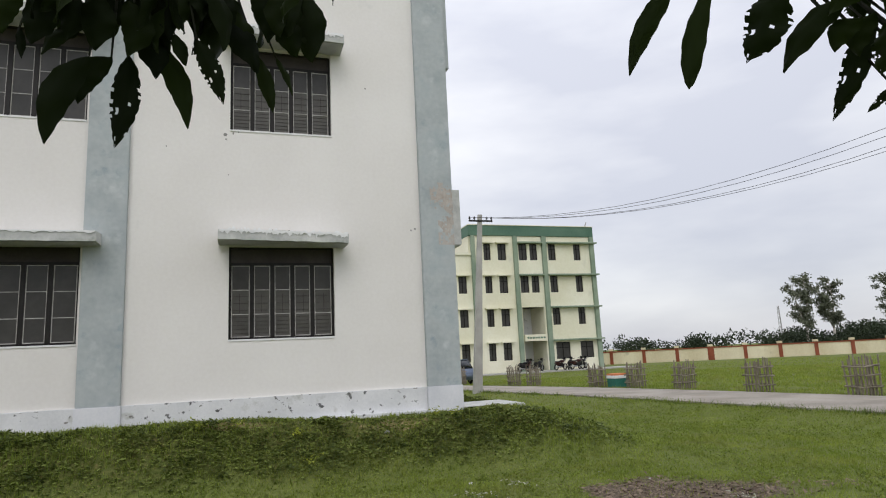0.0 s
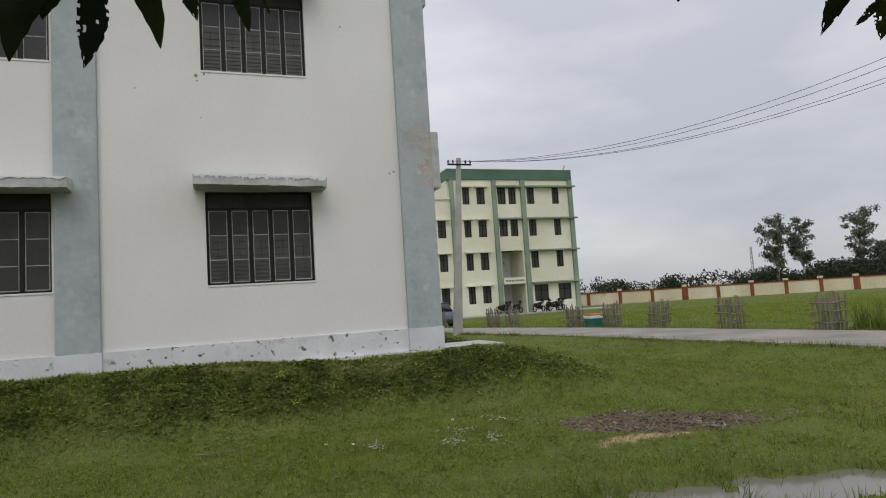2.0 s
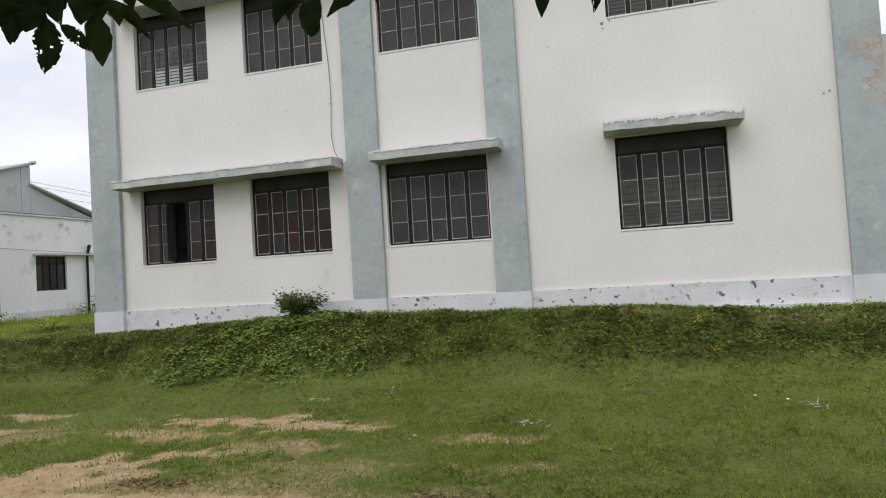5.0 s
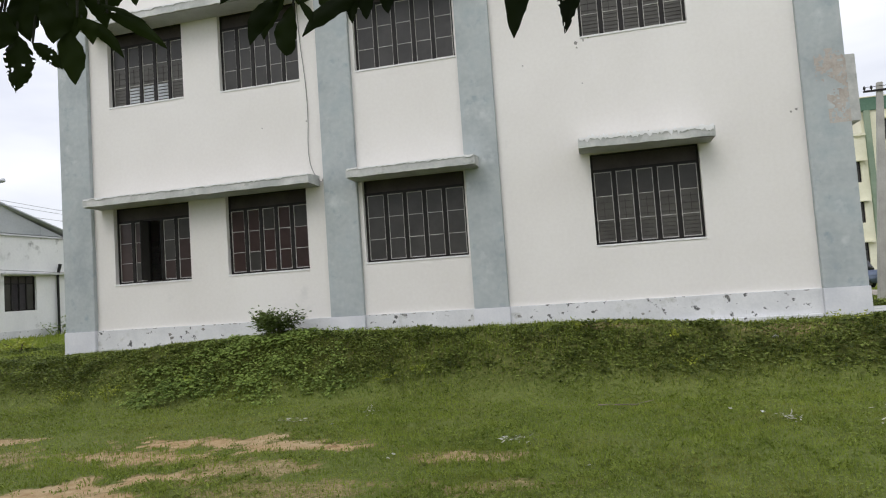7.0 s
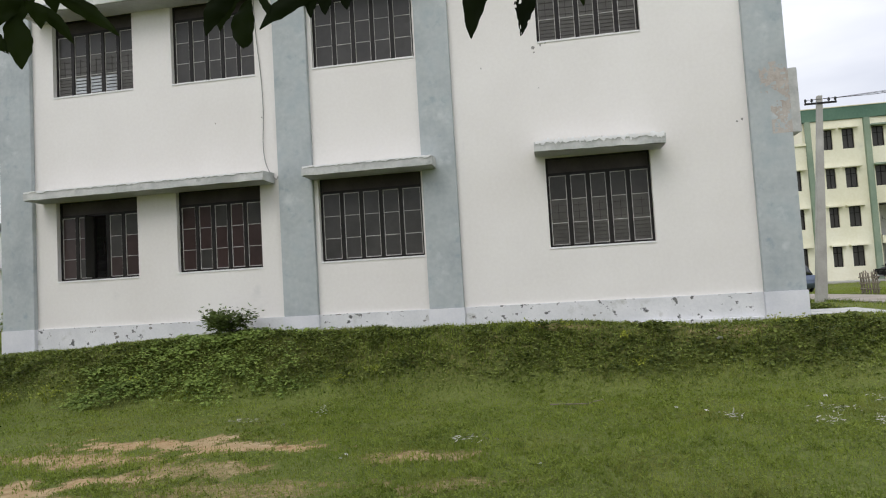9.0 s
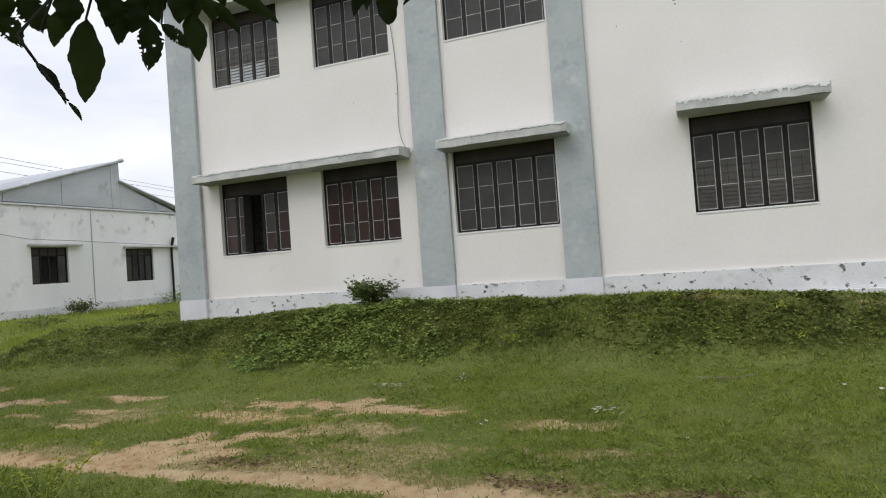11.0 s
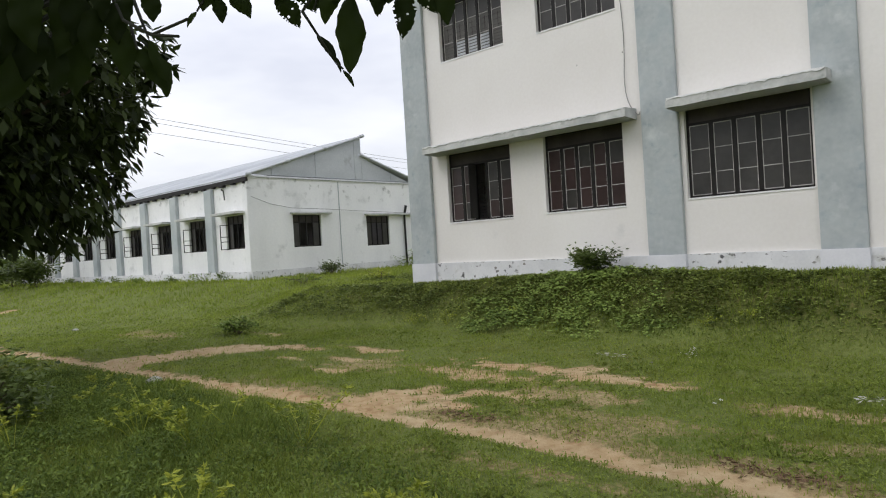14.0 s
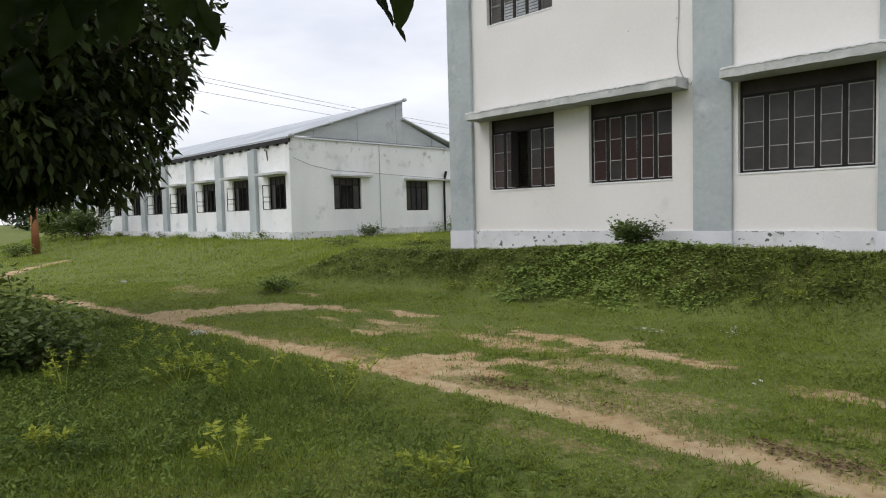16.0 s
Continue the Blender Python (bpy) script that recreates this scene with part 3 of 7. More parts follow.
bm = bmesh.new()
pierced(bm, W_LEFT, W_RIGHT, 0.2, ROOF, 9.0, 9.25, [(-8.9, -7.5, 1.9, 3.3)])
tagged(part("wall_north", bm, WHITE), "white painted plaster rear wall", "wall", kind="structure")
for i, z in enumerate((0.95, 4.35, 7.75)):
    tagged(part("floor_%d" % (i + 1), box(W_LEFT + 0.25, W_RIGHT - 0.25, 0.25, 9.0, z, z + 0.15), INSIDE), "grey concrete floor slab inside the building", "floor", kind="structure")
for i, x in enumerate((-6.95, -4.45, -1.75)):
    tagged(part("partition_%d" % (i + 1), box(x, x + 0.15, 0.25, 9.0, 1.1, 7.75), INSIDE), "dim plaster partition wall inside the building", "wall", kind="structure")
tagged(part("roof", box(W_LEFT - 0.05, W_RIGHT + 0.05, -0.05, 9.3, ROOF, ROOF + 0.12), SLAB), "flat concrete roof slab", "roof", kind="structure")

# plinth and pilasters
PIL = ((W_LEFT - 0.03, -9.43), (-4.575, -3.96), (-2.035, -1.46), (3.15, W_RIGHT + 0.02))
plinth = tagged(thing("plinth", "", ""), "white plinth band with dark chipped spots", "plinth", kind="structure")
for (xa, xb) in ((-9.43, -4.575), (-3.96, -2.035), (-1.46, 3.15)):
    part("plinth_band", box(xa, xb, -0.045, 0.0, 0.2, 1.10, 0.006), PLINTH, plinth)
part("base_ledge", box(0.9, 3.1, -0.13, -0.045, 0.4, 0.735, 0.006), PLINTH, plinth, "thin white ledge at the plinth foot")
for i, (xa, xb) in enumerate(PIL):
    p = tagged(thing("pilaster_%d" % (i + 1), "", ""), "pale blue-grey painted pilaster with blotchy stains", "pilaster", kind="structure")
    ya = 0.0
    part("shaft", box(xa, xb, -0.085, ya, 1.10, ROOF - 0.002, 0.008), BLUE, p)
    part("base", box(xa - 0.012, xb + 0.012, -0.11, ya, 0.2, 1.10, 0.006), PLINTH_CLEAN, p, "white painted pilaster base")
    if i == 3:
        bm = bmesh.new()
        c_ = 0.018
        for a in range(23):
            for b in range(62):
                x_, z_ = xb - 0.415 + a * c_, 3.50 + b * c_
                low = z_ < 4.0 and x_ > xb - 0.30
                limit = 0.34 + 0.3 * abs(x_ - xb + 0.14) if low else 0.53 - 0.6 * (x_ - xb + 0.16)
                if float(0.55 * fbm(x_ * 4 + 3, z_ * 3, 95) + 0.45 * fbm(x_ * 22, z_ * 22, 96)) > limit:
                    bx(bm, x_, x_ + c_, -0.087, -0.0855, z_, z_ + c_)
        part("peeled_patch", bm, PEEL, p, "bare brown plaster where paint has peeled")

# projecting gallery edges on the east side
tagged(part("gallery_parapet", box(W_RIGHT, 4.04, 0.35, 8.8, 3.58, 4.62, 0.01), SLAB), "stained concrete parapet of the side gallery", "parapet", kind="structure")
tagged(part("roof_parapet", box(W_RIGHT, 3.965, 0.35, 8.8, 7.02, ROOF, 0.01), BLUE), "blue-grey concrete band along the roof edge", "parapet", kind="structure")
tagged(part("apron", box(W_RIGHT + 0.06, 5.1, 0.35, 1.55, 0.25, 0.695, 0.02), SLAB), "low whitewashed concrete apron beside the building corner", "apron", kind="structure")


def slab_over(xa, xb, z, front, flaky, tilt=0.0):
    """A thin sunshade slab over windows, thicker at the wall, with an uneven whitewashed top edge."""
    t = thing("sunshade", "weathered grey concrete sunshade slab over the window, flaking whitewash on top", "sunshade", "window sunshades")
    bm = bmesh.new()
    prof = [(0.0, z - 0.005), (-front, z + 0.0), (-front, z + 0.145), (0.0, z + 0.18)]
    rng = random.Random(int(xa * 100) + int(z * 10))
    nseg = max(8, int((xb - xa) / 0.09))
    rows = [[bm.verts.new((xa + (xb - xa) * i / nseg, y + rng.uniform(-0.006, 0.006), zz + rng.uniform(-0.005, 0.005))) for y, zz in prof] for i in range(nseg + 1)]
    for r0, r1 in zip(rows, rows[1:]):
        for k in range(4):
            bm.faces.new((r0[k], r0[(k + 1) % 4], r1[(k + 1) % 4], r1[k]))
    bm.faces.new(rows[0][::-1])
    bm.faces.new(rows[-1])
    part("slab", bm, SLAB, t)
    # white sheet below the slab, its colour making up for weak ambient light
    bm = bmesh.new()
    vs = [bm.verts.new(v) for v in ((xa + 0.02, -0.01, z - 0.012), (xb - 0.02, -0.01, z - 0.012), (xb - 0.02, -front + 0.03, z - 0.009), (xa + 0.02, -front + 0.03, z - 0.009))]
    bm.faces.new(vs)
    bmesh.ops.solidify(bm, geom=list(bm.faces), thickness=0.003)
    part("soffit", bm, FLAKE, t, "whitewashed underside of the slab, whitened against weak ambient light")
    bm = bmesh.new()
    n = int((xb - xa) / (0.025 if flaky else 0.05))
    cols = []
    for i in range(n + 1):
        x = xa + 0.02 + (xb - xa - 0.04) * i / n
        h = 0.004 + 0.010 * rng.random() ** 2 + (0.045 * rng.random() ** 3 if flaky else 0)
        cols.append([bm.verts.new((x, y, zz)) for y, zz in ((-front - 0.010, z + 0.138 - 0.03 * rng.random() ** 2 - (0.055 * rng.random() ** 2 if flaky else 0)), (-front - 0.010, z + 0.146 + h), (-front + 0.11, z + 0.158 + h * 0.6), (-front + 0.14, z + 0.150))])
    for a, b in zip(cols, cols[1:]):
        for k in range(3):
            bm.faces.new((a[k], a[k + 1], b[k + 1], b[k]))
    part("flaking_edge", bm, FLAKE, t, "flaking white limewash along the edge")
    if flaky:
        x = xa
        while x < xb - 0.1:
            w = rng.uniform(0.04, 0.16)
            if rng.random() < 0.6:
                bm = bmesh.new()
                vs = [bm.verts.new((x + w * k / 4, -0.004, z + 0.17 + (rng.uniform(0.02, 0.11) if up else 0))) for up, ks in ((0, (0, 1, 2, 3, 4)), (1, (4, 3, 2, 1, 0))) for k in ks]
                bm.faces.new(vs)
                bmesh.ops.solidify(bm, geom=list(bm.faces), thickness=0.006)
                part("wall_flake", bm, FLAKE if rng.random() < 0.6 else CHIP, t, "loose flake of limewash")
            x += w
    t.rotation_euler, t.location = (0, tilt, 0), (0.83 * (1 - math.cos(tilt)) - z * math.sin(tilt), 0, 0.83 * math.sin(tilt))
    return t


for z in (3.43, 6.845):
    slab_over(-0.16, 1.82, z + 0.035, 0.46, True, 0.021 if z < 5 else 0.0)
    slab_over(-4.00, -1.79, z, 0.46, False)
    slab_over(-9.28, -4.68, z, 0.46, False)


# louvre glass with the bright reflection put into a pale base colour
LOUVRE = paint("reflection_pale_louvre_glass", (0.34, 0.36, 0.38), (0.52, 0.54, 0.56), 5.0, 0.2, 0.02, 30, spec=0.6)


def window_unit(n, xa, xb, z0, red, open_sash=-1, light=()):
    """A steel window: dark frame and transom panel, five narrow sashes of three panes each."""
    z1 = z0 + W_HIGH
    w = tagged(thing("window_%d" % n, "", ""), "dark steel window with five narrow three-pane sashes, dusty glass" + (", one sash swung open" if open_sash >= 0 else ""), "window", kind="structure")
    y0, y1 = 0.10, 0.15
    zt = z1 - 0.27
    bm = bmesh.new()
    f = 0.035
    for d in ((xa, xb, y0 - 0.01, y1, z0, z0 + f), (xa, xb, y0 - 0.01, y1, z1 - f, z1), (xa, xa + f, y0 - 0.01, y1, z0 + f, z1 - f), (xb - f, xb, y0 - 0.01, y1, z0 + f, z1 - f), (xa + f, xb - f, y0 - 0.008, y1, zt - 0.02, zt + 0.02)):
        bx(bm, *d)
    part("window_frame", bm, STEEL_DARK, w)
    part("transom_panel", box(xa + f, xb - f, y0 + 0.012, y0 + 0.025, zt + 0.02, z1 - f), TRANSOM, w, "dark solid transom panel")
    part("window_sill", box(xa - 0.0, xb + 0.0, -0.012, y0 - 0.012, z0 - 0.025, z0 + 0.004, 0.003), FLAKE, w)
    inner = (xb - xa - 2 * f) / 5
    rng = random.Random(n)
    for i in range(5):
        sa, sb = xa + f + i * inner, xa + f + (i + 1) * inner
        if i:
            part("mullion", box(sa - 0.033, sa + 0.033, y0 - 0.02, y1, z0 + f, zt - 0.02, 0.004), STEEL_DARK, w)
        if i == open_sash:
            continue
        sa, sb = sa + (0.035 if i else 0.006), sb - (0.035 if i < 4 else 0.006)
        za, zb = z0 + f + 0.006, zt - 0.026
        bm = bmesh.new()
        e = 0.012
        zc = [za, za + (zb - za) * 0.315, za + (zb - za) * 0.655, zb]
        bx(bm, sa, sa + e, y0, y0 + 0.022, za, zb)
        bx(bm, sb - e, sb, y0, y0 + 0.022, za, zb)
        for k, zz in enumerate(zc):
            lo = zz - e / 2 if 0 < k < 3 else (zz if k == 0 else zz - e)
            bx(bm, sa + e, sb - e, y0 + 0.001, y0 + 0.021, lo, lo + e)
        sash = part("sash", bm, STEEL_EDGE, w, "thin worn grey sash frame")
        for k in range(3):
            lean = rng.uniform(-0.006, 0.006)
            bm = bmesh.new()
            vs = bx(bm, sa + e * 0.5, sb - e * 0.5, y0 + 0.009, y0 + 0.013, zc[k] + e * 0.4, zc[k + 1] - e * 0.4)
            part("pane", bm, PANE_RED if red and rng.random() < 0.75 else (PANE_PALE if k < 2 and n in (1, 5, 8) else PANE), sash)
    if n == 8:
        for i in (1, 2, 3):
            sa, sb = xa + f + i * inner + 0.05, xa + f + (i + 1) * inner - 0.05
            for k in range(5):
                zz = z0 + f + 0.03 + k * 0.062
                slat = box(sa, sb, y0 - 0.006, y0 + 0.004, zz, zz + 0.042, 0.002)
                part("louvre_slat", slat, LOUVRE, w, "glass louvre slat, bright reflection painted as pale colour")
    # iron grille behind the sashes
    bm = bmesh.new()
    near = n in (1, 5, 8)
    ga, gb = (y0 + 0.002, y0 + 0.0085) if near else (0.19, 0.20)
    for k in range(9):
        zz = z0 + 0.10 + k * 0.062 if k < 5 else z0 + 0.46 + (k - 5) * 0.11
        bx(bm, xa + 0.03, xb - 0.03, ga, gb, zz, zz + 0.0035)
    for k in range(5):
        xx = xa + (k + 0.5) * (xb - xa) / 5
        bx(bm, xx - 0.003, xx + 0.003, ga + 0.0005, gb - 0.0005, z0 + 0.40, z0 + 0.72)
    part("grille", bm, TRANSOM, w, "thin dark iron bar grille against the glass")
    if open_sash >= 0:
        sa = xa + f + open_sash * inner
        za, zb = z0 + f + 0.006, zt - 0.026
        bm = bmesh.new()
        for d in ((sa + 0.035, sa + 0.05, -0.16, y0 - 0.02, za, za + 0.012), (sa + 0.035, sa + 0.05, -0.16, y0 - 0.02, zb - 0.012, zb), (sa + 0.035, sa + 0.05, -0.16, -0.148, za, zb), (sa + 0.035, sa + 0.05, y0 - 0.032, y0 - 0.02, za, zb)):
            bx(bm, *d)
        sash = part("sash", bm, STEEL_DARK, w, "sash swung outward")
        part("pane", box(sa + 0.041, sa + 0.045, -0.15, y0 - 0.03, za + 0.01, zb - 0.01), PANE, sash)
    return w


k = 0
for lvl in (0, 1):
    for key in "abcd":
        k += 1
        s = SILLS[key][lvl]
        window_unit(k, *COLS[key], s, key in "cd" and s < 3, 2 if (key == "d" and s < 3) else -1)

# chips in the wall paint
rng = random.Random(12)
for cx, cz, r in ((-0.07, 5.30, 0.030), (0.05, 5.33, 0.020), (-0.06, 5.22, 0.018), (0.13, 5.36, 0.014), (-0.95, 5.05, 0.014), (-0.02, 4.62, 0.010), (3.06, 3.79, 0.020), (2.98, 3.76, 0.014), (0.55, 3.70, 0.016), (0.62, 3.68, 0.020), (0.36, 3.70, 0.012), (1.05, 3.69, 0.014), (-5.75, 4.60, 0.012), (2.25, 6.3, 0.016), (-4.87, 4.62, 0.012)):
    bm = bmesh.new()
    bm.faces.new([bm.verts.new((cx + r * rng.uniform(0.5, 1.4) * math.cos(a), -0.0022, cz + r * rng.uniform(0.5, 1.5) * math.sin(a))) for a in np.linspace(0, 6.28, 9)[:-1]])
    geom = bmesh.ops.extrude_face_region(bm, geom=list(bm.faces))
    bmesh.ops.translate(bm, verts=[v for v in geom["geom"] if isinstance(v, bmesh.types.BMVert)], vec=(0, 0.0016, 0))
    part("paint_chip", bm, CHIP, wall)

for i in range(46):
    cx, r = rng.uniform(-9.3, 3.1), rng.uniform(0.012, 0.05)
    if any(xa - 0.06 < cx < xb + 0.06 for xa, xb in PIL):
        continue
    low = rng.random() < 0.35
    cz = rng.uniform(0.86, 1.02) if low else 1.088
    bm = bmesh.new()
    bm.faces.new([bm.verts.new((cx + r * rng.uniform(0.5, 1.4) * math.cos(a), -0.0475, cz + r * (0.7 if low else 0.25) * rng.uniform(0.4, 1.3) * math.sin(a))) for a in np.linspace(0, 6.28, 9)[:-1]])
    geom = bmesh.ops.extrude_face_region(bm, geom=list(bm.faces))
    bmesh.ops.translate(bm, verts=[v for v in geom["geom"] if isinstance(v, bmesh.types.BMVert)], vec=(0, 0.0016, 0))
    part("paint_chip", bm, CHIP, plinth)

# loose cable hanging down the wall
cu = bpy.data.curves.new("wall_cable", "CURVE")
cu.dimensions, cu.bevel_depth, cu.bevel_resolution = "3D", 0.007, 1
sp = cu.splines.new("NURBS")
cpts = [(-4.93, -0.02, 6.8), (-4.92, -0.02, 6.2), (-4.84, -0.02, 5.4), (-4.82, -0.02, 4.7), (-4.86, -0.03, 4.1), (-4.80, -0.06, 3.72), (-4.66, -0.05, 3.52), (-4.62, -0.04, 3.47), (-4.61, -0.015, 3.55)]
sp.points.add(len(cpts) - 1)
for p, c in zip(sp.points, cpts):
    p.co = (*c, 1)
sp.use_endpoint_u, sp.order_u = True, 3
cu.materials.append(IRON)
tagged(new("wall_cable", cu), "thin grey cable hanging loose down the wall", "cable")

# ---- long shed ----
SX, SY, SB = -20.0, 1.96, 0.3
L_BAYS = 9
shed = thing("shed", "long whitewashed workshop shed with stepped corrugated metal roof", "building")
gw = [(3.79, 5.10, 1.755, 2.97), (7.47, 8.775, 1.665, 2.91)]
bm = bmesh.new()
pierced(bm, SY, 16.0, SB, 4.32, SX, SX - 0.25, gw, along="y")
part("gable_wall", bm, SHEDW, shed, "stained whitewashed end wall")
sw = [(-20.22 - 2.83 * i - 1.40, -20.22 - 2.83 * i, 1.80, 3.02) for i in range(L_BAYS)]
bm = bmesh.new()
pierced(bm, SX - 0.25 - 2.83 * L_BAYS, SX - 0.25, SB, 4.25, SY, SY + 0.25, sw)
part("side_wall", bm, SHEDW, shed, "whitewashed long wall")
part("rear_wall", box(SX - 0.25 - 2.83 * L_BAYS, SX - 0.25, 15.75, 16.0, SB, 4.3), SHEDW, shed)
part("end_wall", box(SX - 0.5 - 2.83 * L_BAYS, SX - 0.25 - 2.83 * L_BAYS, SY, 16.0, SB, 4.3), SHEDW, shed)
part("shed_floor", box(SX - 0.25 - 2.83 * L_BAYS, SX - 0.25, SY + 0.25, 15.75, 0.6, 0.7), INSIDE, shed)
for i in range(L_BAYS):
    xp = -22.35 - 2.83 * i
    part("pilaster", box(xp - 0.52, xp, SY - 0.14, SY, SB, 4.1, 0.01), SHEDP, shed, "grey painted pilaster")
part("pilaster", box(SX - 0.3, SX + 0.02, SY - 0.06, SY, SB, 4.35, 0.01), SHEDW, shed)
part("shed_plinth", box(SX - 0.25 - 2.83 * L_BAYS, SX + 0.05, SY - 0.17, SY - 0.145, SB, 0.97, 0.01), PLINTH, shed, "pale chipped plinth")
part("shed_plinth", box(SX, SX + 0.04, SY, 16.0, SB, 0.96, 0.01), PLINTH, shed, "pale chipped plinth")
part("coping", box(SX, SX + 0.07, SY - 0.1, 16.0, 4.325, 4.39, 0.01), PLINTH_CLEAN, shed, "white coping band")
part("downpipe", box(SX + 0.002, SX + 0.03, 6.03, 6.06, 0.97, 4.30, 0.006), SHEDP, shed, "thin grey downpipe")
bm = tube([(SX - 1.35, SY - 0.14, 3.62), (SX - 1.3, SY - 0.2, 3.95), (SX - 1.42, SY - 0.2, 4.02), (SX - 1.6, SY - 0.1, 4.0)], 0.025, 6)
part("vent_pipe", bm, STEEL_DARK, shed, "small bent pipe on the wall")
# two added walls, only there to darken the view through the shed's windows
part("dimming_partition", box(SX - 3.15, SX - 3.0, SY + 0.26, 15.74, 0.7, 4.25), INSIDE, shed)
part("dimming_partition", box(SX - 0.25 - 2.83 * L_BAYS, SX - 0.26, SY + 3.2, SY + 3.35, 0.7, 4.25), INSIDE, shed)
bm = bmesh.new()
rod(bm, (SX + 0.08, 9.66, 0.7), (SX + 0.08, 9.66, 2.92), 0.045, n=10)
rod(bm, (SX + 0.08, 9.66, 2.92), (SX + 0.12, 9.75, 3.35), 0.045, 0.06, n=10)
part("drainpipe", bm, BLACK, shed, "black drainpipe")
for i, w_ in enumerate(gw):
    part("lintel_shade", box(SX, SX + 0.22, w_[0] - 0.12, w_[1] + (0.42 if i == 0 else 1.8), w_[3] + 0.03, w_[3] + 0.10, 0.01), SLAB, shed, "thin stained lintel slab")
for i in range(L_BAYS):
    x1 = -20.20 - 2.83 * i
    part("lintel_shade", box(x1 - 1.75, x1 + 0.02, SY - 0.42, SY, 3.05, 3.14, 0.01), SLAB, shed, "thin concrete sunshade")


def sheet(bm, a, b, c, d, pitch=0.18, amp=0.022, along=1):
    """A corrugated sheet over the quad a b c d; ribs run from the edge ab to the edge dc."""
    a, b, c, d = (Vector(v) for v in (a, b, c, d))
    n = max(2, int((b - a).length / pitch)) * 2
    nor = (b - a).cross(d - a).normalized()
    rows = []
    for i in range(n + 1):
        o = nor * (amp if i % 2 else -amp)
        p, q = a.lerp(b, i / n) + o, d.lerp(c, i / n) + o
        rows.append([bm.verts.new(v) for v in (p, q, q - nor * 0.02, p - nor * 0.02)])
    for r0, r1 in zip(rows, rows[1:]):
        for k in range(4):
            bm.faces.new((r0[k], r0[(k + 1) % 4], r1[(k + 1) % 4], r1[k]))
    for r in (rows[0], rows[-1]):
        bm.faces.new(r)


XE = SX - 0.5 - 2.83 * L_BAYS
RIDGE, STEP, EAVE = (7.33, 6.20), (7.47, 5.32), (SY - 0.10, 4.36)
bm = bmesh.new()
sheet(bm, (SX + 0.12, EAVE[0], EAVE[1]), (XE, EAVE[0], EAVE[1]), (XE, RIDGE[0], RIDGE[1]), (SX + 0.12, RIDGE[0], RIDGE[1]))
part("roof_slope", bm, SHEET, shed, "grey corrugated metal roof")
bm = bmesh.new()
sheet(bm, (SX + 0.12, STEP[0] - 0.2, STEP[1] + 0.08), (XE, STEP[0] - 0.2, STEP[1] + 0.08), (XE, 12.4, 3.6 + 0.25), (SX + 0.12, 12.4, 3.6 + 0.25))
part("roof_slope", bm, SHEET, shed, "grey corrugated metal roof")
bm = bmesh.new()
for i in range(10):
    y0_, y1_ = SY + (12.0 - SY) * i / 10, SY + (12.0 - SY) * (i + 1) / 10

    def top(y):
        return EAVE[1] + (RIDGE[1] - EAVE[1]) * (y - EAVE[0]) / (RIDGE[0] - EAVE[0]) - 0.035 if y < 7.35 else STEP[1] - (y - STEP[0]) * 0.36
    ys_ = sorted({y0_, y1_, *([7.349, 7.351] if y0_ < 7.35 < y1_ else [])})
    off = 0.012 * (i % 2)
    for ya, yb in zip(ys_, ys_[1:]):
        if yb - ya < 0.01:
            continue
        vs = [bm.verts.new((SX + 0.02 + off, y, z)) for y, z in ((ya, 4.42), (yb - 0.006, 4.42), (yb - 0.006, max(4.43, top(yb - 0.006))), (ya, max(4.43, top(ya))))]
        bm.faces.new(vs)
geom = bmesh.ops.extrude_face_region(bm, geom=list(bm.faces))
bmesh.ops.translate(bm, verts=[v for v in geom["geom"] if isinstance(v, bmesh.types.BMVert)], vec=(-0.03, 0, 0))
part("gable_cladding", bm, SHEET, shed, "flat grey metal sheets above the wall")
bm = bmesh.new()
rod(bm, (SX + 0.14, EAVE[0], EAVE[1] + 0.03), (SX + 0.14, RIDGE[0] + 0.12, RIDGE[1] + 0.05), 0.048)
rod(bm, (SX + 0.14, STEP[0] - 0.25, STEP[1] + 0.14), (SX + 0.14, 12.4, 3.92), 0.04)
for f in (0.0, 0.3, 0.62, 0.97):
    c_ = Vector((SX + 0.14, EAVE[0], EAVE[1] + 0.03)).lerp(Vector((SX + 0.14, RIDGE[0] + 0.12, RIDGE[1] + 0.05)), f)
    rod(bm, c_, c_ + Vector((0, 0.16, 0.055)), 0.075)
part("ridge_trim", bm, SHEET, shed, "rolled metal edge trim", smooth=True)
# purlin and rafter ends oversized: their dark steel imitates the shadow under the eave
bm = bmesh.new()
bx(bm, XE, SX + 0.05, SY - 0.09, SY - 0.01, 4.175, 4.33)
part("purlin", bm, STEEL_DARK, shed, "dark steel purlin under the eave, deepened to stand in for shade")
for i in range(L_BAYS * 4 + 1):
    x = SX - 0.1 - i * 0.7
    part("rafter_end", box(x - 0.05 - 0.09 * (i % 3), x + 0.05, SY - 0.13, SY - 0.001, 4.10 + 0.02 * (i % 2), 4.174), STEEL_DARK, shed, "dark steel rafter end, hung lower to widen the eave shade")


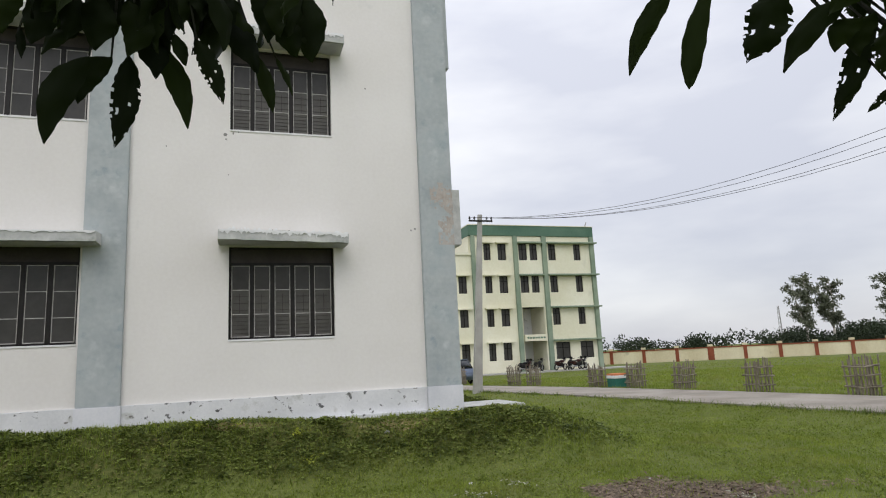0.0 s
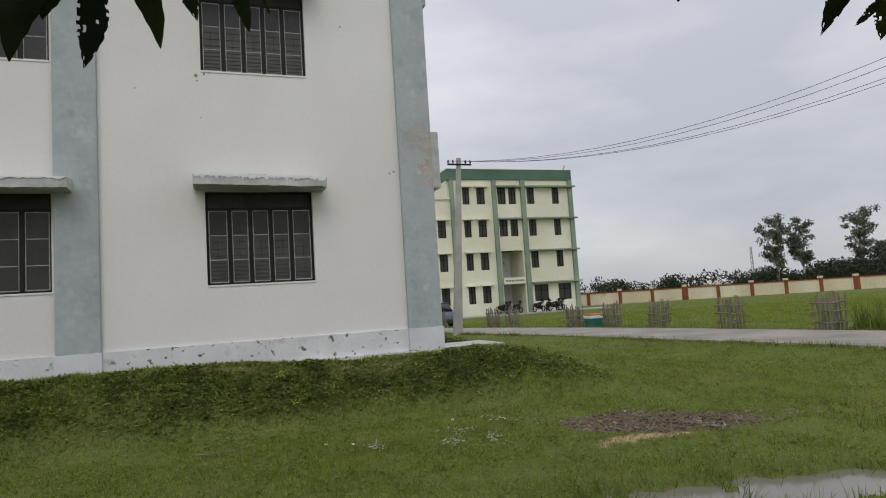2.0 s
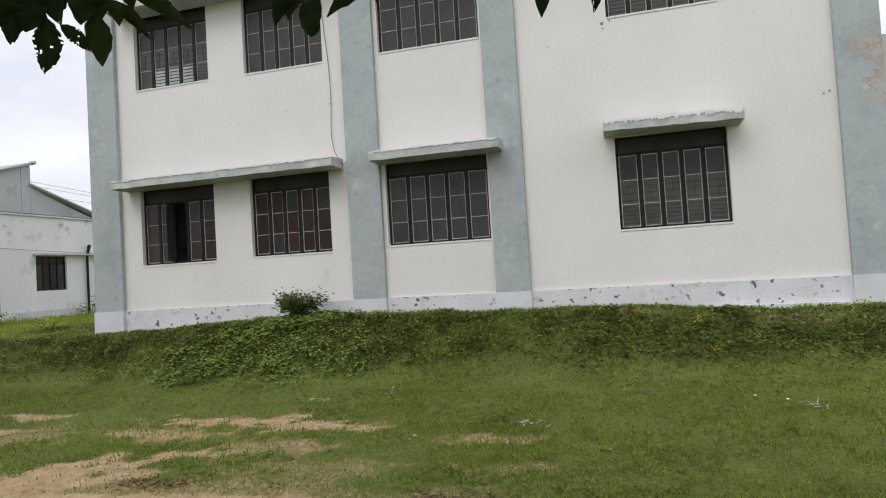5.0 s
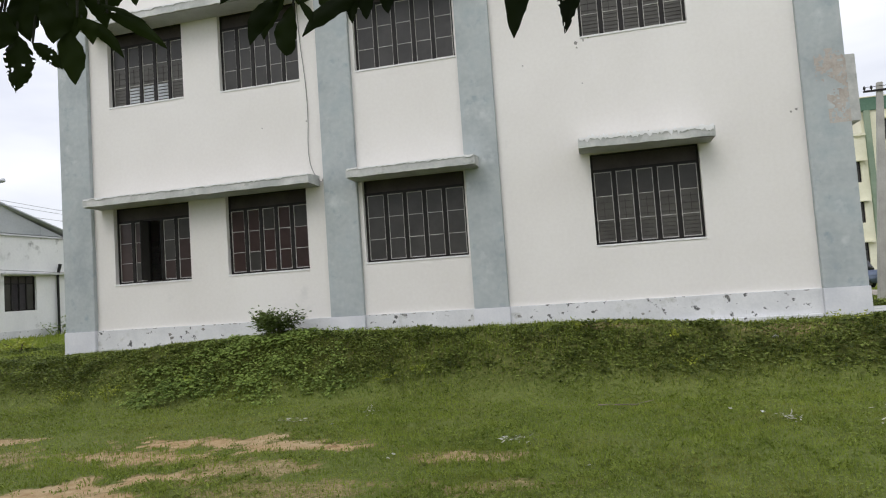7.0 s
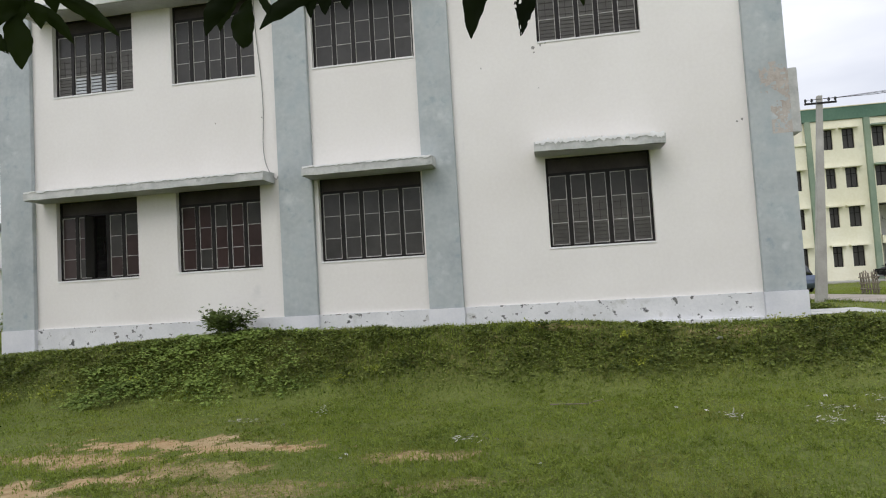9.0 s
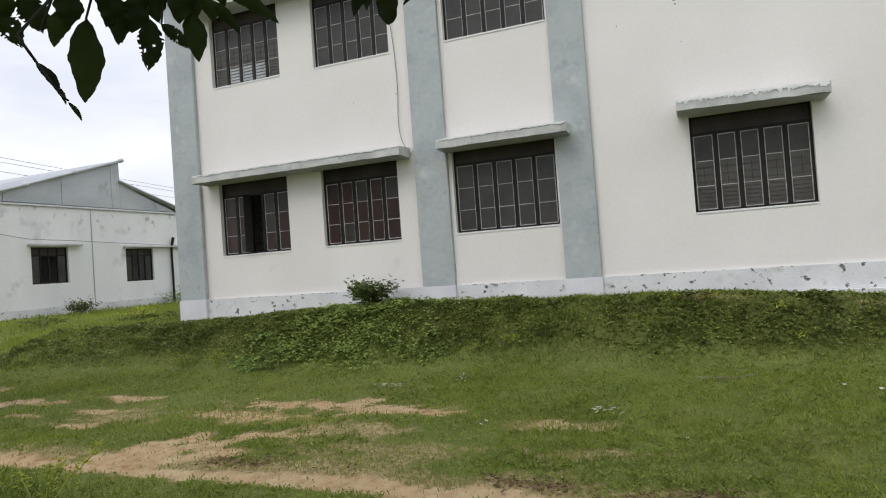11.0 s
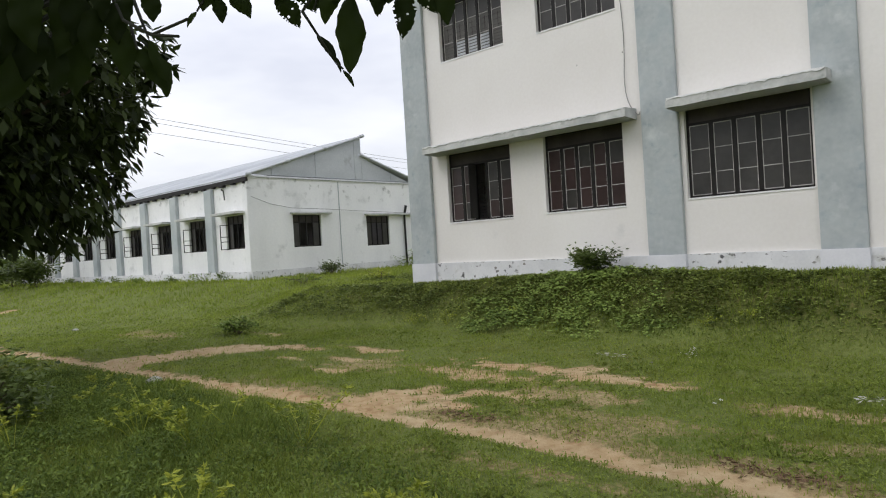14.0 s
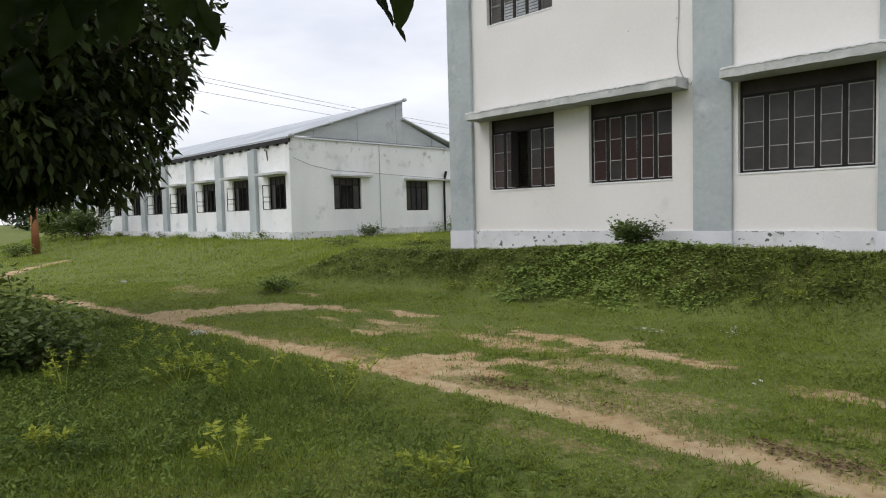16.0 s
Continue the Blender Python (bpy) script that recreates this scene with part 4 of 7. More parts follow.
def shed_window(n, ua, ub, z0, z1, along, opened):
    w = thing("window_%d" % n, "dark steel shed window" + (" with a sash swung open" if opened else ""), "window", kind="structure")

    def b2(bm, u0, u1, d0, d1, za, zb):
        if along == "y":
            bx(bm, SX - d1, SX - d0, u0, u1, za, zb)
        else:
            bx(bm, u0, u1, SY + d0, SY + d1, za, zb)
    bm = bmesh.new()
    f = 0.04
    for d in ((ua, ub, 0.08, 0.13, z0, z0 + f), (ua, ub, 0.08, 0.13, z1 - f, z1), (ua, ua + f, 0.08, 0.13, z0 + f, z1 - f), (ub - f, ub, 0.08, 0.13, z0 + f, z1 - f), (ua + f, ub - f, 0.085, 0.125, z1 - 0.30, z1 - 0.26)):
        b2(bm, *d)
    part("window_frame", bm, STEEL_DARK, w)
    n_ = 4
    st = (ub - ua - 2 * f) / n_
    for i in range(n_):
        u0, u1 = ua + f + i * st, ua + f + (i + 1) * st
        if i:
            bm = bmesh.new()
            b2(bm, u0 - 0.018, u0 + 0.018, 0.075, 0.12, z0 + f, z1 - f)
            part("mullion", bm, STEEL_DARK, w)
        bm = bmesh.new()
        b2(bm, u0 + 0.02, u1 - 0.02, 0.10, 0.104, z0 + f, z1 - 0.30)
        if not (i in (1, 2)):
            part("pane", bm, PANE, w)
        else:
            bm.free()
        bm = bmesh.new()
        b2(bm, u0 + 0.02, u1 - 0.02, 0.10, 0.104, z1 - 0.26, z1 - f)
        part("pane", bm, TRANSOM, w)
    if opened:
        bm = bmesh.new()
        e = 0.025
        for u0, u1, za, zb in ((-0.36, -0.36 + e, z0, z1 - 0.3), (-e, 0, z0, z1 - 0.3), (-0.36, 0, z0, z0 + e), (-0.36, 0, z1 - 0.3 - e, z1 - 0.3), (-0.36, 0, (z0 + z1) / 2 - 0.15, (z0 + z1) / 2 - 0.15 + e), (-0.36, 0, z0 + 0.28, z0 + 0.28 + e)):
            bx(bm, ua + 0.05, ua + 0.075, SY + u0 + 0.08, SY + u1 + 0.08, za, zb)
        part("sash", bm, STEEL_DARK, w, "sash frame swung outward")
    return w


for i, w_ in enumerate(gw):
    shed_window(20 + i, *w_, "y", False)
for i, w_ in enumerate(sw):
    shed_window(30 + i, *w_, "x", True)
cpts = [(SX + 0.10, SY + 0.05, 3.62), (SX + 0.10, 2.8, 3.36), (SX + 0.12, 3.7, 3.22), (SX + 0.12, 5.4, 3.18), (SX + 0.12, 7.4, 3.10), (SX + 0.12, 10, 3.02)]
tagged(part("shed_cable", tube(cpts, 0.010), IRON), "grey cable strung along the shed wall", "cable")

# ---- far four-storey block ----
FY = 44.6
FB = -0.16
blk = thing("apartment_block", "four-storey cream block with green roof band and pilasters", "building")
FL = (2.66, 5.81, 8.95, 12.10)
fh = []
for z in FL:
    lo, hi = z - 1.62, z
    fh += [(22.42, 23.14, lo, hi), (23.87, 24.74, lo, hi), (17.9, 18.75, lo, hi), (19.75, 20.57, lo, hi)]
    if z > 8:
        fh += [(26.06, 26.94, lo, hi), (27.24, 28.05, lo, hi)]
    if z > 4:
        fh += [(29.24, 30.06, lo, hi), (32.04, 32.82, lo, hi)]
fh += [(29.34, 30.88, 0.95, 2.52), (31.99, 33.44, 0.95, 2.52), (26.06, 28.36, FB + 0.1, 5.94)]
fh = [h for h in fh if h[0] > 21 or h[3] < 10]
bm = bmesh.new()
pierced(bm, 21.3, 34.2, FB - 0.4, 12.84, FY, FY + 0.3, [h for h in fh if h[0] > 21])
part("front_wall", bm, CREAM, blk)
bm = bmesh.new()
pierced(bm, 11.0, 21.3, FB - 0.4, 10.95, FY, FY + 0.3, [h for h in fh if h[0] < 21])
part("wing_wall", bm, CREAM, blk)
part("wing_coping", box(11.0, 21.3, FY - 0.15, FY + 0.4, 10.951, 11.12), CREAM, blk)
part("side_wall", box(33.9, 34.2, FY + 0.3, FY + 14, FB - 0.4, 12.84), CREAM, blk)
part("back_wall", box(11.0, 34.2, FY + 14, FY + 14.3, FB - 0.4, 12.84), CREAM, blk)
part("west_wall", box(11.0, 11.3, FY + 0.3, FY + 14, FB - 0.4, 10.95), CREAM, blk)
part("stair_wall", box(21.0, 21.3, FY + 0.3, FY + 14, 10.95, 12.84), CREAM, blk)
part("flat_roof", box(21.3, 33.9, FY + 0.3, FY + 14, 12.6, 12.75), CONCRETE, blk)
part("wing_roof", box(11.3, 21.0, FY + 0.3, FY + 14, 10.6, 10.8), CONCRETE, blk)
part("roof_band", box(20.95, 34.34, FY - 0.12, FY + 14.4, 12.85, 13.84, 0.02), GREEN, blk, "sea-green parapet band")
part("parapet_coping", box(20.9, 34.39, FY - 0.17, FY + 14.45, 13.841, 13.92, 0.02), CREAM, blk, "thin pale coping on the parapet")
part("roof_box", box(23.0, 26.0, FY + 3, FY + 7, 13.93, 14.3), CONCRETE, blk)
bm = bmesh.new()
rod(bm, (33.7, FY + 0.3, 13.9), (33.95, FY + 0.3, 14.45), 0.05, 0.04, 6)
part("roof_pipe", bm, IRON, blk, "bent pipe on the roof")
for i in range(4):
    part("floor_slab", box(11.3, 33.9, FY + 0.3, FY + 14, FL[i] + 0.25, FL[i] + 0.42) if i < 3 else box(21.3, 33.9, FY + 0.3, FY + 14, FL[i] + 0.2, FL[i] + 0.32), INSIDE, blk)
for xa, xb in ((21.1, 21.5), (25.45, 25.88), (28.5, 28.98), (33.82, 34.28)):
    part("pilaster", box(xa, xb, FY - 0.25, FY, FB - 0.4, 12.84, 0.02), GREEN_PALE, blk, "faded green pilaster")
part("entry_left_wall", box(25.76, 26.06, FY + 0.3, FY + 4, FB, 6.0), CREAM, blk)
part("entry_right_wall", box(28.36, 28.66, FY + 0.3, FY + 4, FB, 6.0), CREAM, blk)
part("entry_back_wall", box(26.06, 28.36, FY + 3.0, FY + 3.2, FB, 6.0), SHEDW, blk)
part("entry_beam", box(26.04, 28.37, FY - 0.2, FY + 0.3, 2.72, 3.34), CREAM, blk)
for i in range(7):
    part("sign_letter", box(26.28 + i * 0.28, 26.28 + i * 0.28 + 0.2, FY - 0.215, FY - 0.202, 2.95, 3.11), GREEN, blk)
for z in FL:
    for xa, xb in ((28.98, 34.5), (25.88, 28.5)):
        if xa < 28 and z < 6:
            continue
        part("sunshade", box(xa, xb, FY - 0.5, FY - 0.001, z + 0.001, z + 0.14, 0.01), GREEN_PALE, blk)
    for xa, xb in ((22.2, 23.4), (23.6, 25.0), (19.5, 20.9), (17.6, 19.0)):
        if xa < 21 and z > 10:
            continue
        part("sunshade", box(xa, xb, FY - 0.4, FY - 0.001, z + 0.001, z + 0.13, 0.01), CREAM, blk)
for h in fh:
    if h[1] - h[0] > 2:
        continue
    wdw = new("window")
    wdw.parent = blk
    bm = bmesh.new()
    f = 0.07
    for d in ((h[0], h[1], h[2], h[2] + f), (h[0], h[1], h[3] - f, h[3]), (h[0], h[0] + f, h[2] + f, h[3] - f), (h[1] - f, h[1], h[2] + f, h[3] - f), ((h[0] + h[1]) / 2 - 0.04, (h[0] + h[1]) / 2 + 0.04, h[2] + f, h[3] - f), (h[0] + f, h[1] - f, h[3] - 0.55, h[3] - 0.5)):
        bx(bm, d[0], d[1], FY + 0.12, FY + 0.18, d[2], d[3])
    part("window_frame", bm, STEEL_DARK, wdw)
    part("pane", box(h[0] + f, h[1] - f, FY + 0.15, FY + 0.155, h[2] + f, h[3] - f), PANE, wdw)
tagged(part("forecourt", box(20.0, 36.5, FY - 3.0, FY, -0.4, FB + 0.10), CONCRETE), "concrete forecourt before the block", "pavement", kind="structure")

# ---- plants ----
RNG = np.random.default_rng(7)


def unit(v):
    return v / np.maximum(np.linalg.norm(v, axis=-1, keepdims=True), 1e-9)


def leaf_quads(base, way, length, width, twist):
    """Rhombic leaves from their bases along their ways."""
    ref = np.where(np.abs(way[:, 2:3]) > 0.9, np.array([[1.0, 0, 0]]), np.array([[0, 0, 1.0]]))
    side = unit(np.cross(way, ref))
    up = np.cross(side, way)
    side = side * np.cos(twist)[:, None] + up * np.sin(twist)[:, None]
    mid = base + way * (length * 0.45)[:, None]
    w = side * (width * 0.5)[:, None]
    return np.stack([base, mid - w, base + way * length[:, None], mid + w], 1)


def blades(x, y, h, w, lean=0.45):
    n = len(x)
    z = height(x, y)
    a = RNG.uniform(0, 6.283, n)
    b = RNG.uniform(0, 6.283, n)
    l = h * RNG.uniform(0.05, lean, n) * 1.3
    base = np.stack([x, y, z - 0.01], 1)
    side = np.stack([np.cos(a), np.sin(a), np.zeros(n)], 1) * (w / 2)[:, None]
    tip = base + np.stack([np.cos(b) * l, np.sin(b) * l, h + 0.01], 1)
    return np.stack([base - side, base + side, tip], 1)


def clear(x, y):
    """Where plants may grow: not in buildings, on the road or in the water."""
    inside = (x > W_LEFT - 0.12) & (x < W_RIGHT + 0.1) & (y > -0.13)
    shed_in = (x < SX + 0.06) & (y > SY - 0.2)
    on_road = (x > road_near(y) - 0.06) & (x < road_far(y) + 0.06)
    apron_in = (x > W_RIGHT) & (x < 5.25) & (y > 0.1) & (y < 1.7) | (x > 1.0) & (x < 3.9) & (y > -0.2) & (y < 0)
    wet = height(x, y) < -0.075
    return ~(inside | shed_in | on_road | apron_in | wet)


def fan(n, d0, d1):
    """Points all round the front of the garden, thinner with distance."""
    d = RNG.uniform(d0, d1, n)
    a = np.radians(RNG.uniform(-78, 100, n))
    return -d * np.sin(a), -10.4 + d * np.cos(a), d


x, y, d = fan(640000, 0.3, 17.0)
x2, y2, d2 = fan(230000, 17.0, 48.0)
a3, d3 = RNG.uniform(0, 6.283, 60000), RNG.uniform(0.2, 7.0, 60000)
x, y, d = np.concatenate([x, x2, d3 * np.cos(a3)]), np.concatenate([y, y2, -10.4 + d3 * np.sin(a3)]), np.concatenate([d, d2 * 1.3, d3])
keep = clear(x, y) & (RNG.random(len(x)) > 0.95 * bare(x, y) ** 0.9) & (RNG.random(len(x)) > 0.85 * mulch(x, y))
patch = fbm(x * 0.8, y * 0.8, 51)
keep &= RNG.random(len(x)) < 0.35 + 1.0 * patch
x, y, d, patch = x[keep], y[keep], d[keep], patch[keep]
onbank = np.clip(height(x, y) / 0.5, 0, 1)
thin = RNG.random(len(x)) > 0.72 * humus(x, y)
x, y, d, patch, onbank = x[thin], y[thin], d[thin], patch[thin], onbank[thin]
h = (0.010 + 0.024 * RNG.random(len(x)) + 0.05 * np.clip(patch - 0.45, 0, 1)) * (1 + 0.9 * onbank) * (1 + np.clip(d - 16, 0, 20) * 0.06) * (0.6 + 0.9 * fbm(x * 3.2, y * 3.2, 55))
# second lawn grass colour, lifted to carry the sunlight on the far lawn
SUNLIT_GRASS = leafy("sunlit_lawn_grass", (0.165, 0.225, 0.030), (0.35, 0.41, 0.072), 0.6, 0.4, 0.10, patches=0.8, stops=(0.38, 0.80))
far = (x < -9.0 - 2.5 * fbm(x * 0.5, y * 0.5, 53)) & (y > -7.5) & (height(x, y) < 0.75)
tagged(new("far_lawn_grass", tri_mesh("far_lawn_grass", blades(x[far], y[far], h[far], 0.0060 * (1 + d[far] / 6)), SUNLIT_GRASS)), "yellow-green lawn grass before the shed, sunlight put into its colour", "grass", kind="stuff")
x, y, d, h = x[~far], y[~far], d[~far], h[~far]
tagged(new("lawn_grass", tri_mesh("lawn_grass", blades(x, y, h, 0.0060 * (1 + d / 6)), GRASS)), "short uneven lawn grass, thin and worn in places", "grass", kind="stuff")

# tiny clover-like leaves knitted into the lawn
x, y, d = fan(330000, 1.0, 19.0)
cl = fbm(x * 1.5, y * 1.5, 57) + 0.35 * (fbm(x * 5, y * 5, 58) - 0.5)
keep = clear(x, y) & (RNG.random(len(x)) > 0.98 * bare(x, y) ** 0.6) & (RNG.random(len(x)) > 0.9 * mulch(x, y)) & (RNG.random(len(x)) < sm(0.30, 0.66, cl))
x, y, d = x[keep], y[keep], d[keep]
n = len(x)
base = np.stack([x, y, height(x, y) + RNG.uniform(0.004, 0.03, n)], 1)
way = unit(np.stack([RNG.normal(0, 1, n), RNG.normal(0, 1, n), RNG.uniform(-0.1, 0.8, n)], 1))
ln = RNG.uniform(0.010, 0.024, n) * (1 + d / 14)
LAWNLEAF = leafy("small_lawn_leaf", (0.125, 0.172, 0.026), (0.27, 0.325, 0.062), 0.6, 0.34, 0.25)
tagged(new("lawn_clover", quad_mesh("lawn_clover", leaf_quads(base, way, ln, ln * RNG.uniform(0.4, 0.7, n), RNG.normal(0, 0.5, n)), LAWNLEAF)), "tiny broad leaves knitted into the lawn", "weeds", kind="stuff")

# broader tufts standing out of the lawn
x, y, d = fan(42000, 1.5, 20.0)
keep = clear(x, y) & (bare(x, y) < 0.35) & (mulch(x, y) < 0.3) & (RNG.random(len(x)) < sm(0.35, 0.65, fbm(x * 0.9, y * 0.9, 59)))
x, y = np.repeat(x[keep], 7), np.repeat(y[keep], 7)
n = len(x)
x, y = x + RNG.normal(0, 0.02, n), y + RNG.normal(0, 0.02, n)
base = np.stack([x, y, height(x, y) + 0.004], 1)
way = unit(np.stack([RNG.normal(0, 1, n), RNG.normal(0, 1, n), RNG.uniform(0.2, 1.0, n)], 1))
TUFT = leafy("lawn_tuft_leaf", (0.115, 0.160, 0.024), (0.27, 0.32, 0.060), 0.6, 0.38, 0.25, patches=2.0, stops=(0.42, 0.9))
tagged(new("lawn_tufts", quad_mesh("lawn_tufts", leaf_quads(base, way, RNG.uniform(0.03, 0.075, n), RNG.uniform(0.008, 0.018, n), RNG.normal(0, 0.5, n)), TUFT)), "coarser dark tufts scattered over the lawn", "weeds", kind="stuff")

# coarse grass and weeds in the foreground verge
VERGELEAF = leafy("verge_weed_leaf", (0.038, 0.068, 0.012), (0.175, 0.240, 0.043), 0.6, 0.3, 0.4, patches=2.4, stops=(0.45, 0.92))
n = 230000
x, y = RNG.uniform(-11, 1.5, n), RNG.uniform(-12.5, -6.9, n)
verge = (0.25 + 0.75 * sm(-2.6, -5.2, x)) * sm(1.4, 0.3, x) * sm(-12.4, -11.4, y) * sm(-10.9, -9.6, x) * sm(-7.0, -8.0, y + 0.5 * (fbm(x, y, 61) - 0.5) + 0.10 * (x + 3))
keep = clear(x, y) & (RNG.random(n) < verge * (0.35 + fbm(x * 1.2, y * 1.2, 63))) & (np.hypot(x, y + 10.4) > 1.0)
x, y = x[keep], y[keep]
h = 0.02 + (0.03 + 0.12 * sm(-2.6, -5.2, x)) * RNG.random(len(x)) ** 2 * (0.5 + fbm(x * 0.7, y * 0.7, 65))
tagged(new("verge_grass", tri_mesh("verge_grass", blades(x, y, h, 0.006 + 0.004 * RNG.random(len(x)), 0.9), TALL)), "tall tangled grass along the trail's verge", "grass", kind="stuff")
n = 150000
x, y = RNG.uniform(-10, 0.5, n), RNG.uniform(-11, -7.0, n)
keep = (RNG.random(n) < sm(-7.2, -8.2, y + 0.10 * (x + 3)) * (0.15 + sm(0.40, 0.62, 0.6 * fbm(x * 1.1, y * 1.1, 67) + 0.4 * fbm(x * 4, y * 4, 68)))) & (np.hypot(x, y + 10.4) > 1.3)
x, y = x[keep], y[keep]
base = np.stack([x, y, height(x, y) + RNG.uniform(0.01, 0.03, len(x)) + 0.09 * RNG.random(len(x)) * sm(-2.6, -5.2, x)], 1)
way = unit(np.stack([RNG.normal(0, 1, len(x)), RNG.normal(0, 1, len(x)), RNG.uniform(0.0, 0.9, len(x))], 1))
tagged(new("verge_weeds", quad_mesh("verge_weeds", leaf_quads(base, way, RNG.uniform(0.022, 0.055, len(x)), RNG.uniform(0.008, 0.020, len(x)), RNG.normal(0, 0.4, len(x))), VERGELEAF)), "low broad-leaved weeds among the verge grass", "weeds", kind="stuff")

# weeds covering the bank
BANKLEAF = leafy("bank_weed_leaf", (0.042, 0.062, 0.015), (0.225, 0.275, 0.062), 0.6, 0.25, 0.45, patches=2.6, stops=(0.46, 0.95))
n = 340000
x, y = RNG.uniform(-13, 9.0, n), RNG.uniform(-3.2, 3.0, n)
keep = clear(x, y) & (RNG.random(n) < sm(0.05, 0.40, height(x, y))) & (RNG.random(n) < 0.25 + sm(0.36, 0.58, 0.6 * fbm(x * 0.9, y * 1.4, 71) + 0.4 * fbm(x * 3.4, y * 3.4, 72)))
keep &= RNG.random(n) < 0.25 + 0.75 * sm(0.2, 0.9, np.abs(y))
keep &= ~((np.hypot((x - 2.4) / 0.9, (y + 0.85) / 0.35) < 1) & (RNG.random(n) < 0.55))
x, y = x[keep], y[keep]
base = np.stack([x, y, height(x, y) + (RNG.uniform(0.0, 0.03, len(x)) + 0.09 * RNG.random(len(x)) * sm(0.42, 0.7, fbm(x * 3.4, y * 3.4, 72))) * (0.2 + 0.8 * sm(0.3, 1.0, np.abs(y)))], 1)
way = unit(np.stack([RNG.normal(0, 1, len(x)), RNG.normal(0, 1, len(x)) - 0.5, RNG.uniform(-0.2, 0.5, len(x))], 1))
tagged(new("bank_weeds", quad_mesh("bank_weeds", leaf_quads(base, way, RNG.uniform(0.026, 0.078, len(x)), RNG.uniform(0.018, 0.046, len(x)), RNG.normal(0, 0.4, len(x))), BANKLEAF)), "green broad-leaved weeds covering the bank", "weeds", kind="stuff")
n = 34000
x, y = RNG.uniform(-13, 9.0, n), RNG.uniform(-3.0, 3.0, n)
keep = clear(x, y) & (height(x, y) > 0.06)
x, y = x[keep], y[keep]
h = (0.03 + 0.10 * RNG.random(len(x)) ** 2) * (0.45 + 0.55 * sm(0.3, 1.0, np.abs(y)))
tagged(new("bank_grass", tri_mesh("bank_grass", blades(x, y, h, 0.010 + 0.006 * RNG.random(len(x)), 0.9), TALL)), "rough grass growing on the bank", "grass", kind="stuff")

# creeper on the bank
n = 19000
x, y = RNG.uniform(-8.2, -3.2, n), RNG.uniform(-2.6, -0.2, n)
lobe = np.minimum(np.hypot((x + 5.35) / 1.35, (y + 1.0) / 1.15), np.minimum(np.hypot((x + 6.6) / 0.8, (y + 1.7) / 0.5), np.hypot((x + 3.95) / 0.5, (y + 1.85) / 0.3)))
keep = (RNG.random(n) < sm(1.2, 0.35, lobe + 1.3 * (fbm(x * 2.4, y * 2.4, 81) - 0.5) + 1.4 * (fbm(x * 6, y * 6, 83) - 0.5))) & clear(x, y)
x, y = x[keep], y[keep]
clump = sm(0.40, 0.66, fbm(x * 3.2, y * 3.2, 85))
base = np.stack([x, y, height(x, y) + 0.02 + 0.10 * clump * sm(0.2, 1.0, np.abs(y)) + RNG.uniform(0.0, 0.05, len(x))], 1)
way = unit(np.stack([RNG.normal(0, 0.6, len(x)), RNG.normal(-0.6, 0.5, len(x)), RNG.uniform(-0.45, 0.05, len(x))], 1))
CREEP = leafy("creeper_leaf", (0.050, 0.088, 0.017), (0.24, 0.32, 0.075), 0.6, 0.2, 0.6, sheen=0.14)
tagged(new("creeper", quad_mesh("creeper", leaf_quads(base, way, RNG.uniform(0.04, 0.075, len(x)), RNG.uniform(0.032, 0.055, len(x)), RNG.normal(0, 0.3, len(x))), CREEP)), "dense green creeper spreading down the bank", "creeper", kind="stuff")

# rough pasture beyond the road, tall reeds beside it
n = 60000
y = RNG.uniform(-14, 44, n)
x = road_far(y) + 0.1 + 45 * RNG.random(n) ** 1.7
keep = (x < 22) | (y < 44)
x, y = x[keep], y[keep]
h = 0.03 + 0.05 * RNG.random(len(x))
tagged(new("pasture_grass", tri_mesh("pasture_grass", blades(x, y, h, 0.02 + 0.0015 * (x - 12)), GRASS)), "short green pasture grass beyond the road", "grass", kind="stuff")
n = 8000
x, y = 15.2 + np.abs(RNG.normal(0, 2.0, n)), RNG.normal(-1.6, 1.6, n)
y = np.minimum(y, 1.3)
keep = RNG.random(n) < sm(0.25, 0.6, fbm(x * 0.9, y * 0.9, 91)) + 0.25
x, y = x[keep], y[keep]
tagged(new("reeds", tri_mesh("reeds", blades(x, y, 0.25 + 0.65 * RNG.random(len(x)), np.full(len(x), 0.022), 0.35), TALL)), "tall wispy green grass beside the road", "grass", kind="stuff")
n = 6500
x, y = RNG.uniform(2.4, 7.4, n), RNG.uniform(-8.1, -5.6, n)
ps = pool_shape(x, y)
keep = (ps > 0.25) & (ps < 0.66) | (RNG.random(n) < sm(0.5, 0.7, fbm(x * 3, y * 3, 93)) * 0.5)
x, y = x[keep], y[keep]
tagged(new("pool_grass", tri_mesh("pool_grass", blades(x, y, 0.07 + 0.12 * RNG.random(len(x)) ** 2, np.full(len(x), 0.010), 0.8), TALL)), "grass tufts standing in and around the pool", "grass", kind="stuff")


n = 16000
y = RNG.uniform(-14, 30, n)
side = RNG.random(n) < 0.6
x = np.where(side, road_near(y) - np.abs(RNG.normal(0.02, 0.16, n)) + 0.05 * (fbm(y * 3, y * 0, 97) - 0.5), road_far(y) + np.abs(RNG.normal(0.0, 0.14, n)))
keep = RNG.random(n) < 0.2 + sm(0.4, 0.65, fbm(x * 1.2, y * 1.2, 98))
x, y = x[keep], y[keep]
tagged(new("roadside_grass", tri_mesh("roadside_grass", blades(x, y, 0.06 + 0.12 * RNG.random(len(x)) ** 2, np.full(len(x), 0.014), 0.9), TALL)), "ragged grass overhanging the road's edges", "grass", kind="stuff")


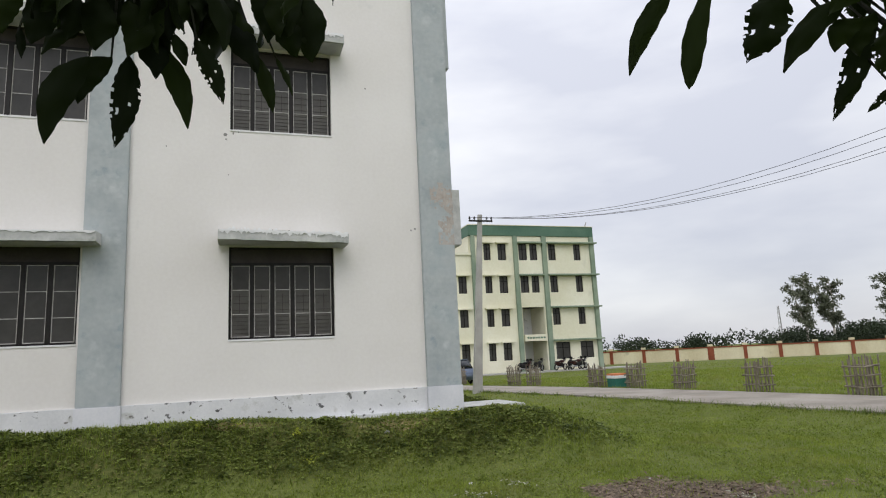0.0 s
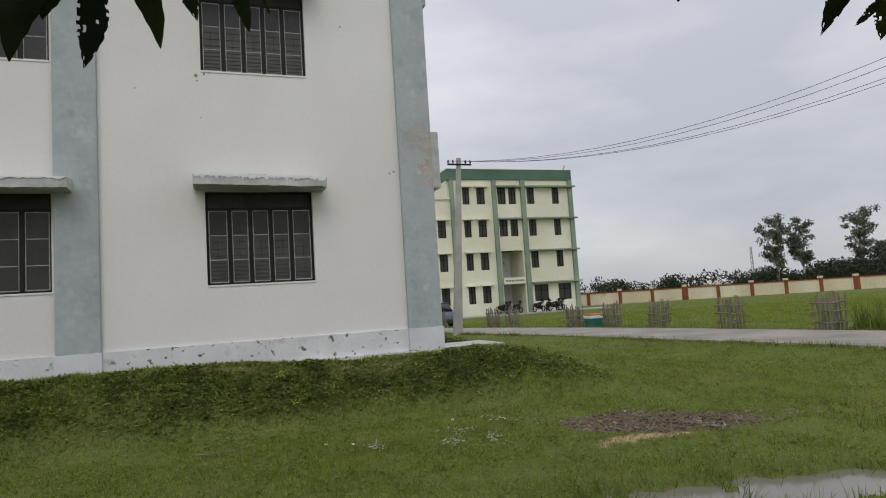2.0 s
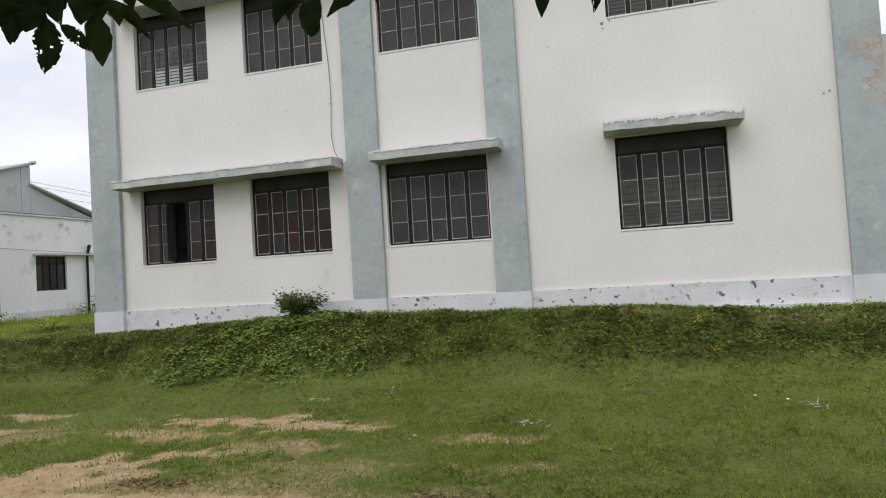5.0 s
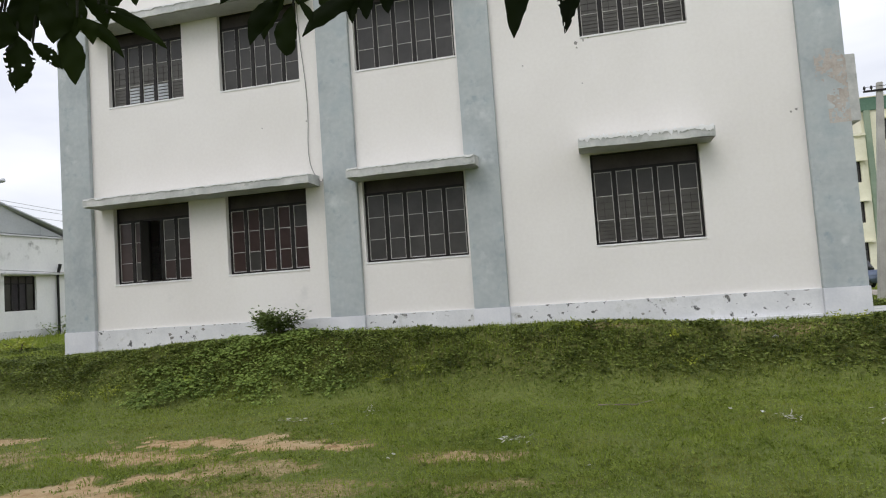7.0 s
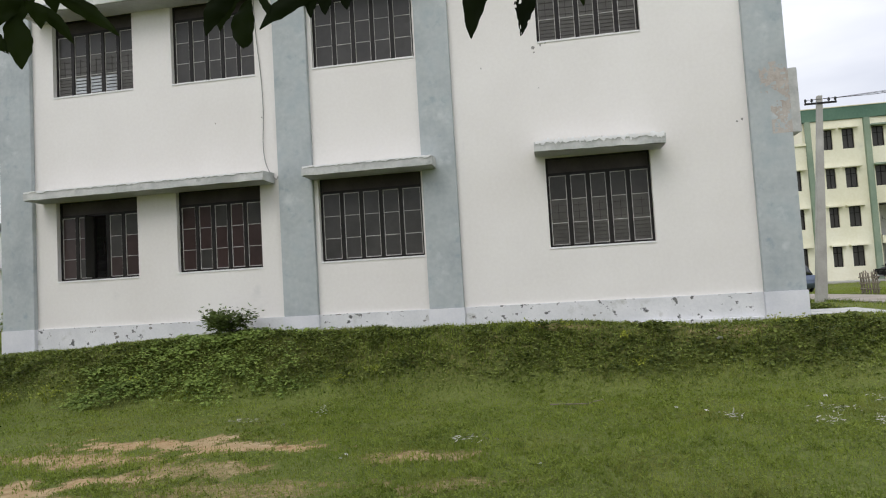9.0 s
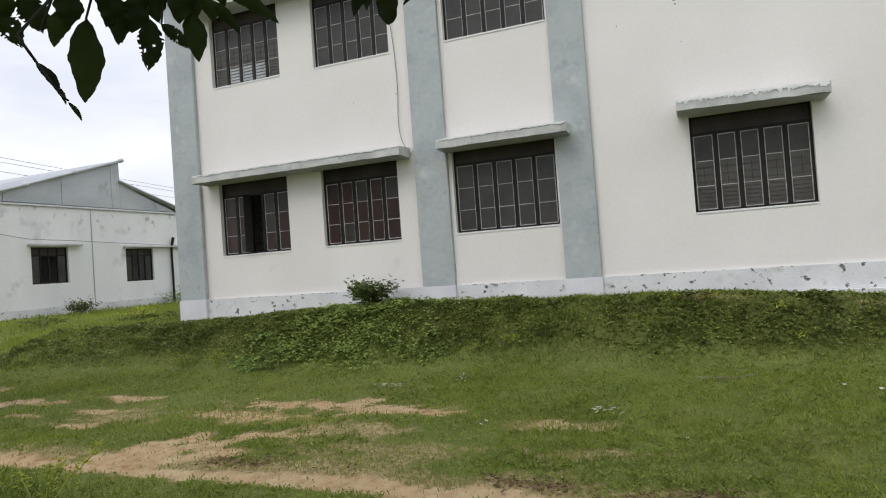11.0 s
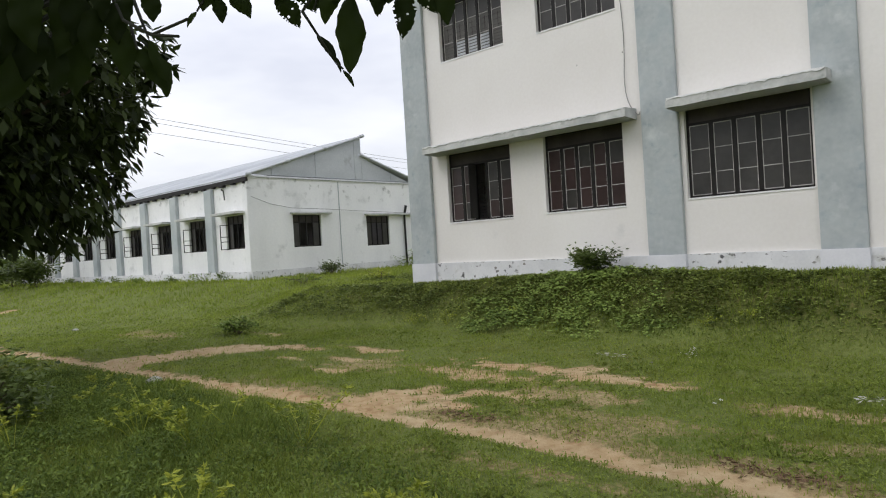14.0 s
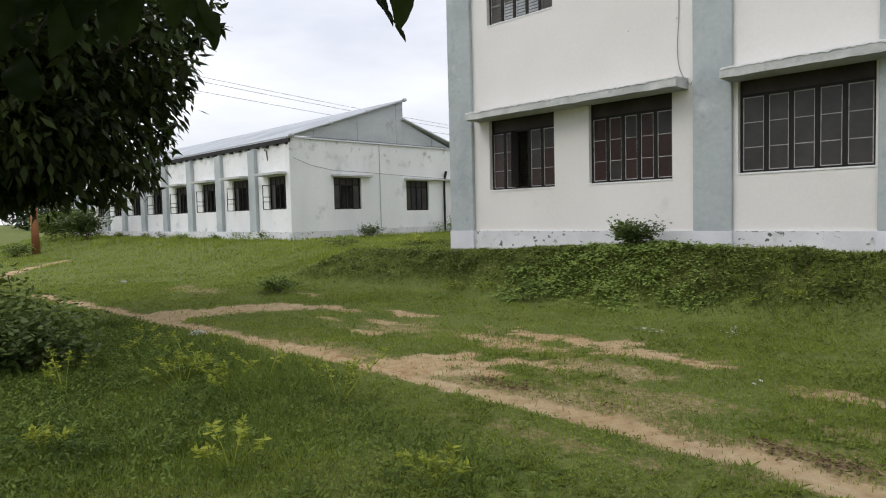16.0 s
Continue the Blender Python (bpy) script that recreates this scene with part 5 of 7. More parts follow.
def shrub(x, y, r, h, n, size, mat, name, label, category, sprigs=0, group=""):
    """A shrub: stems from one root and a loose dome of separate leaves."""
    rng = np.random.default_rng(int(abs(x * 131 + y * 17) * 10) % 99991)
    z = gz(x, y)
    t = thing(name, label, category, group, at=(x, y, z))
    ends = []
    for i in range(min(14, max(5, n // 60))):
        a, e = rng.uniform(0, 6.283), rng.uniform(0.25, 1.0)
        end = Vector((r * 0.8 * e * math.cos(a), r * 0.8 * e * math.sin(a), h * rng.uniform(0.55, 0.95) * (1.15 - 0.5 * e)))
        ends.append(end)
        midp = end * 0.5 + Vector((0, 0, h * 0.12))
        part("stem", tube([(0, 0, -0.03), midp, end], min(0.007, r * 0.010), 5), BARK if r > 0.42 else mat, t)
    k = rng.integers(0, len(ends), n)
    e = np.array([tuple(v) for v in ends])[k]
    f = rng.uniform(0.45, 1.12, n)[:, None]
    base = e * f + rng.normal(0, 0.16, (n, 3)) * np.array([r, r, h * 0.6])
    base[:, 2] = np.maximum(base[:, 2], 0.01)
    way = unit(np.stack([rng.normal(0, 1, n), rng.normal(0, 1, n), rng.uniform(-0.7, 0.6, n)], 1) + 0.8 * unit(base) * np.array([1, 1, 0.3]))
    me = quad_mesh("leaves", leaf_quads(base, way, rng.uniform(0.7, 1.3, n) * size, rng.uniform(0.7, 1.2, n) * size * 0.5, rng.normal(0, 0.5, n)), mat)
    new("leaves", me).parent = t
    return t


shrub(-5.4, -0.48, 0.50, 0.62, 2100, 0.075, BUSH, "bush", "leafy green bush growing against the white plinth", "bush")
shrub(-11.3, -3.85, 0.55, 0.34, 900, 0.07, CREEP, "bush", "small green bush at the foot of the bank", "bush")
shrub(-18.9, 4.6, 0.6, 0.55, 800, 0.09, BUSH, "bush", "dark green bush by the shed's end wall", "bush")
shrub(-19.2, 9.3, 0.9, 0.8, 420, 0.11, CREEP, "bush", "pale weedy bush beside the shed wall", "bush")
shrub(-12.6, 1.2, 0.8, 0.40, 360, 0.08, YELLOW, "bush", "yellow-green weeds between the buildings", "bush")
shrub(-14.5, 0.2, 0.9, 0.34, 360, 0.08, WEED, "bush", "green weeds between the buildings", "bush")
for i in range(9):
    shrub(-20.6 - 2.3 * i + RNG.uniform(-0.6, 0.6), 1.2 + RNG.uniform(-0.3, 0.2), RNG.uniform(0.3, 0.6), RNG.uniform(0.18, 0.42), 200, 0.08, (WEED, CREEP)[i % 2], "bush", "low weeds growing along the shed plinth", "bush", group="weeds along the shed")
shrub(-41.5, 0.2, 1.8, 1.9, 3600, 0.2, WEED, "bush", "large round green bush beyond the lawn", "bush")
shrub(-37.0, 0.1, 1.3, 1.6, 3000, 0.18, BUSH, "bush", "large green bush near the end of the shed", "bush")
shrub(-35.2, -3.6, 1.3, 0.6, 1100, 0.11, WEED, "bush", "low dark bush at the foot of the far trunk", "bush")
shrub(-29.5, -8.2, 1.6, 1.5, 2200, 0.14, WEED, "bush", "pale green bush at the edge of the lawn", "bush")
# big dark shrub beside the verge
shrub(-7.9, -9.35, 1.1, 0.95, 4600, 0.085, BUSH, "shrub", "dense dark green shrub in the verge", "shrub")
shrub(-7.3, -8.85, 0.6, 0.55, 1500, 0.08, BUSH, "shrub", "dark green shrub in the verge", "shrub")
shrub(-8.6, -8.7, 0.7, 1.05, 500, 0.09, WEED, "shrub", "thin leafy sapling above the verge shrubs", "shrub")


def sprig(x, y, h, n, seed):
    """A thin upright weed: a few slender stems with star-like leaf whorls towards their tips."""
    rng = np.random.default_rng(seed)
    t = thing("weed", "yellow-green weed with slender stems standing in the grass", "weed", "yellow weeds", at=(x, y, gz(x, y)))
    base, way = [], []
    for i in range(n):
        a, e = rng.uniform(0, 6.283), rng.uniform(0.3, 1.2)
        top = Vector((h * e * math.cos(a), h * e * math.sin(a), h * rng.uniform(0.7, 1.1)))
        midp = top * 0.5 + Vector((0, 0, h * 0.08))
        part("stem", tube([(0, 0, -0.02), midp, top], 0.0026, 5), YELLOW, t)
        for k in range(3):
            c = midp.lerp(top, (1.0, 0.72, 0.4)[k])
            for q in range((14, 10, 6)[k]):
                base.append(tuple(c + Vector(rng.normal(0, 0.008, 3))))
                way.append((rng.normal(0, 1), rng.normal(0, 1), rng.uniform(-0.1, 0.7)))
    m_ = len(base)
    ln = rng.uniform(0.032, 0.062, m_)
    new("leaves", quad_mesh("leaves", leaf_quads(np.array(base), unit(np.array(way)), ln, ln * 0.36, rng.normal(0, 0.5, m_)), YELLOW)).parent = t


YW = [(-8.3, -7.45), (-5.86, -8.0), (-5.1, -7.95), (-6.2, -8.9), (-4.7, -9.4), (-7.4, -7.9), (-5.3, -7.5), (-4.2, -7.5), (-2.55, -8.05), (-3.6, -8.7), (-5.6, -8.15), (-6.4, -7.75)]
for i, (x0, y0) in enumerate(YW):
    sprig(x0, y0, 0.17 + 0.06 * (i % 4), 3 + (i * 5) % 6, 500 + i)
for i, (x0, y0) in enumerate(((-3.1, -1.75), (-2.6, -1.6), (-0.4, -0.9), (0.1, -0.85), (1.05, -1.6), (1.0, -1.1), (-7.6, -1.9), (-8.3, -2.0), (3.1, -0.7), (3.35, -0.75), (-14.2, -1.9), (-6.3, -1.7))):
    shrub(x0, y0, 0.20 if i not in (6, 7) else 0.4, 0.16 if i not in (6, 7) else 0.3, 45 if i not in (6, 7) else 120, 0.045, YELLOW, "weed", "small yellow-green weed on the bank", "weed", group="bank weeds")


# wilted cuttings lying on the lawn
for i, (x0, y0) in enumerate(((1.64, -3.69), (2.67, -3.36), (3.3, -3.16), (2.85, -3.99), (2.4, -3.98), (5.07, -4.85), (-3.7, -3.3), (-2.9, -2.9), (-0.9, -4.4))):
    rng = np.random.default_rng(300 + i)
    m_ = 34
    base = np.stack([rng.normal(0, 0.11, m_), rng.normal(0, 0.05, m_), rng.uniform(0.0, 0.04, m_)], 1)
    way = unit(np.stack([rng.normal(0, 1, m_), rng.normal(0, 0.7, m_), rng.uniform(-0.1, 0.25, m_)], 1))
    me = quad_mesh("wilted_leaves", leaf_quads(base, way, rng.uniform(0.03, 0.075, m_), rng.uniform(0.010, 0.02, m_), rng.normal(0, 0.5, m_)), DRY)
    ob = tagged(new("wilted_cutting", me), "wilted pale leaf cutting lying on the grass", "cutting", "wilted cuttings", kind="stuff")
    ob.location, ob.rotation_euler = (x0, y0, gz(x0, y0) + 0.015), (0, 0, rng.uniform(0, 3.1))
n = 9000
x, y = RNG.uniform(2.8, 7.0, n), RNG.uniform(-6.0, -2.6, n)
keep = RNG.random(n) < 0.75 * mulch(x, y)
x, y = x[keep], y[keep]
base = np.stack([x, y, height(x, y) + RNG.uniform(0.0, 0.03, len(x))], 1)
way = unit(np.stack([RNG.normal(0, 1, len(x)), RNG.normal(0, 1, len(x)), RNG.uniform(-0.1, 0.3, len(x))], 1))
DEAD = leafy("dead_brown_leaf", (0.050, 0.038, 0.030), (0.26, 0.20, 0.15), 0.85, 0.05, 0.6, sheen=0.05)
tagged(new("dead_leaves", quad_mesh("dead_leaves", leaf_quads(base, way, RNG.uniform(0.03, 0.09, len(x)), RNG.uniform(0.012, 0.028, len(x)), RNG.normal(0, 0.6, len(x))), DEAD)), "heap of dead grey-brown leaves on the lawn", "dead leaves", kind="stuff")
n = 6000
x = RNG.uniform(-9.5, 1.6, n)
y = np.interp(-x, [-p[0] for p in TRAIL], [p[1] for p in TRAIL]) + 0.27 + 0.12 * (fbm(x * 2, x * 0 + 3, 87) - 0.5) + RNG.normal(0, 0.055, n)
keep = RNG.random(n) < sm(0.35, 0.65, fbm(x * 1.6, y * 1.6, 88)) * sm(-4.2, -3.6, x)
x, y = x[keep], y[keep]
base = np.stack([x, y, height(x, y) + RNG.uniform(0.0, 0.012, len(x))], 1)
way = unit(np.stack([RNG.normal(0, 1, len(x)), RNG.normal(0, 1, len(x)), RNG.uniform(-0.05, 0.2, len(x))], 1))
tagged(new("trail_litter", quad_mesh("trail_litter", leaf_quads(base, way, RNG.uniform(0.02, 0.06, len(x)), RNG.uniform(0.008, 0.02, len(x)), RNG.normal(0, 0.6, len(x))), leafy("brown_litter", (0.075, 0.050, 0.028), (0.21, 0.135, 0.08), 0.9, 0.05, 0.6))), "brown roots and dead leaves along the trail's edge", "litter", kind="stuff")
# small pale scraps of litter on the lawn
SCRAP = paint("pale_litter", (0.38, 0.38, 0.34), (0.58, 0.58, 0.54), 9, 0.8, 0.2, 40)
for i in range(12):
    x0, y0 = RNG.uniform(-3.5, 6.5), RNG.uniform(-6.8, -1.6)
    bm = bmesh.new()
    bmesh.ops.create_grid(bm, x_segments=2, y_segments=2, size=RNG.uniform(0.008, 0.02))
    for v in bm.verts:
        v.co += Vector(RNG.normal(0, 0.004, 3))
    bmesh.ops.solidify(bm, geom=list(bm.faces), thickness=0.002)
    ob = tagged(part("scrap", bm, SCRAP), "small pale scrap lying in the grass", "litter", "scraps on the lawn")
    ob.location, ob.rotation_euler = (x0, y0, gz(x0, y0) + 0.022), (RNG.uniform(-0.4, 0.4), RNG.uniform(-0.4, 0.4), RNG.uniform(0, 3))
bm = bmesh.new()
rod(bm, (0, 0, 0.012), (0.42, -0.05, 0.02), 0.008, 0.006, 6)
rod(bm, (0.42, -0.05, 0.02), (0.62, 0.03, 0.05), 0.006, 0.003, 6)
rod(bm, (0.42, -0.05, 0.02), (0.60, -0.12, 0.014), 0.005, 0.002, 6)
st = tagged(part("stick", bm, BAMBOO), "dry pale forked stick lying on the grass", "stick")
st.location = (-0.15, -2.75, gz(-0.15, -2.75) + 0.01)
for i, (x0, y0, s) in enumerate(((2.9, -2.6, 0.035), (10.4, -3.2, 0.10), (-8.0, -6.95, 0.10), (-16.5, -5.0, 0.07), (2.2, -1.1, 0.04))):
    bm = bmesh.new()
    bmesh.ops.create_icosphere(bm, subdivisions=2, radius=s)
    for v in bm.verts:
        v.co *= 1 + 0.35 * noise.noise(v.co * (2.0 / s) + Vector((i, 0, 0)))
        v.co.z *= 0.55
    ob = tagged(part("stone", bm, CONCRETE), "rough pale stone lying on the ground", "stone")
    ob.location = (x0, y0, gz(x0, y0) + s * 0.2)


# ---- trees ----
def leaf_mesh(name, seed, bend, blunt, bitten):
    """A drooping mango leaf of unit length and width: folded along its midrib, wavy, pointed or blunt, whole or eaten by insects. Base at the origin, tip at -1."""
    rng = random.Random(seed)
    bm = bmesh.new()
    rows, ph = [], rng.uniform(0, 6)
    n, cols = (26, 10) if bitten else (18, 6)
    for i in range(n + 1):
        t = i / n
        w = 0.5 * math.sin(math.pi * t ** (1.25 if blunt else 0.82)) ** (0.6 if blunt else 0.85) if 0 < i < n else 0.02
        ragged = 1 - (0.22 * abs(math.sin(ph + t * 23)) * rng.random() if bitten else 0.05 * math.sin(ph + t * 31))
        row = []
        for k in range(cols + 1):
            s = 2 * k / cols - 1
            wav = 0.12 * math.sin(ph + t * 15 + 2 * s) * abs(s)
            row.append(bm.verts.new((s * w * ragged + bend * math.sin(math.pi * t * 0.95), 0.5 * abs(s) * w + wav + 0.5 * t * t, -t)))
        rows.append(row)
    for i, (a, b) in enumerate(zip(rows, rows[1:])):
        for k in range(cols):
            edge = k in (0, cols - 1)
            if bitten and i > n * 0.3 and abs(k - cols / 2 + 0.5) > 0.6 and rng.random() < (0.26 if edge else 0.085):
                continue
            bm.faces.new((a[k], a[k + 1], b[k + 1], b[k]))
    me = bpy.data.meshes.new(name)
    bm.to_mesh(me)
    bm.free()
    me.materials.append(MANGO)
    me.shade_smooth()
    return me


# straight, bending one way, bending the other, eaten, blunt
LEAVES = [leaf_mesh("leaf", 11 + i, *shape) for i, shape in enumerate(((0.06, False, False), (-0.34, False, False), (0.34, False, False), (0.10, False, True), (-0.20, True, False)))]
NEAR_TREE = thing("mango_tree", "old mango tree with drooping dark green leaves overhead", "tree", at=(1.2, -13.2, gz(1.2, -13.2)))
NT = NEAR_TREE.location


def near_rod(name, pts, r0, r1):
    bm = bmesh.new()
    n = len(pts) - 1
    for i, (a, b) in enumerate(zip(pts, pts[1:])):
        rod(bm, Vector(a) - NT, Vector(b) - NT, r0 + (r1 - r0) * i / n, r0 + (r1 - r0) * (i + 1) / n, 8)
    return part(name, bm, BARK if r0 > 0.01 else BARK_DARK, NEAR_TREE, smooth=True)


near_rod("trunk", [(1.2, -13.2, -0.1), (1.15, -13.15, 0.8), (1.25, -13.1, 1.9), (1.2, -13.0, 2.6)], 0.30, 0.2)
near_rod("limb", [(1.2, -13.0, 2.5), (0.6, -11.8, 3.1), (0.1, -10.4, 3.0), (-0.05, -9.4, 2.5)], 0.13, 0.02)
near_rod("limb", [(1.2, -13.0, 2.5), (1.5, -11.5, 3.1), (1.2, -10.2, 2.9), (0.9, -9.5, 2.4)], 0.12, 0.02)
near_rod("limb", [(1.2, -13.0, 2.5), (-0.2, -12.1, 3.0), (-1.0, -10.8, 2.8), (-0.75, -9.6, 2.4)], 0.12, 0.02)
near_rod("limb", [(-0.2, -12.1, 3.0), (-1.5, -11.2, 2.7), (-1.45, -10.2, 2.3), (-1.2, -9.95, 1.95)], 0.07, 0.015)
near_rod("limb", [(0.1, -10.4, 3.0), (-0.3, -9.7, 2.9), (-0.5, -9.2, 2.6)], 0.05, 0.012)


def hang(tip, drift, drop, wide, right, variant, turn=0.0):
    """A leaf whose tip is given, and whose base lies drift to the right of it and drop above it; returns the base."""
    tip = Vector(tip)
    base = tip + Vector(right) * drift + Vector((0, 0, drop))
    axis_ = base - tip
    z = axis_.normalized()
    xdir = (Vector(right) - z * z.dot(Vector(right))).normalized()
    xdir = Matrix.Rotation(turn, 3, z) @ xdir
    ydir = z.cross(xdir)
    m = Matrix((xdir, ydir, z)).transposed().to_4x4()
    ob = new("leaf", LEAVES[variant])
    ob.parent = NEAR_TREE
    ob.matrix_basis = Matrix.Translation(base - NT) @ m @ Matrix.Diagonal((wide, wide * 0.7, axis_.length, 1))
    return base


def spray(rows, right, joint, fill=0, box_=(), seed=0):
    """A spray of leaves from one joint of a limb: the rows given (tip, drift, drop, width, variant), and a number of others in a box above them."""
    rng = random.Random(seed)
    right = (*right, 0)
    bases = []
    for x_, y_, z_, drift, drop, wide, variant in rows:
        bases.append(hang((x_, y_, z_), drift, drop, wide, right, variant, rng.uniform(-0.35, 0.35)))
    for i in range(fill):
        p = [rng.uniform(a, b) for a, b in box_]
        bases.append(hang(p, rng.uniform(-0.05, 0.05), rng.uniform(0.07, 0.15), rng.uniform(0.035, 0.05), right, rng.randrange(5), rng.uniform(-1.2, 1.2)))
    j = Vector(joint)
    bm = bmesh.new()
    for b in bases:
        mid = b.lerp(j, 0.3) + Vector((0, 0, 0.03))
        rod(bm, b - NT, mid - NT, 0.0016, 0.003, 5)
        rod(bm, mid - NT, j - NT, 0.003, 0.005, 5)
    part("twig", bm, BARK_DARK, NEAR_TREE)


FRONT = [(-0.152, -9.395, 1.882, 0.047, 0.138, 0.044, 1), (-0.077, -9.323, 1.908, 0.015, 0.151, 0.046, 3), (0.025, -9.323, 1.945, -0.053, 0.143, 0.038, 2), (0.081, -9.393, 1.963, -0.039, 0.097, 0.034, 3), (0.134, -9.378, 2.028, -0.065, 0.073, 0.045, 2), (0.162, -9.307, 1.989, -0.025, 0.093, 0.027, 0), (0.194, -9.321, 2.015, -0.029, 0.063, 0.013, 2), (0.220, -9.378, 2.060, -0.017, 0.120, 0.062, 0), (0.026, -9.379, 2.026, -0.018, 0.047, 0.022, 0), (-0.017, -9.374, 2.007, -0.033, 0.070, 0.047, 2), (-0.118, -9.369, 1.955, 0.038, 0.078, 0.041, 1), (-0.200, -9.363, 2.021, -0.004, 0.046, 0.013, 0), (-0.169, -9.388, 2.021, 0.050, 0.047, 0.026, 1), (0.122, -9.373, 2.064, -0.023, 0.061, 0.040, 0)]
spray(FRONT, (0.996, 0.091), (-0.05, -9.4, 2.5))
FRONT_ABOVE = [(0.194, -9.376, 2.063, -0.027, 0.065, 0.045, 0), (-0.203, -9.425, 2.029, 0.016, 0.065, 0.039, 1), (-0.174, -9.415, 2.025, 0.015, 0.076, 0.044, 0), (-0.137, -9.411, 2.038, -0.006, 0.073, 0.045, 2), (-0.095, -9.418, 2.024, 0.003, 0.081, 0.048, 0), (-0.055, -9.409, 2.022, 0.001, 0.084, 0.046, 2), (0.003, -9.400, 2.063, -0.033, 0.071, 0.045, 2), (0.021, -9.403, 2.073, 0.021, 0.066, 0.035, 1), (0.080, -9.400, 2.073, -0.009, 0.077, 0.043, 0), (0.145, -9.382, 2.080, -0.020, 0.079, 0.046, 2), (0.052, -9.411, 2.091, -0.027, 0.059, 0.033, 2), (0.170, -9.406, 2.080, 0.009, 0.073, 0.039, 1)]
spray(FRONT_ABOVE, (0.994, 0.112), (-0.05, -9.4, 2.5), 34, ((-0.20, 0.26), (-9.46, -9.34), (2.035, 2.13)), 1)
EAST = [(0.633, -9.656, 1.941, 0.071, 0.117, 0.031, 1), (0.706, -9.688, 1.915, 0.044, 0.150, 0.032, 4), (0.778, -9.719, 1.953, 0.051, 0.094, 0.066, 3), (0.823, -9.738, 1.930, 0.087, 0.083, 0.039, 1), (0.877, -9.778, 1.945, 0.034, 0.037, 0.034, 1), (0.912, -9.729, 1.868, 0.066, 0.142, 0.039, 3)]
spray(EAST, (0.689, -0.725), (0.9, -9.5, 2.4))
EAST_EDGE = [(0.942, -9.756, 1.869, 0.035, 0.029, 0.014, 3), (0.964, -9.775, 1.845, 0.016, 0.073, 0.035, 3), (0.970, -9.787, 1.850, 0.051, 0.024, 0.021, 1), (0.976, -9.803, 1.861, 0.025, 0.059, 0.027, 1), (0.997, -9.815, 1.820, 0.015, 0.075, 0.033, 0), (0.924, -9.792, 1.910, 0.021, 0.063, 0.044, 3), (0.963, -9.802, 1.894, 0.012, 0.074, 0.048, 0), (0.976, -9.825, 1.897, 0.019, 0.066, 0.048, 1), (1.006, -9.834, 1.830, 0.017, 0.080, 0.039, 2), (0.905, -9.785, 1.939, 0.026, 0.050, 0.038, 1), (1.016, -9.857, 1.837, 0.012, 0.072, 0.041, 0), (0.989, -9.845, 1.894, 0.012, 0.064, 0.048, 2)]
spray(EAST_EDGE, (0.540, -0.842), (0.9, -9.5, 2.4), 14, ((0.84, 1.0), (-9.92, -9.76), (1.97, 2.08)), 3)
GABLE = [(-0.777, -9.704, 1.795, 0.006, 0.074, 0.037, 3), (-0.731, -9.671, 1.825, -0.032, 0.032, 0.021, 3), (-0.718, -9.665, 1.808, -0.007, 0.070, 0.032, 0), (-0.691, -9.663, 1.857, -0.015, 0.033, 0.021, 2), (-0.678, -9.620, 1.850, -0.049, 0.049, 0.018, 2), (-0.629, -9.590, 1.868, -0.074, 0.038, 0.021, 2), (-0.642, -9.615, 1.899, -0.058, 0.014, 0.010, 2), (-0.656, -9.614, 1.926, -0.011, 0.040, 0.018, 0), (-0.786, -9.730, 1.828, 0.014, 0.055, 0.035, 1), (-0.755, -9.699, 1.863, 0.013, 0.065, 0.041, 1), (-0.723, -9.693, 1.857, 0.005, 0.063, 0.040, 0), (-0.720, -9.667, 1.870, -0.003, 0.070, 0.039, 0), (-0.778, -9.742, 1.894, 0.047, 0.027, 0.020, 1), (-0.698, -9.630, 1.892, -0.026, 0.047, 0.027, 2)]
spray(GABLE, (0.729, 0.685), (-0.75, -9.6, 2.4), 8, ((-0.8, -0.64), (-9.75, -9.6), (1.90, 2.0)), 4)
MIDDLE = [(-0.592, -9.508, 1.961, 0.043, 0.030, 0.023, 1), (-0.571, -9.459, 1.912, 0.047, 0.073, 0.031, 1), (-0.556, -9.445, 1.926, 0.034, 0.073, 0.033, 1), (-0.526, -9.430, 1.900, 0.015, 0.079, 0.037, 4), (-0.479, -9.426, 1.941, -0.017, 0.039, 0.014, 2), (-0.492, -9.436, 1.924, 0.094, 0.066, 0.031, 1), (-0.456, -9.414, 1.959, -0.014, 0.048, 0.026, 2), (-0.420, -9.395, 1.949, 0.015, 0.059, 0.022, 1), (-0.397, -9.390, 1.955, -0.004, 0.060, 0.028, 0), (-0.359, -9.381, 1.962, 0.013, 0.052, 0.029, 1), (-0.493, -9.438, 1.977, 0.020, 0.052, 0.039, 0), (-0.531, -9.458, 1.979, 0.021, 0.056, 0.039, 0)]
spray(MIDDLE, (0.911, 0.412), (-0.5, -9.2, 2.6))
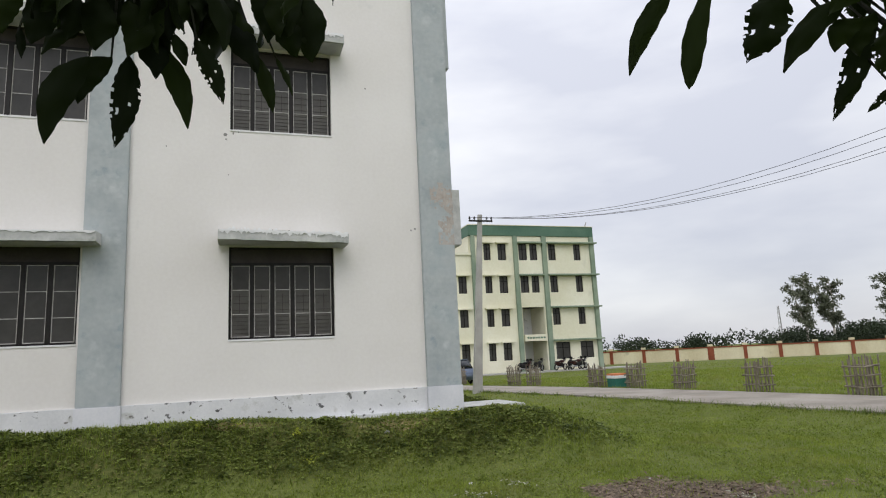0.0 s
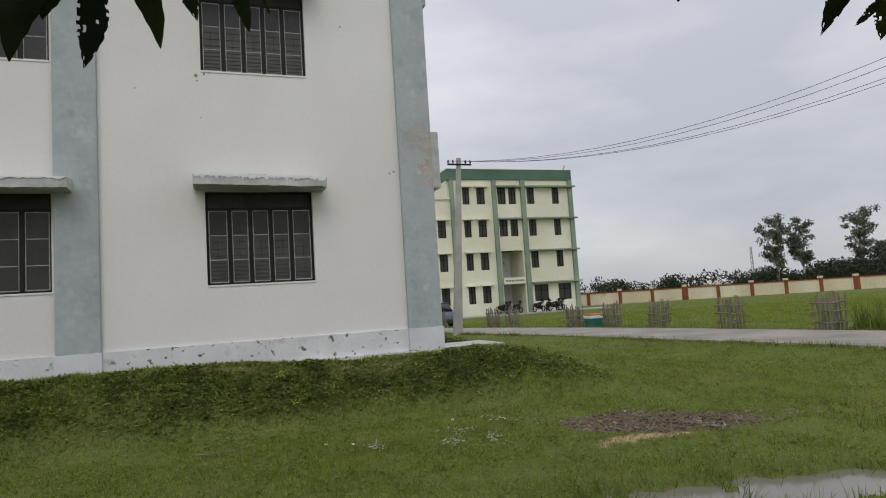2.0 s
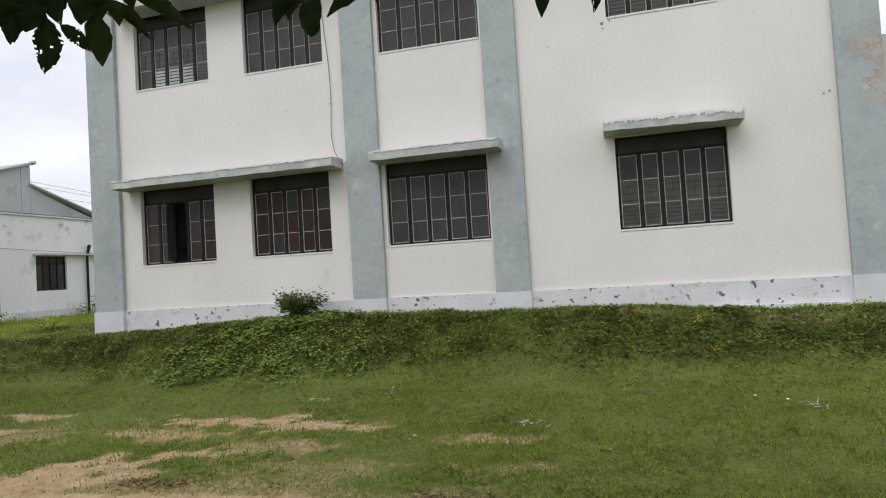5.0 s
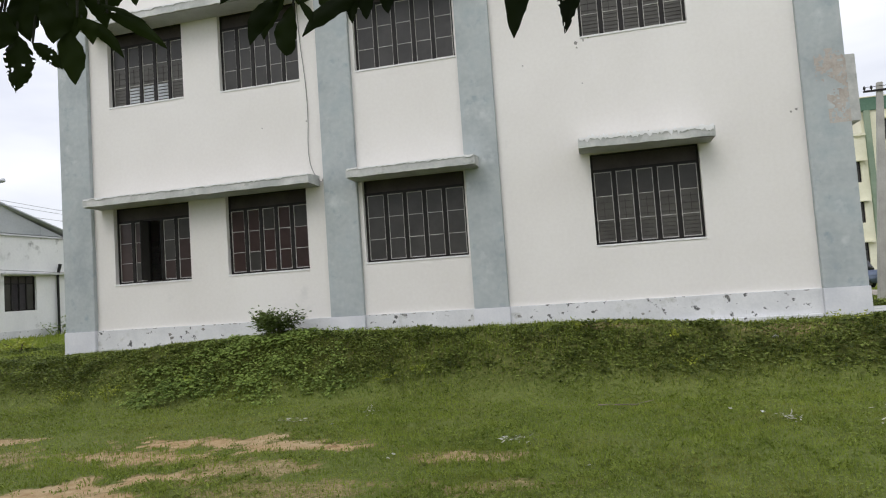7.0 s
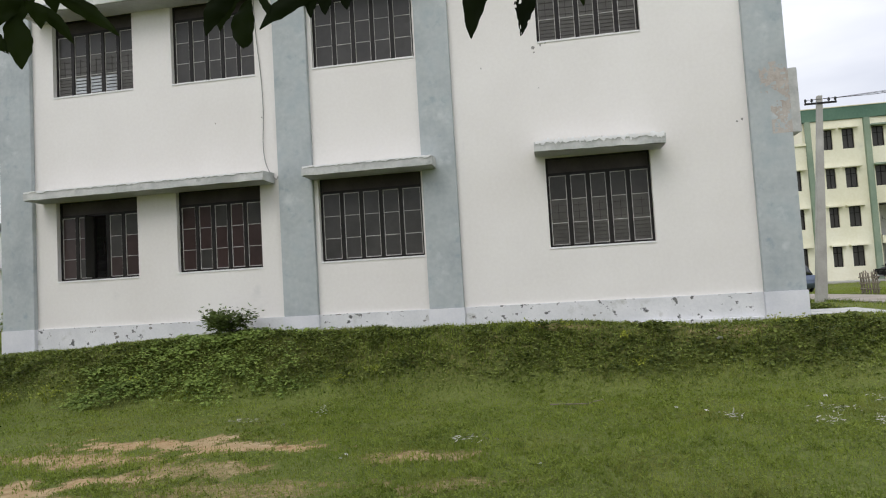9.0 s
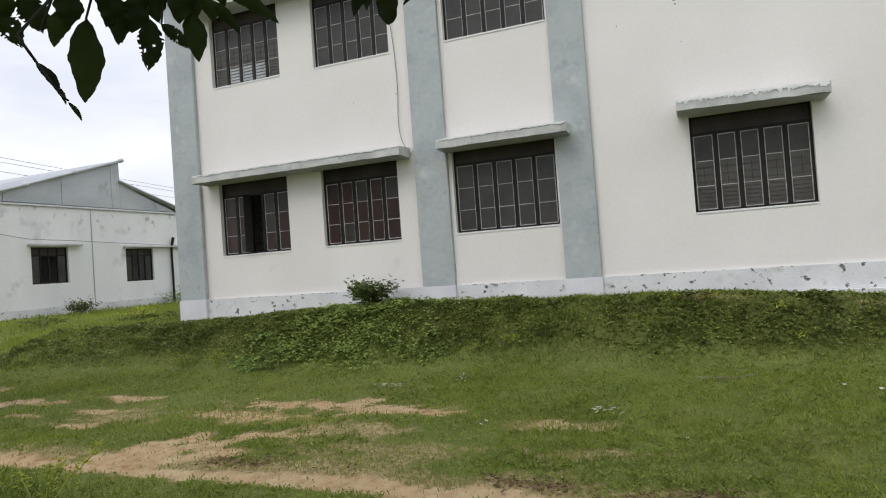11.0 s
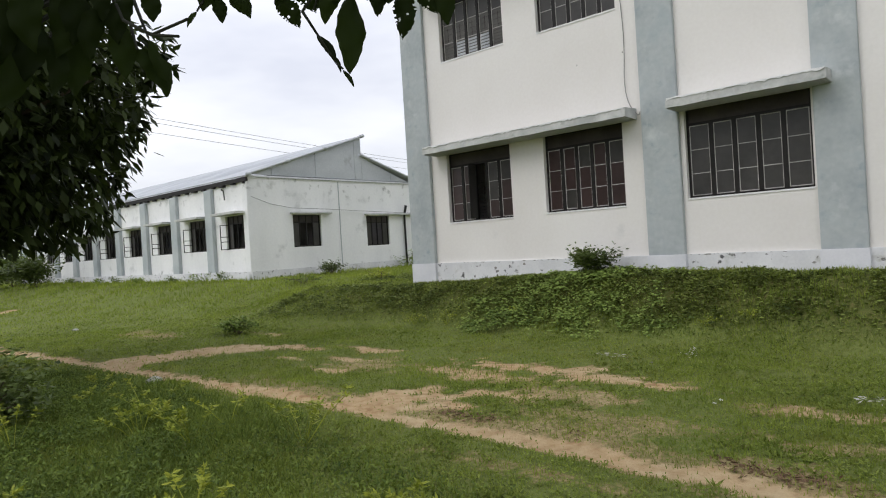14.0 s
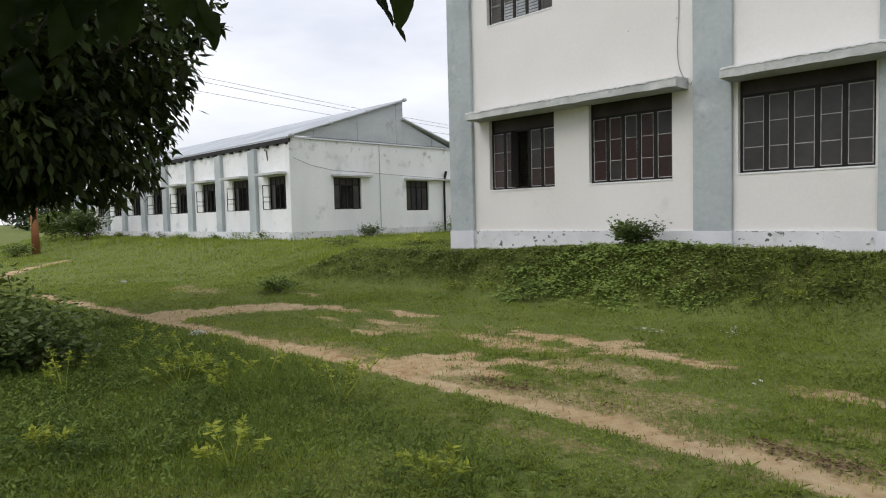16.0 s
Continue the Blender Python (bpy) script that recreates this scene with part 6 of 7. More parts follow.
WEST = [(-0.836, -9.750, 1.750, 0.003, 0.112, 0.045, 0), (-0.841, -9.788, 1.814, 0.024, 0.052, 0.027, 1), (-0.790, -9.735, 1.824, -0.003, 0.051, 0.021, 0), (-0.882, -9.808, 1.817, -0.031, 0.045, 0.033, 3), (-0.863, -9.795, 1.837, -0.021, 0.043, 0.040, 3), (-0.845, -9.781, 1.853, -0.021, -0.017, 0.007, 0), (-0.949, -9.846, 1.841, -0.028, 0.026, 0.025, 2), (-0.971, -9.878, 1.833, -0.007, 0.038, 0.021, 0), (-0.998, -9.920, 1.823, 0.015, 0.023, 0.008, 1), (-0.772, -9.725, 1.842, 0.006, 0.048, 0.036, 0), (-0.795, -9.753, 1.847, -0.002, 0.047, 0.039, 2), (-0.824, -9.783, 1.842, 0.003, 0.049, 0.036, 0), (-0.889, -9.835, 1.846, -0.007, 0.044, 0.036, 2), (-0.981, -9.906, 1.848, 0.011, 0.044, 0.028, 0)]
spray(WEST, (0.594, 0.804), (-0.75, -9.6, 2.4), 8, ((-0.95, -0.72), (-9.9, -9.7), (1.86, 1.95)), 6)
CURLED = [(-0.657, -9.931, 1.688, -0.019, 0.030, 0.010, 2), (-0.651, -9.913, 1.663, -0.011, 0.019, 0.005, 2), (-0.656, -9.926, 1.678, -0.008, 0.020, 0.005, 2)]
for x_, y_, z_, drift, drop, wide, variant in CURLED:
    hang((x_, y_, z_), drift, drop, wide, (0.637, 0.771, 0), variant)
near_rod("twig", [(-0.75, -9.75, 1.98), (-0.665, -9.966, 1.738), (-0.662, -9.952, 1.718), (-0.657, -9.931, 1.688), (-0.654, -9.924, 1.682)], 0.0018, 0.0010)
CORNER = [(-0.947, -9.977, 1.707, -0.036, 0.056, 0.037, 2), (-0.941, -9.973, 1.722, -0.028, 0.056, 0.018, 4), (-0.971, -10.046, 1.797, -0.006, 0.050, 0.023, 0), (-0.947, -9.994, 1.802, -0.004, 0.039, 0.025, 0), (-0.972, -10.027, 1.772, 0.016, 0.061, 0.031, 1), (-0.982, -10.018, 1.731, -0.007, 0.074, 0.033, 0), (-0.991, -10.053, 1.748, 0.017, 0.076, 0.031, 1), (-1.038, -10.065, 1.712, 0.010, 0.085, 0.034, 0), (-1.005, -10.094, 1.752, 0.005, 0.077, 0.038, 2), (-1.023, -10.124, 1.721, 0.011, 0.085, 0.041, 0), (-1.038, -10.148, 1.685, 0.012, 0.087, 0.038, 2), (-1.053, -10.167, 1.632, -0.006, 0.057, 0.041, 4), (-1.038, -10.163, 1.703, -0.025, 0.010, 0.020, 4), (-1.051, -10.199, 1.680, 0.012, 0.090, 0.041, 0)]
spray(CORNER, (0.334, 0.943), (-1.2, -9.95, 1.95))
CORNER_ABOVE = [(-1.019, -10.187, 1.716, 0.009, 0.086, 0.042, 2), (-1.025, -10.149, 1.739, -0.000, 0.087, 0.041, 0), (-0.991, -10.120, 1.750, 0.004, 0.081, 0.038, 1), (-0.992, -10.072, 1.768, 0.003, 0.077, 0.037, 0), (-1.063, -10.211, 1.632, 0.011, 0.086, 0.038, 1), (-1.055, -10.227, 1.684, 0.011, 0.094, 0.043, 0), (-1.019, -10.209, 1.732, -0.001, 0.082, 0.040, 0), (-1.029, -10.096, 1.705, 0.005, 0.075, 0.027, 2)]
spray(CORNER_ABOVE, (0.248, 0.969), (-1.2, -9.95, 1.95), 18, ((-1.14, -1.0), (-10.30, -10.05), (1.76, 1.95)), 9)
near_rod("twig", [(-1.2, -9.95, 1.95), (-0.875, -10.062, 1.766), (-0.824, -10.054, 1.737), (-0.768, -10.04, 1.742)], 0.0022, 0.0016)
near_rod("twig", [(-0.824, -10.054, 1.737), (-0.778, -10.046, 1.725)], 0.0016, 0.0016)

# the crown overhead, kept unseen and spread wide to shade the near verge
n = 8000
ang, rad = RNG.uniform(0, 6.283, n), 4.6 * np.sqrt(RNG.random(n))
px, py = -1.0 + rad * np.cos(ang), -11.9 + rad * np.sin(ang)
dd = np.hypot(px, py + 10.4)
pz = np.maximum(2.75 + 2.2 * RNG.random(n), 2.0 + 0.95 * dd)
base = np.stack([px, py, pz], 1) - np.array(NT)
way = unit(np.stack([RNG.normal(0, 0.8, n), RNG.normal(0, 0.8, n), RNG.uniform(-1.2, 0.2, n)], 1))
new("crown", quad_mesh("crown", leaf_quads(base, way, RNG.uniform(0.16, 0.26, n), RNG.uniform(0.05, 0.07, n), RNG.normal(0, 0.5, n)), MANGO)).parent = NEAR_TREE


def crown_tree(x, y, trunk_h, trunk_r, centre, radii, clusters, per, size, leaf_mat, bark, name, label, seed, droop=0.6, hollow=0.55, lean=0.0, group="", narrow=0.26):
    """A tree with a tapered trunk, limbs, and a ragged crown of leaf clusters at the limbs' ends."""
    rng = np.random.default_rng(seed)
    z = gz(x, y)
    t = thing(name, label, "tree", group, at=(x, y, z))
    bm = bmesh.new()
    top = Vector((lean, 0, trunk_h))
    rod(bm, (0, 0, -0.2), (lean * 0.3, 0, trunk_h * 0.5), trunk_r * 1.15, trunk_r * 0.9, 10)
    rod(bm, (lean * 0.3, 0, trunk_h * 0.5), top, trunk_r * 0.9, trunk_r * 0.7, 10)
    part("trunk", bm, bark, t, smooth=True)
    c = Vector(centre)
    u = unit(rng.normal(0, 1, (clusters, 3)))
    bump = 1 + 0.28 * np.sin(u[:, 0] * 5 + seed) * np.sin(u[:, 1] * 6 + 1) + 0.15 * np.sin(u[:, 2] * 9)
    rr = (hollow + (1 - hollow) * rng.random(clusters) ** 0.6) * bump
    pts = np.array(tuple(c)) + u * rr[:, None] * np.array(radii)
    if droop > 0.8:
        pts[:, 2] = np.where(pts[:, 2] < 1.85, 1.85 + 0.9 * (1.85 - pts[:, 2]), pts[:, 2])
        pts[:, :2] = np.array(tuple(c))[:2] + (pts[:, :2] - np.array(tuple(c))[:2]) * (0.60 + 0.40 * sm(1.7, 3.3, pts[:, 2]))[:, None]
    pts[:, 2] = np.maximum(pts[:, 2], 0.5)
    bm = bmesh.new()
    for i in range(9):
        e = Vector(pts[i * (clusters // 10)])
        mid = top.lerp(e, 0.5) + Vector((0, 0, 0.08 * (e - top).length))
        rod(bm, top, mid, trunk_r * 0.55, trunk_r * 0.3, 7)
        rod(bm, mid, e, trunk_r * 0.3, trunk_r * 0.08, 7)
    part("limbs", bm, bark, t, smooth=True)
    n = clusters * per
    base = np.repeat(pts, per, 0) + rng.normal(0, size * 0.55, (n, 3))
    out = unit(base - np.array(tuple(c)))
    way = unit(0.7 * out + rng.normal(0, 0.75, (n, 3)) + np.array([0, 0, -droop]))
    ln = rng.uniform(0.7, 1.25, n) * size
    me = quad_mesh("crown", leaf_quads(base, way, ln, ln * rng.uniform(0.8, 1.2, n) * narrow, rng.normal(0, 0.6, n)), leaf_mat)
    new("crown", me).parent = t
    return t


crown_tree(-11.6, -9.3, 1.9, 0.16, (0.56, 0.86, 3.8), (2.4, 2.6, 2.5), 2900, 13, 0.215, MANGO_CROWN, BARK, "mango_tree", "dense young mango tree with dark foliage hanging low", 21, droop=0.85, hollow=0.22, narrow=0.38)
crown_tree(-35.4, -2.65, 4.8, 0.16, (0, 0, 6.6), (2.4, 2.4, 2.2), 220, 9, 0.3, MANGO_CROWN, BARK_RED, "tree", "tree with a straight red-brown trunk at the lawn's far edge", 22)


def eucalyptus(x, y, h, w, seed):
    """A tall slim tree: a pale forked trunk, rising limbs, and small separate tufts of leaves with sky between them."""
    rng = np.random.default_rng(seed)
    t = thing("tree", "tall slim eucalyptus with pale forked trunk and open crown", "tree", "tall far trees", at=(x, y, gz(x, y)))
    bm = bmesh.new()
    fork = Vector((rng.uniform(-0.2, 0.2), 0, h * 0.30))
    rod(bm, (0, 0, -0.3), fork, 0.22, 0.17, 8)
    ends = []
    for k in range(2):
        tip = Vector((w * (0.30, -0.34)[k], w * rng.uniform(-0.3, 0.3), h * (0.97, 0.88)[k]))
        midp = fork.lerp(tip, 0.5) + Vector((w * (0.12, -0.1)[k], 0, 0))
        rod(bm, fork, midp, 0.13, 0.09, 7)
        rod(bm, midp, tip, 0.09, 0.03, 7)
        for q in range(30):
            f = rng.uniform(0.02, 1.0)
            root = fork.lerp(midp, f * 2) if f < 0.5 else midp.lerp(tip, f * 2 - 1)
            a = rng.uniform(0, 6.283)
            out = w * rng.uniform(0.05, 0.42) * (0.75 + 0.3 * f)
            e = root + Vector((out * math.cos(a), out * math.sin(a), h * rng.uniform(0.01, 0.09)))
            rod(bm, root, e, 0.04, 0.015, 5)
            ends.append((tuple(e), rng.uniform(0.28, 0.55)))
    part("trunk", bm, BARK_PALE, t, smooth=True)
    c = np.repeat(np.array([e for e, _ in ends]), 85, 0)
    r = np.repeat(np.array([q for _, q in ends]), 85)[:, None] * (w / 3.0)
    n = len(c)
    base = c + unit(rng.normal(0, 1, (n, 3))) * (rng.random((n, 1)) ** 0.5) * r * np.array([1.2, 1.2, 0.9])
    way = unit(rng.normal(0, 0.7, (n, 3)) + np.array([0, 0, -0.5]))
    ln = rng.uniform(0.22, 0.45, n)
    new("crown", quad_mesh("crown", leaf_quads(base, way, ln, ln * 0.5, rng.normal(0, 0.8, n)), HAZELEAF)).parent = t


for i, (x0, y0, hh, w) in enumerate(((80.2, 62.5, 11.4, 3.9), (85.4, 62.5, 11.0, 3.7), (95.6, 60.5, 12.3, 4.6), (107.0, 58.0, 13.4, 5.2), (111.5, 54.0, 12.0, 4.6), (101.0, 60.5, 6.8, 2.6))):
    eucalyptus(x0, y0, hh, w, 40 + i)


def wood(name, centres, label, seed, size=0.8, per=260):
    """A belt of far trees, joined: loose leaves round many crown centres."""
    rng = np.random.default_rng(seed)
    c = np.array(centres)
    k = np.repeat(np.arange(len(c)), per)
    n = len(k)
    u = unit(rng.normal(0, 1, (n, 3))) * (0.35 + 0.75 * rng.random(n) ** 0.5)[:, None]
    base = c[k, :3] + u * c[k, 3:4] * np.array([1.15, 1.15, 0.85])
    base[:, 2] = np.maximum(base[:, 2], height(base[:, 0], base[:, 1]))
    way = unit(rng.normal(0, 1, (n, 3)))
    me = quad_mesh(name, leaf_quads(base, way, rng.uniform(0.6, 1.5, n) * size, rng.uniform(0.5, 1.0, n) * size * 0.7, rng.normal(0, 1, n)), WOODLEAF)
    return tagged(new(name, me), label, "trees", kind="stuff")


rng_w = np.random.default_rng(5)
belt = []
for i in range(150):
    a = math.radians(36 + 32 * i / 150)
    dist = rng_w.uniform(104, 128)
    near_ = 0.24 + 0.76 * float(sm(44, 47, math.degrees(a)))
    r = rng_w.uniform(1.2, 2.3) * near_
    x0, y0 = dist * math.sin(a), -10.4 + dist * math.cos(a)
    belt.append((x0, y0, gz(x0, y0) + r * (0.1 + 1.3 * float(vnoise(i * 0.23, 3.0, 9))), r))
wood("far_wood", belt, "dark belt of bushes and trees behind the boundary wall", 71, 0.40, 400)
belt = []
for i in range(110):
    a = math.radians(rng_w.uniform(24, 70))
    dist = rng_w.uniform(260, 330)
    r = rng_w.uniform(2.2, 4.2)
    x0, y0 = dist * math.sin(a), -10.4 + dist * math.cos(a)
    belt.append((x0, y0, gz(x0, y0) + r * rng_w.uniform(0.6, 1.2), r))
wood("far_wood", belt, "hazy line of trees on the horizon", 72, 1.3, 110)
belt = []
for i in range(90):
    a = math.radians(-rng_w.uniform(70, 100))
    dist = rng_w.uniform(95, 150)
    r = rng_w.uniform(1.8, 3.4)
    x0, y0 = dist * math.sin(a), -10.4 + dist * math.cos(a)
    belt.append((x0, y0, gz(x0, y0) + r * rng_w.uniform(0.6, 1.5), r))
wood("far_wood", belt, "dark line of trees beyond the lawn", 73, 0.7, 140)

# ---- pole, wires, wall and small things beyond the road ----
PX, PY = 9.63, 14.7
pole = thing("utility_pole", "tapered grey concrete power pole with a cross-arm", "pole", at=(PX, PY, gz(PX, PY)))
bm = bmesh.new()
for i in range(1):
    v0 = [bm.verts.new((x, y, -0.3)) for x, y in ((-0.19, -0.12), (0.19, -0.12), (0.19, 0.12), (-0.19, 0.12))]
    v1 = [bm.verts.new((x + 0.58, y, 7.55)) for x, y in ((-0.09, -0.07), (0.09, -0.07), (0.09, 0.07), (-0.09, 0.07))]
    for k in range(4):
        bm.faces.new((v0[k], v0[(k + 1) % 4], v1[(k + 1) % 4], v1[k]))
    bm.faces.new(v1)
bmesh.ops.bevel(bm, geom=list(bm.edges), offset=0.015, segments=1, affect="EDGES")
part("shaft", bm, CONCRETE, pole)
part("cross_arm", box(0.02, 1.12, -0.11, -0.05, 7.22, 7.29, 0.006), STEEL_DARK, pole, "dark steel cross-arm")
for x0 in (0.06, 0.28, 0.86, 1.08):
    bm = bmesh.new()
    rod(bm, (x0, -0.08, 7.29), (x0, -0.08, 7.36), 0.02, 0.02)
    rod(bm, (x0, -0.08, 7.34), (x0, -0.08, 7.44), 0.05, 0.03)
    part("insulator", bm, BLACK, pole)


def wire(a, b, sag, name, label, r=0.008):
    a, b = Vector(a), Vector(b)
    bm = tube([a.lerp(b, i / 16) - Vector((0, 0, sag * 4 * (i / 16) * (1 - i / 16))) for i in range(17)], r, 5)
    return tagged(part(name, bm, BLACK, smooth=True), label, "wire", "power lines")


copy_thing(pole, Matrix.Translation((21.2, -3.6, gz(21.2, -3.6))) @ Matrix.Diagonal((1, 1, 1.2, 1)))
ZP = gz(PX, PY) + 7.4
for dx, ze, sag in ((0.06, 9.35, 1.6), (0.28, 9.08, 1.57), (0.86, 8.86, 1.55), (1.08, 8.70, 1.5)):
    wire((PX + dx, PY - 0.08, ZP), (21.2 + dx, -3.6, ze), sag, "power_line", "thin dark overhead power line sagging from the pole")
for dx, z0 in ((0.0, 8.35), (0.5, 8.0), (0.0, 7.65)):
    wire((-27.2 + dx, -9.0, z0 + 0.2), (-36.0 + dx, 34.0, z0), 0.25, "power_line", "thin overhead power line passing above the shed roof", 0.010)

# boundary wall with red posts
bw = thing("boundary_wall", "long cream boundary wall with red-brown posts and coping", "wall")
BW0, BW1 = Vector((26.6, 65.6, 0)), Vector((98.0, 25.0, 0))
bd = (BW1 - BW0).normalized()
bn = Vector((-bd.y, bd.x, 0))
NB = 22
step = (BW1 - BW0).length / NB


def along(bm, s0, s1, d0, d1, z0, z1, zb):
    v = []
    for z in (z0, z1):
        for s, d in ((s0, d0), (s1, d0), (s1, d1), (s0, d1)):
            p = BW0 + bd * s + bn * d
            v.append(bm.verts.new((p.x, p.y, zb + z)))
    for f in ((3, 2, 1, 0), (4, 5, 6, 7), (0, 1, 5, 4), (1, 2, 6, 5), (2, 3, 7, 6), (3, 0, 4, 7)):
        bm.faces.new([v[i] for i in f])


for i in range(NB):
    p = BW0 + bd * (step * (i + 0.5))
    zb = gz(p.x, p.y)
    bm = bmesh.new()
    along(bm, step * i + 0.19, step * (i + 1) - 0.19, -0.1, 0.1, -0.5, 1.38, zb)
    part("wall_panel", bm, BOUND, bw)
    bm = bmesh.new()
    along(bm, step * i + 0.19, step * (i + 1) - 0.19, -0.16, 0.16, 1.38, 1.50, zb)
    part("coping", bm, RUST, bw, "red-brown coping")
    wide = 0.34 if i % 5 == 3 else 0.19
    bm = bmesh.new()
    along(bm, step * i - wide, step * i + wide, -0.2, 0.2, -0.5, 1.56, zb)
    pst = part("post", bm, RUST, bw, "red-brown post")
    bm = bmesh.new()
    along(bm, step * i - 0.24, step * i + 0.24, -0.24, 0.24, 1.56, 1.80, zb)
    part("cap", bm, BOUND, pst, "cream square cap")


def guard(x, y, w, h, seed):
    """A bamboo guard round a sapling: upright sticks tied by level ones."""
    rng = random.Random(seed)
    t = thing("tree_guard", "square bamboo tree guard of grey weathered sticks", "tree guard", "bamboo tree guards", at=(x, y, gz(x, y)))
    lean = rng.uniform(-0.05, 0.05)
    for side in range(4):
        for k in range(4):
            u = -w / 2 + w * k / 4
            px_, py_ = ((u, -w / 2), (w / 2, u), (-u, w / 2), (-w / 2, -u))[side]
            bm = bmesh.new()
            rod(bm, (px_, py_, -0.08), (px_ + lean + rng.uniform(-0.05, 0.05), py_ + rng.uniform(-0.05, 0.05), h * rng.uniform(0.88, 1.1)), 0.024, 0.019, 6)
            part("upright_stick", bm, BAMBOO, t)
    for z in (0.25, 0.52, 0.78):
        for side in range(4):
            a, b = (((-1, -1), (1, -1)), ((1, -1), (1, 1)), ((1, 1), (-1, 1)), ((-1, 1), (-1, -1)))[side]
            e = w / 2 * 1.18
            bm = bmesh.new()
            rod(bm, (a[0] * e + lean * z, a[1] * e, h * z + rng.uniform(-0.03, 0.03)), (b[0] * e + lean * z, b[1] * e, h * z + rng.uniform(-0.03, 0.03)), 0.022, 0.018, 6)
            part("level_stick", bm, BAMBOO, t)
    return t


for i, (x0, y0, w, h) in enumerate(((14.95, 1.7, 0.48, 0.96), (14.6, 4.7, 0.50, 0.93), (14.6, 8.0, 0.48, 0.90), (14.35, 10.4, 0.48, 0.92), (13.8, 12.2, 0.46, 0.90), (13.4, 17.1, 0.46, 0.95), (13.1, 18.6, 0.46, 0.95), (12.6, 25.0, 0.46, 1.0))):
    guard(x0, y0, w, h, 60 + i)

# low painted box planter in three colours
x0, y0 = 14.25, 11.45
pl = thing("planter", "low square planter painted in orange, white and green bands", "planter", at=(x0, y0, gz(x0, y0)))
ORANGE = paint("faded_orange_paint", (0.55, 0.17, 0.06), (0.68, 0.26, 0.12), 4, 0.85, 0.1, 20)
DGREEN = paint("dark_green_paint", (0.02, 0.12, 0.09), (0.04, 0.18, 0.14), 4, 0.8, 0.1, 20)
for nm, mt, z0, z1, s in (("green_band", DGREEN, -0.1, 0.36, 0.29), ("white_band", FLAKE, 0.36, 0.47, 0.305), ("orange_band", ORANGE, 0.47, 0.54, 0.29)):
    part(nm, box(-s, s, -s, s, z0, z1, 0.01), mt, pl)


def ring(bm, c, r, tube, axis_y=True, n=18, m=6):
    rows = []
    for i in range(n):
        a = 6.2832 * i / n
        rows.append([bm.verts.new((c[0] + (r + tube * math.cos(6.2832 * j / m)) * math.cos(a), c[1] + tube * math.sin(6.2832 * j / m), c[2] + (r + tube * math.cos(6.2832 * j / m)) * math.sin(a))) for j in range(m)])
    for i in range(n):
        for j in range(m):
            bm.faces.new((rows[i][j], rows[(i + 1) % n][j], rows[(i + 1) % n][(j + 1) % m], rows[i][(j + 1) % m]))


MBODY = paint("dark_red_bike_paint", (0.03, 0.008, 0.008), (0.06, 0.014, 0.012), 3, 0.35, 0.02, 20, spec=0.5)
MBLACK = paint("black_bike_paint", (0.008, 0.008, 0.009), (0.02, 0.02, 0.022), 3, 0.35, 0.02, 20, spec=0.5)
CHROME = paint("dull_chrome", (0.45, 0.45, 0.45), (0.6, 0.6, 0.6), 6, 0.3, 0.02, 30, metal=0.9)


def motorbike(x, y, turn, mat, label):
    t = thing("motorcycle", label, "motorcycle", "parked motorcycles", at=(x, y, FB + 0.10))
    t.rotation_euler = (radians(6), 0, turn)
    for wx in (-0.62, 0.66):
        bm = bmesh.new()
        ring(bm, (wx, 0, 0.30), 0.25, 0.06)
        wh = part("wheel", bm, BLACK, t, smooth=True)
        bm = bmesh.new()
        rod(bm, (wx, -0.04, 0.30), (wx, 0.04, 0.30), 0.07, n=10)
        for k in range(5):
            a = 1.2566 * k
            rod(bm, (wx, 0, 0.30), (wx + 0.22 * math.cos(a), 0, 0.30 + 0.22 * math.sin(a)), 0.012, n=4)
        part("rim", bm, CHROME, wh)
    bm = bmesh.new()
    bmesh.ops.create_icosphere(bm, subdivisions=3, radius=1, matrix=Matrix.Translation((0.16, 0, 0.80)) @ Matrix.Diagonal((0.30, 0.14, 0.14, 1)))
    part("tank", bm, mat, t, smooth=True)
    part("seat", box(-0.72, -0.06, -0.12, 0.12, 0.74, 0.83, 0.04), BLACK, t)
    part("engine", box(-0.26, 0.26, -0.16, 0.16, 0.24, 0.66, 0.05), BLACK, t)
    part("side_panel", box(-0.62, -0.20, -0.15, 0.15, 0.46, 0.76, 0.05), mat, t)
    part("windshield", box(0.44, 0.50, -0.14, 0.14, 0.98, 1.18, 0.02), BLACK, t)
    part("tail", box(-0.86, -0.40, -0.10, 0.10, 0.60, 0.74, 0.04), mat, t)
    bm = bmesh.new()
    for s in (-0.07, 0.07):
        rod(bm, (0.66, s, 0.30), (0.42, s, 0.96), 0.025, n=6)
    part("fork", bm, CHROME, t)
    bm = bmesh.new()
    rod(bm, (0.36, -0.36, 1.05), (0.42, 0, 0.98), 0.018, n=6)
    rod(bm, (0.42, 0, 0.98), (0.36, 0.36, 1.05), 0.018, n=6)
    part("handlebar", bm, BLACK, t)
    part("headlight", box(0.46, 0.60, -0.10, 0.10, 0.82, 0.99, 0.03), mat, t)
    bm = bmesh.new()
    rod(bm, (-0.1, -0.16, 0.30), (-0.75, -0.18, 0.36), 0.045, n=8)
    part("exhaust", bm, CHROME, t)
    return t


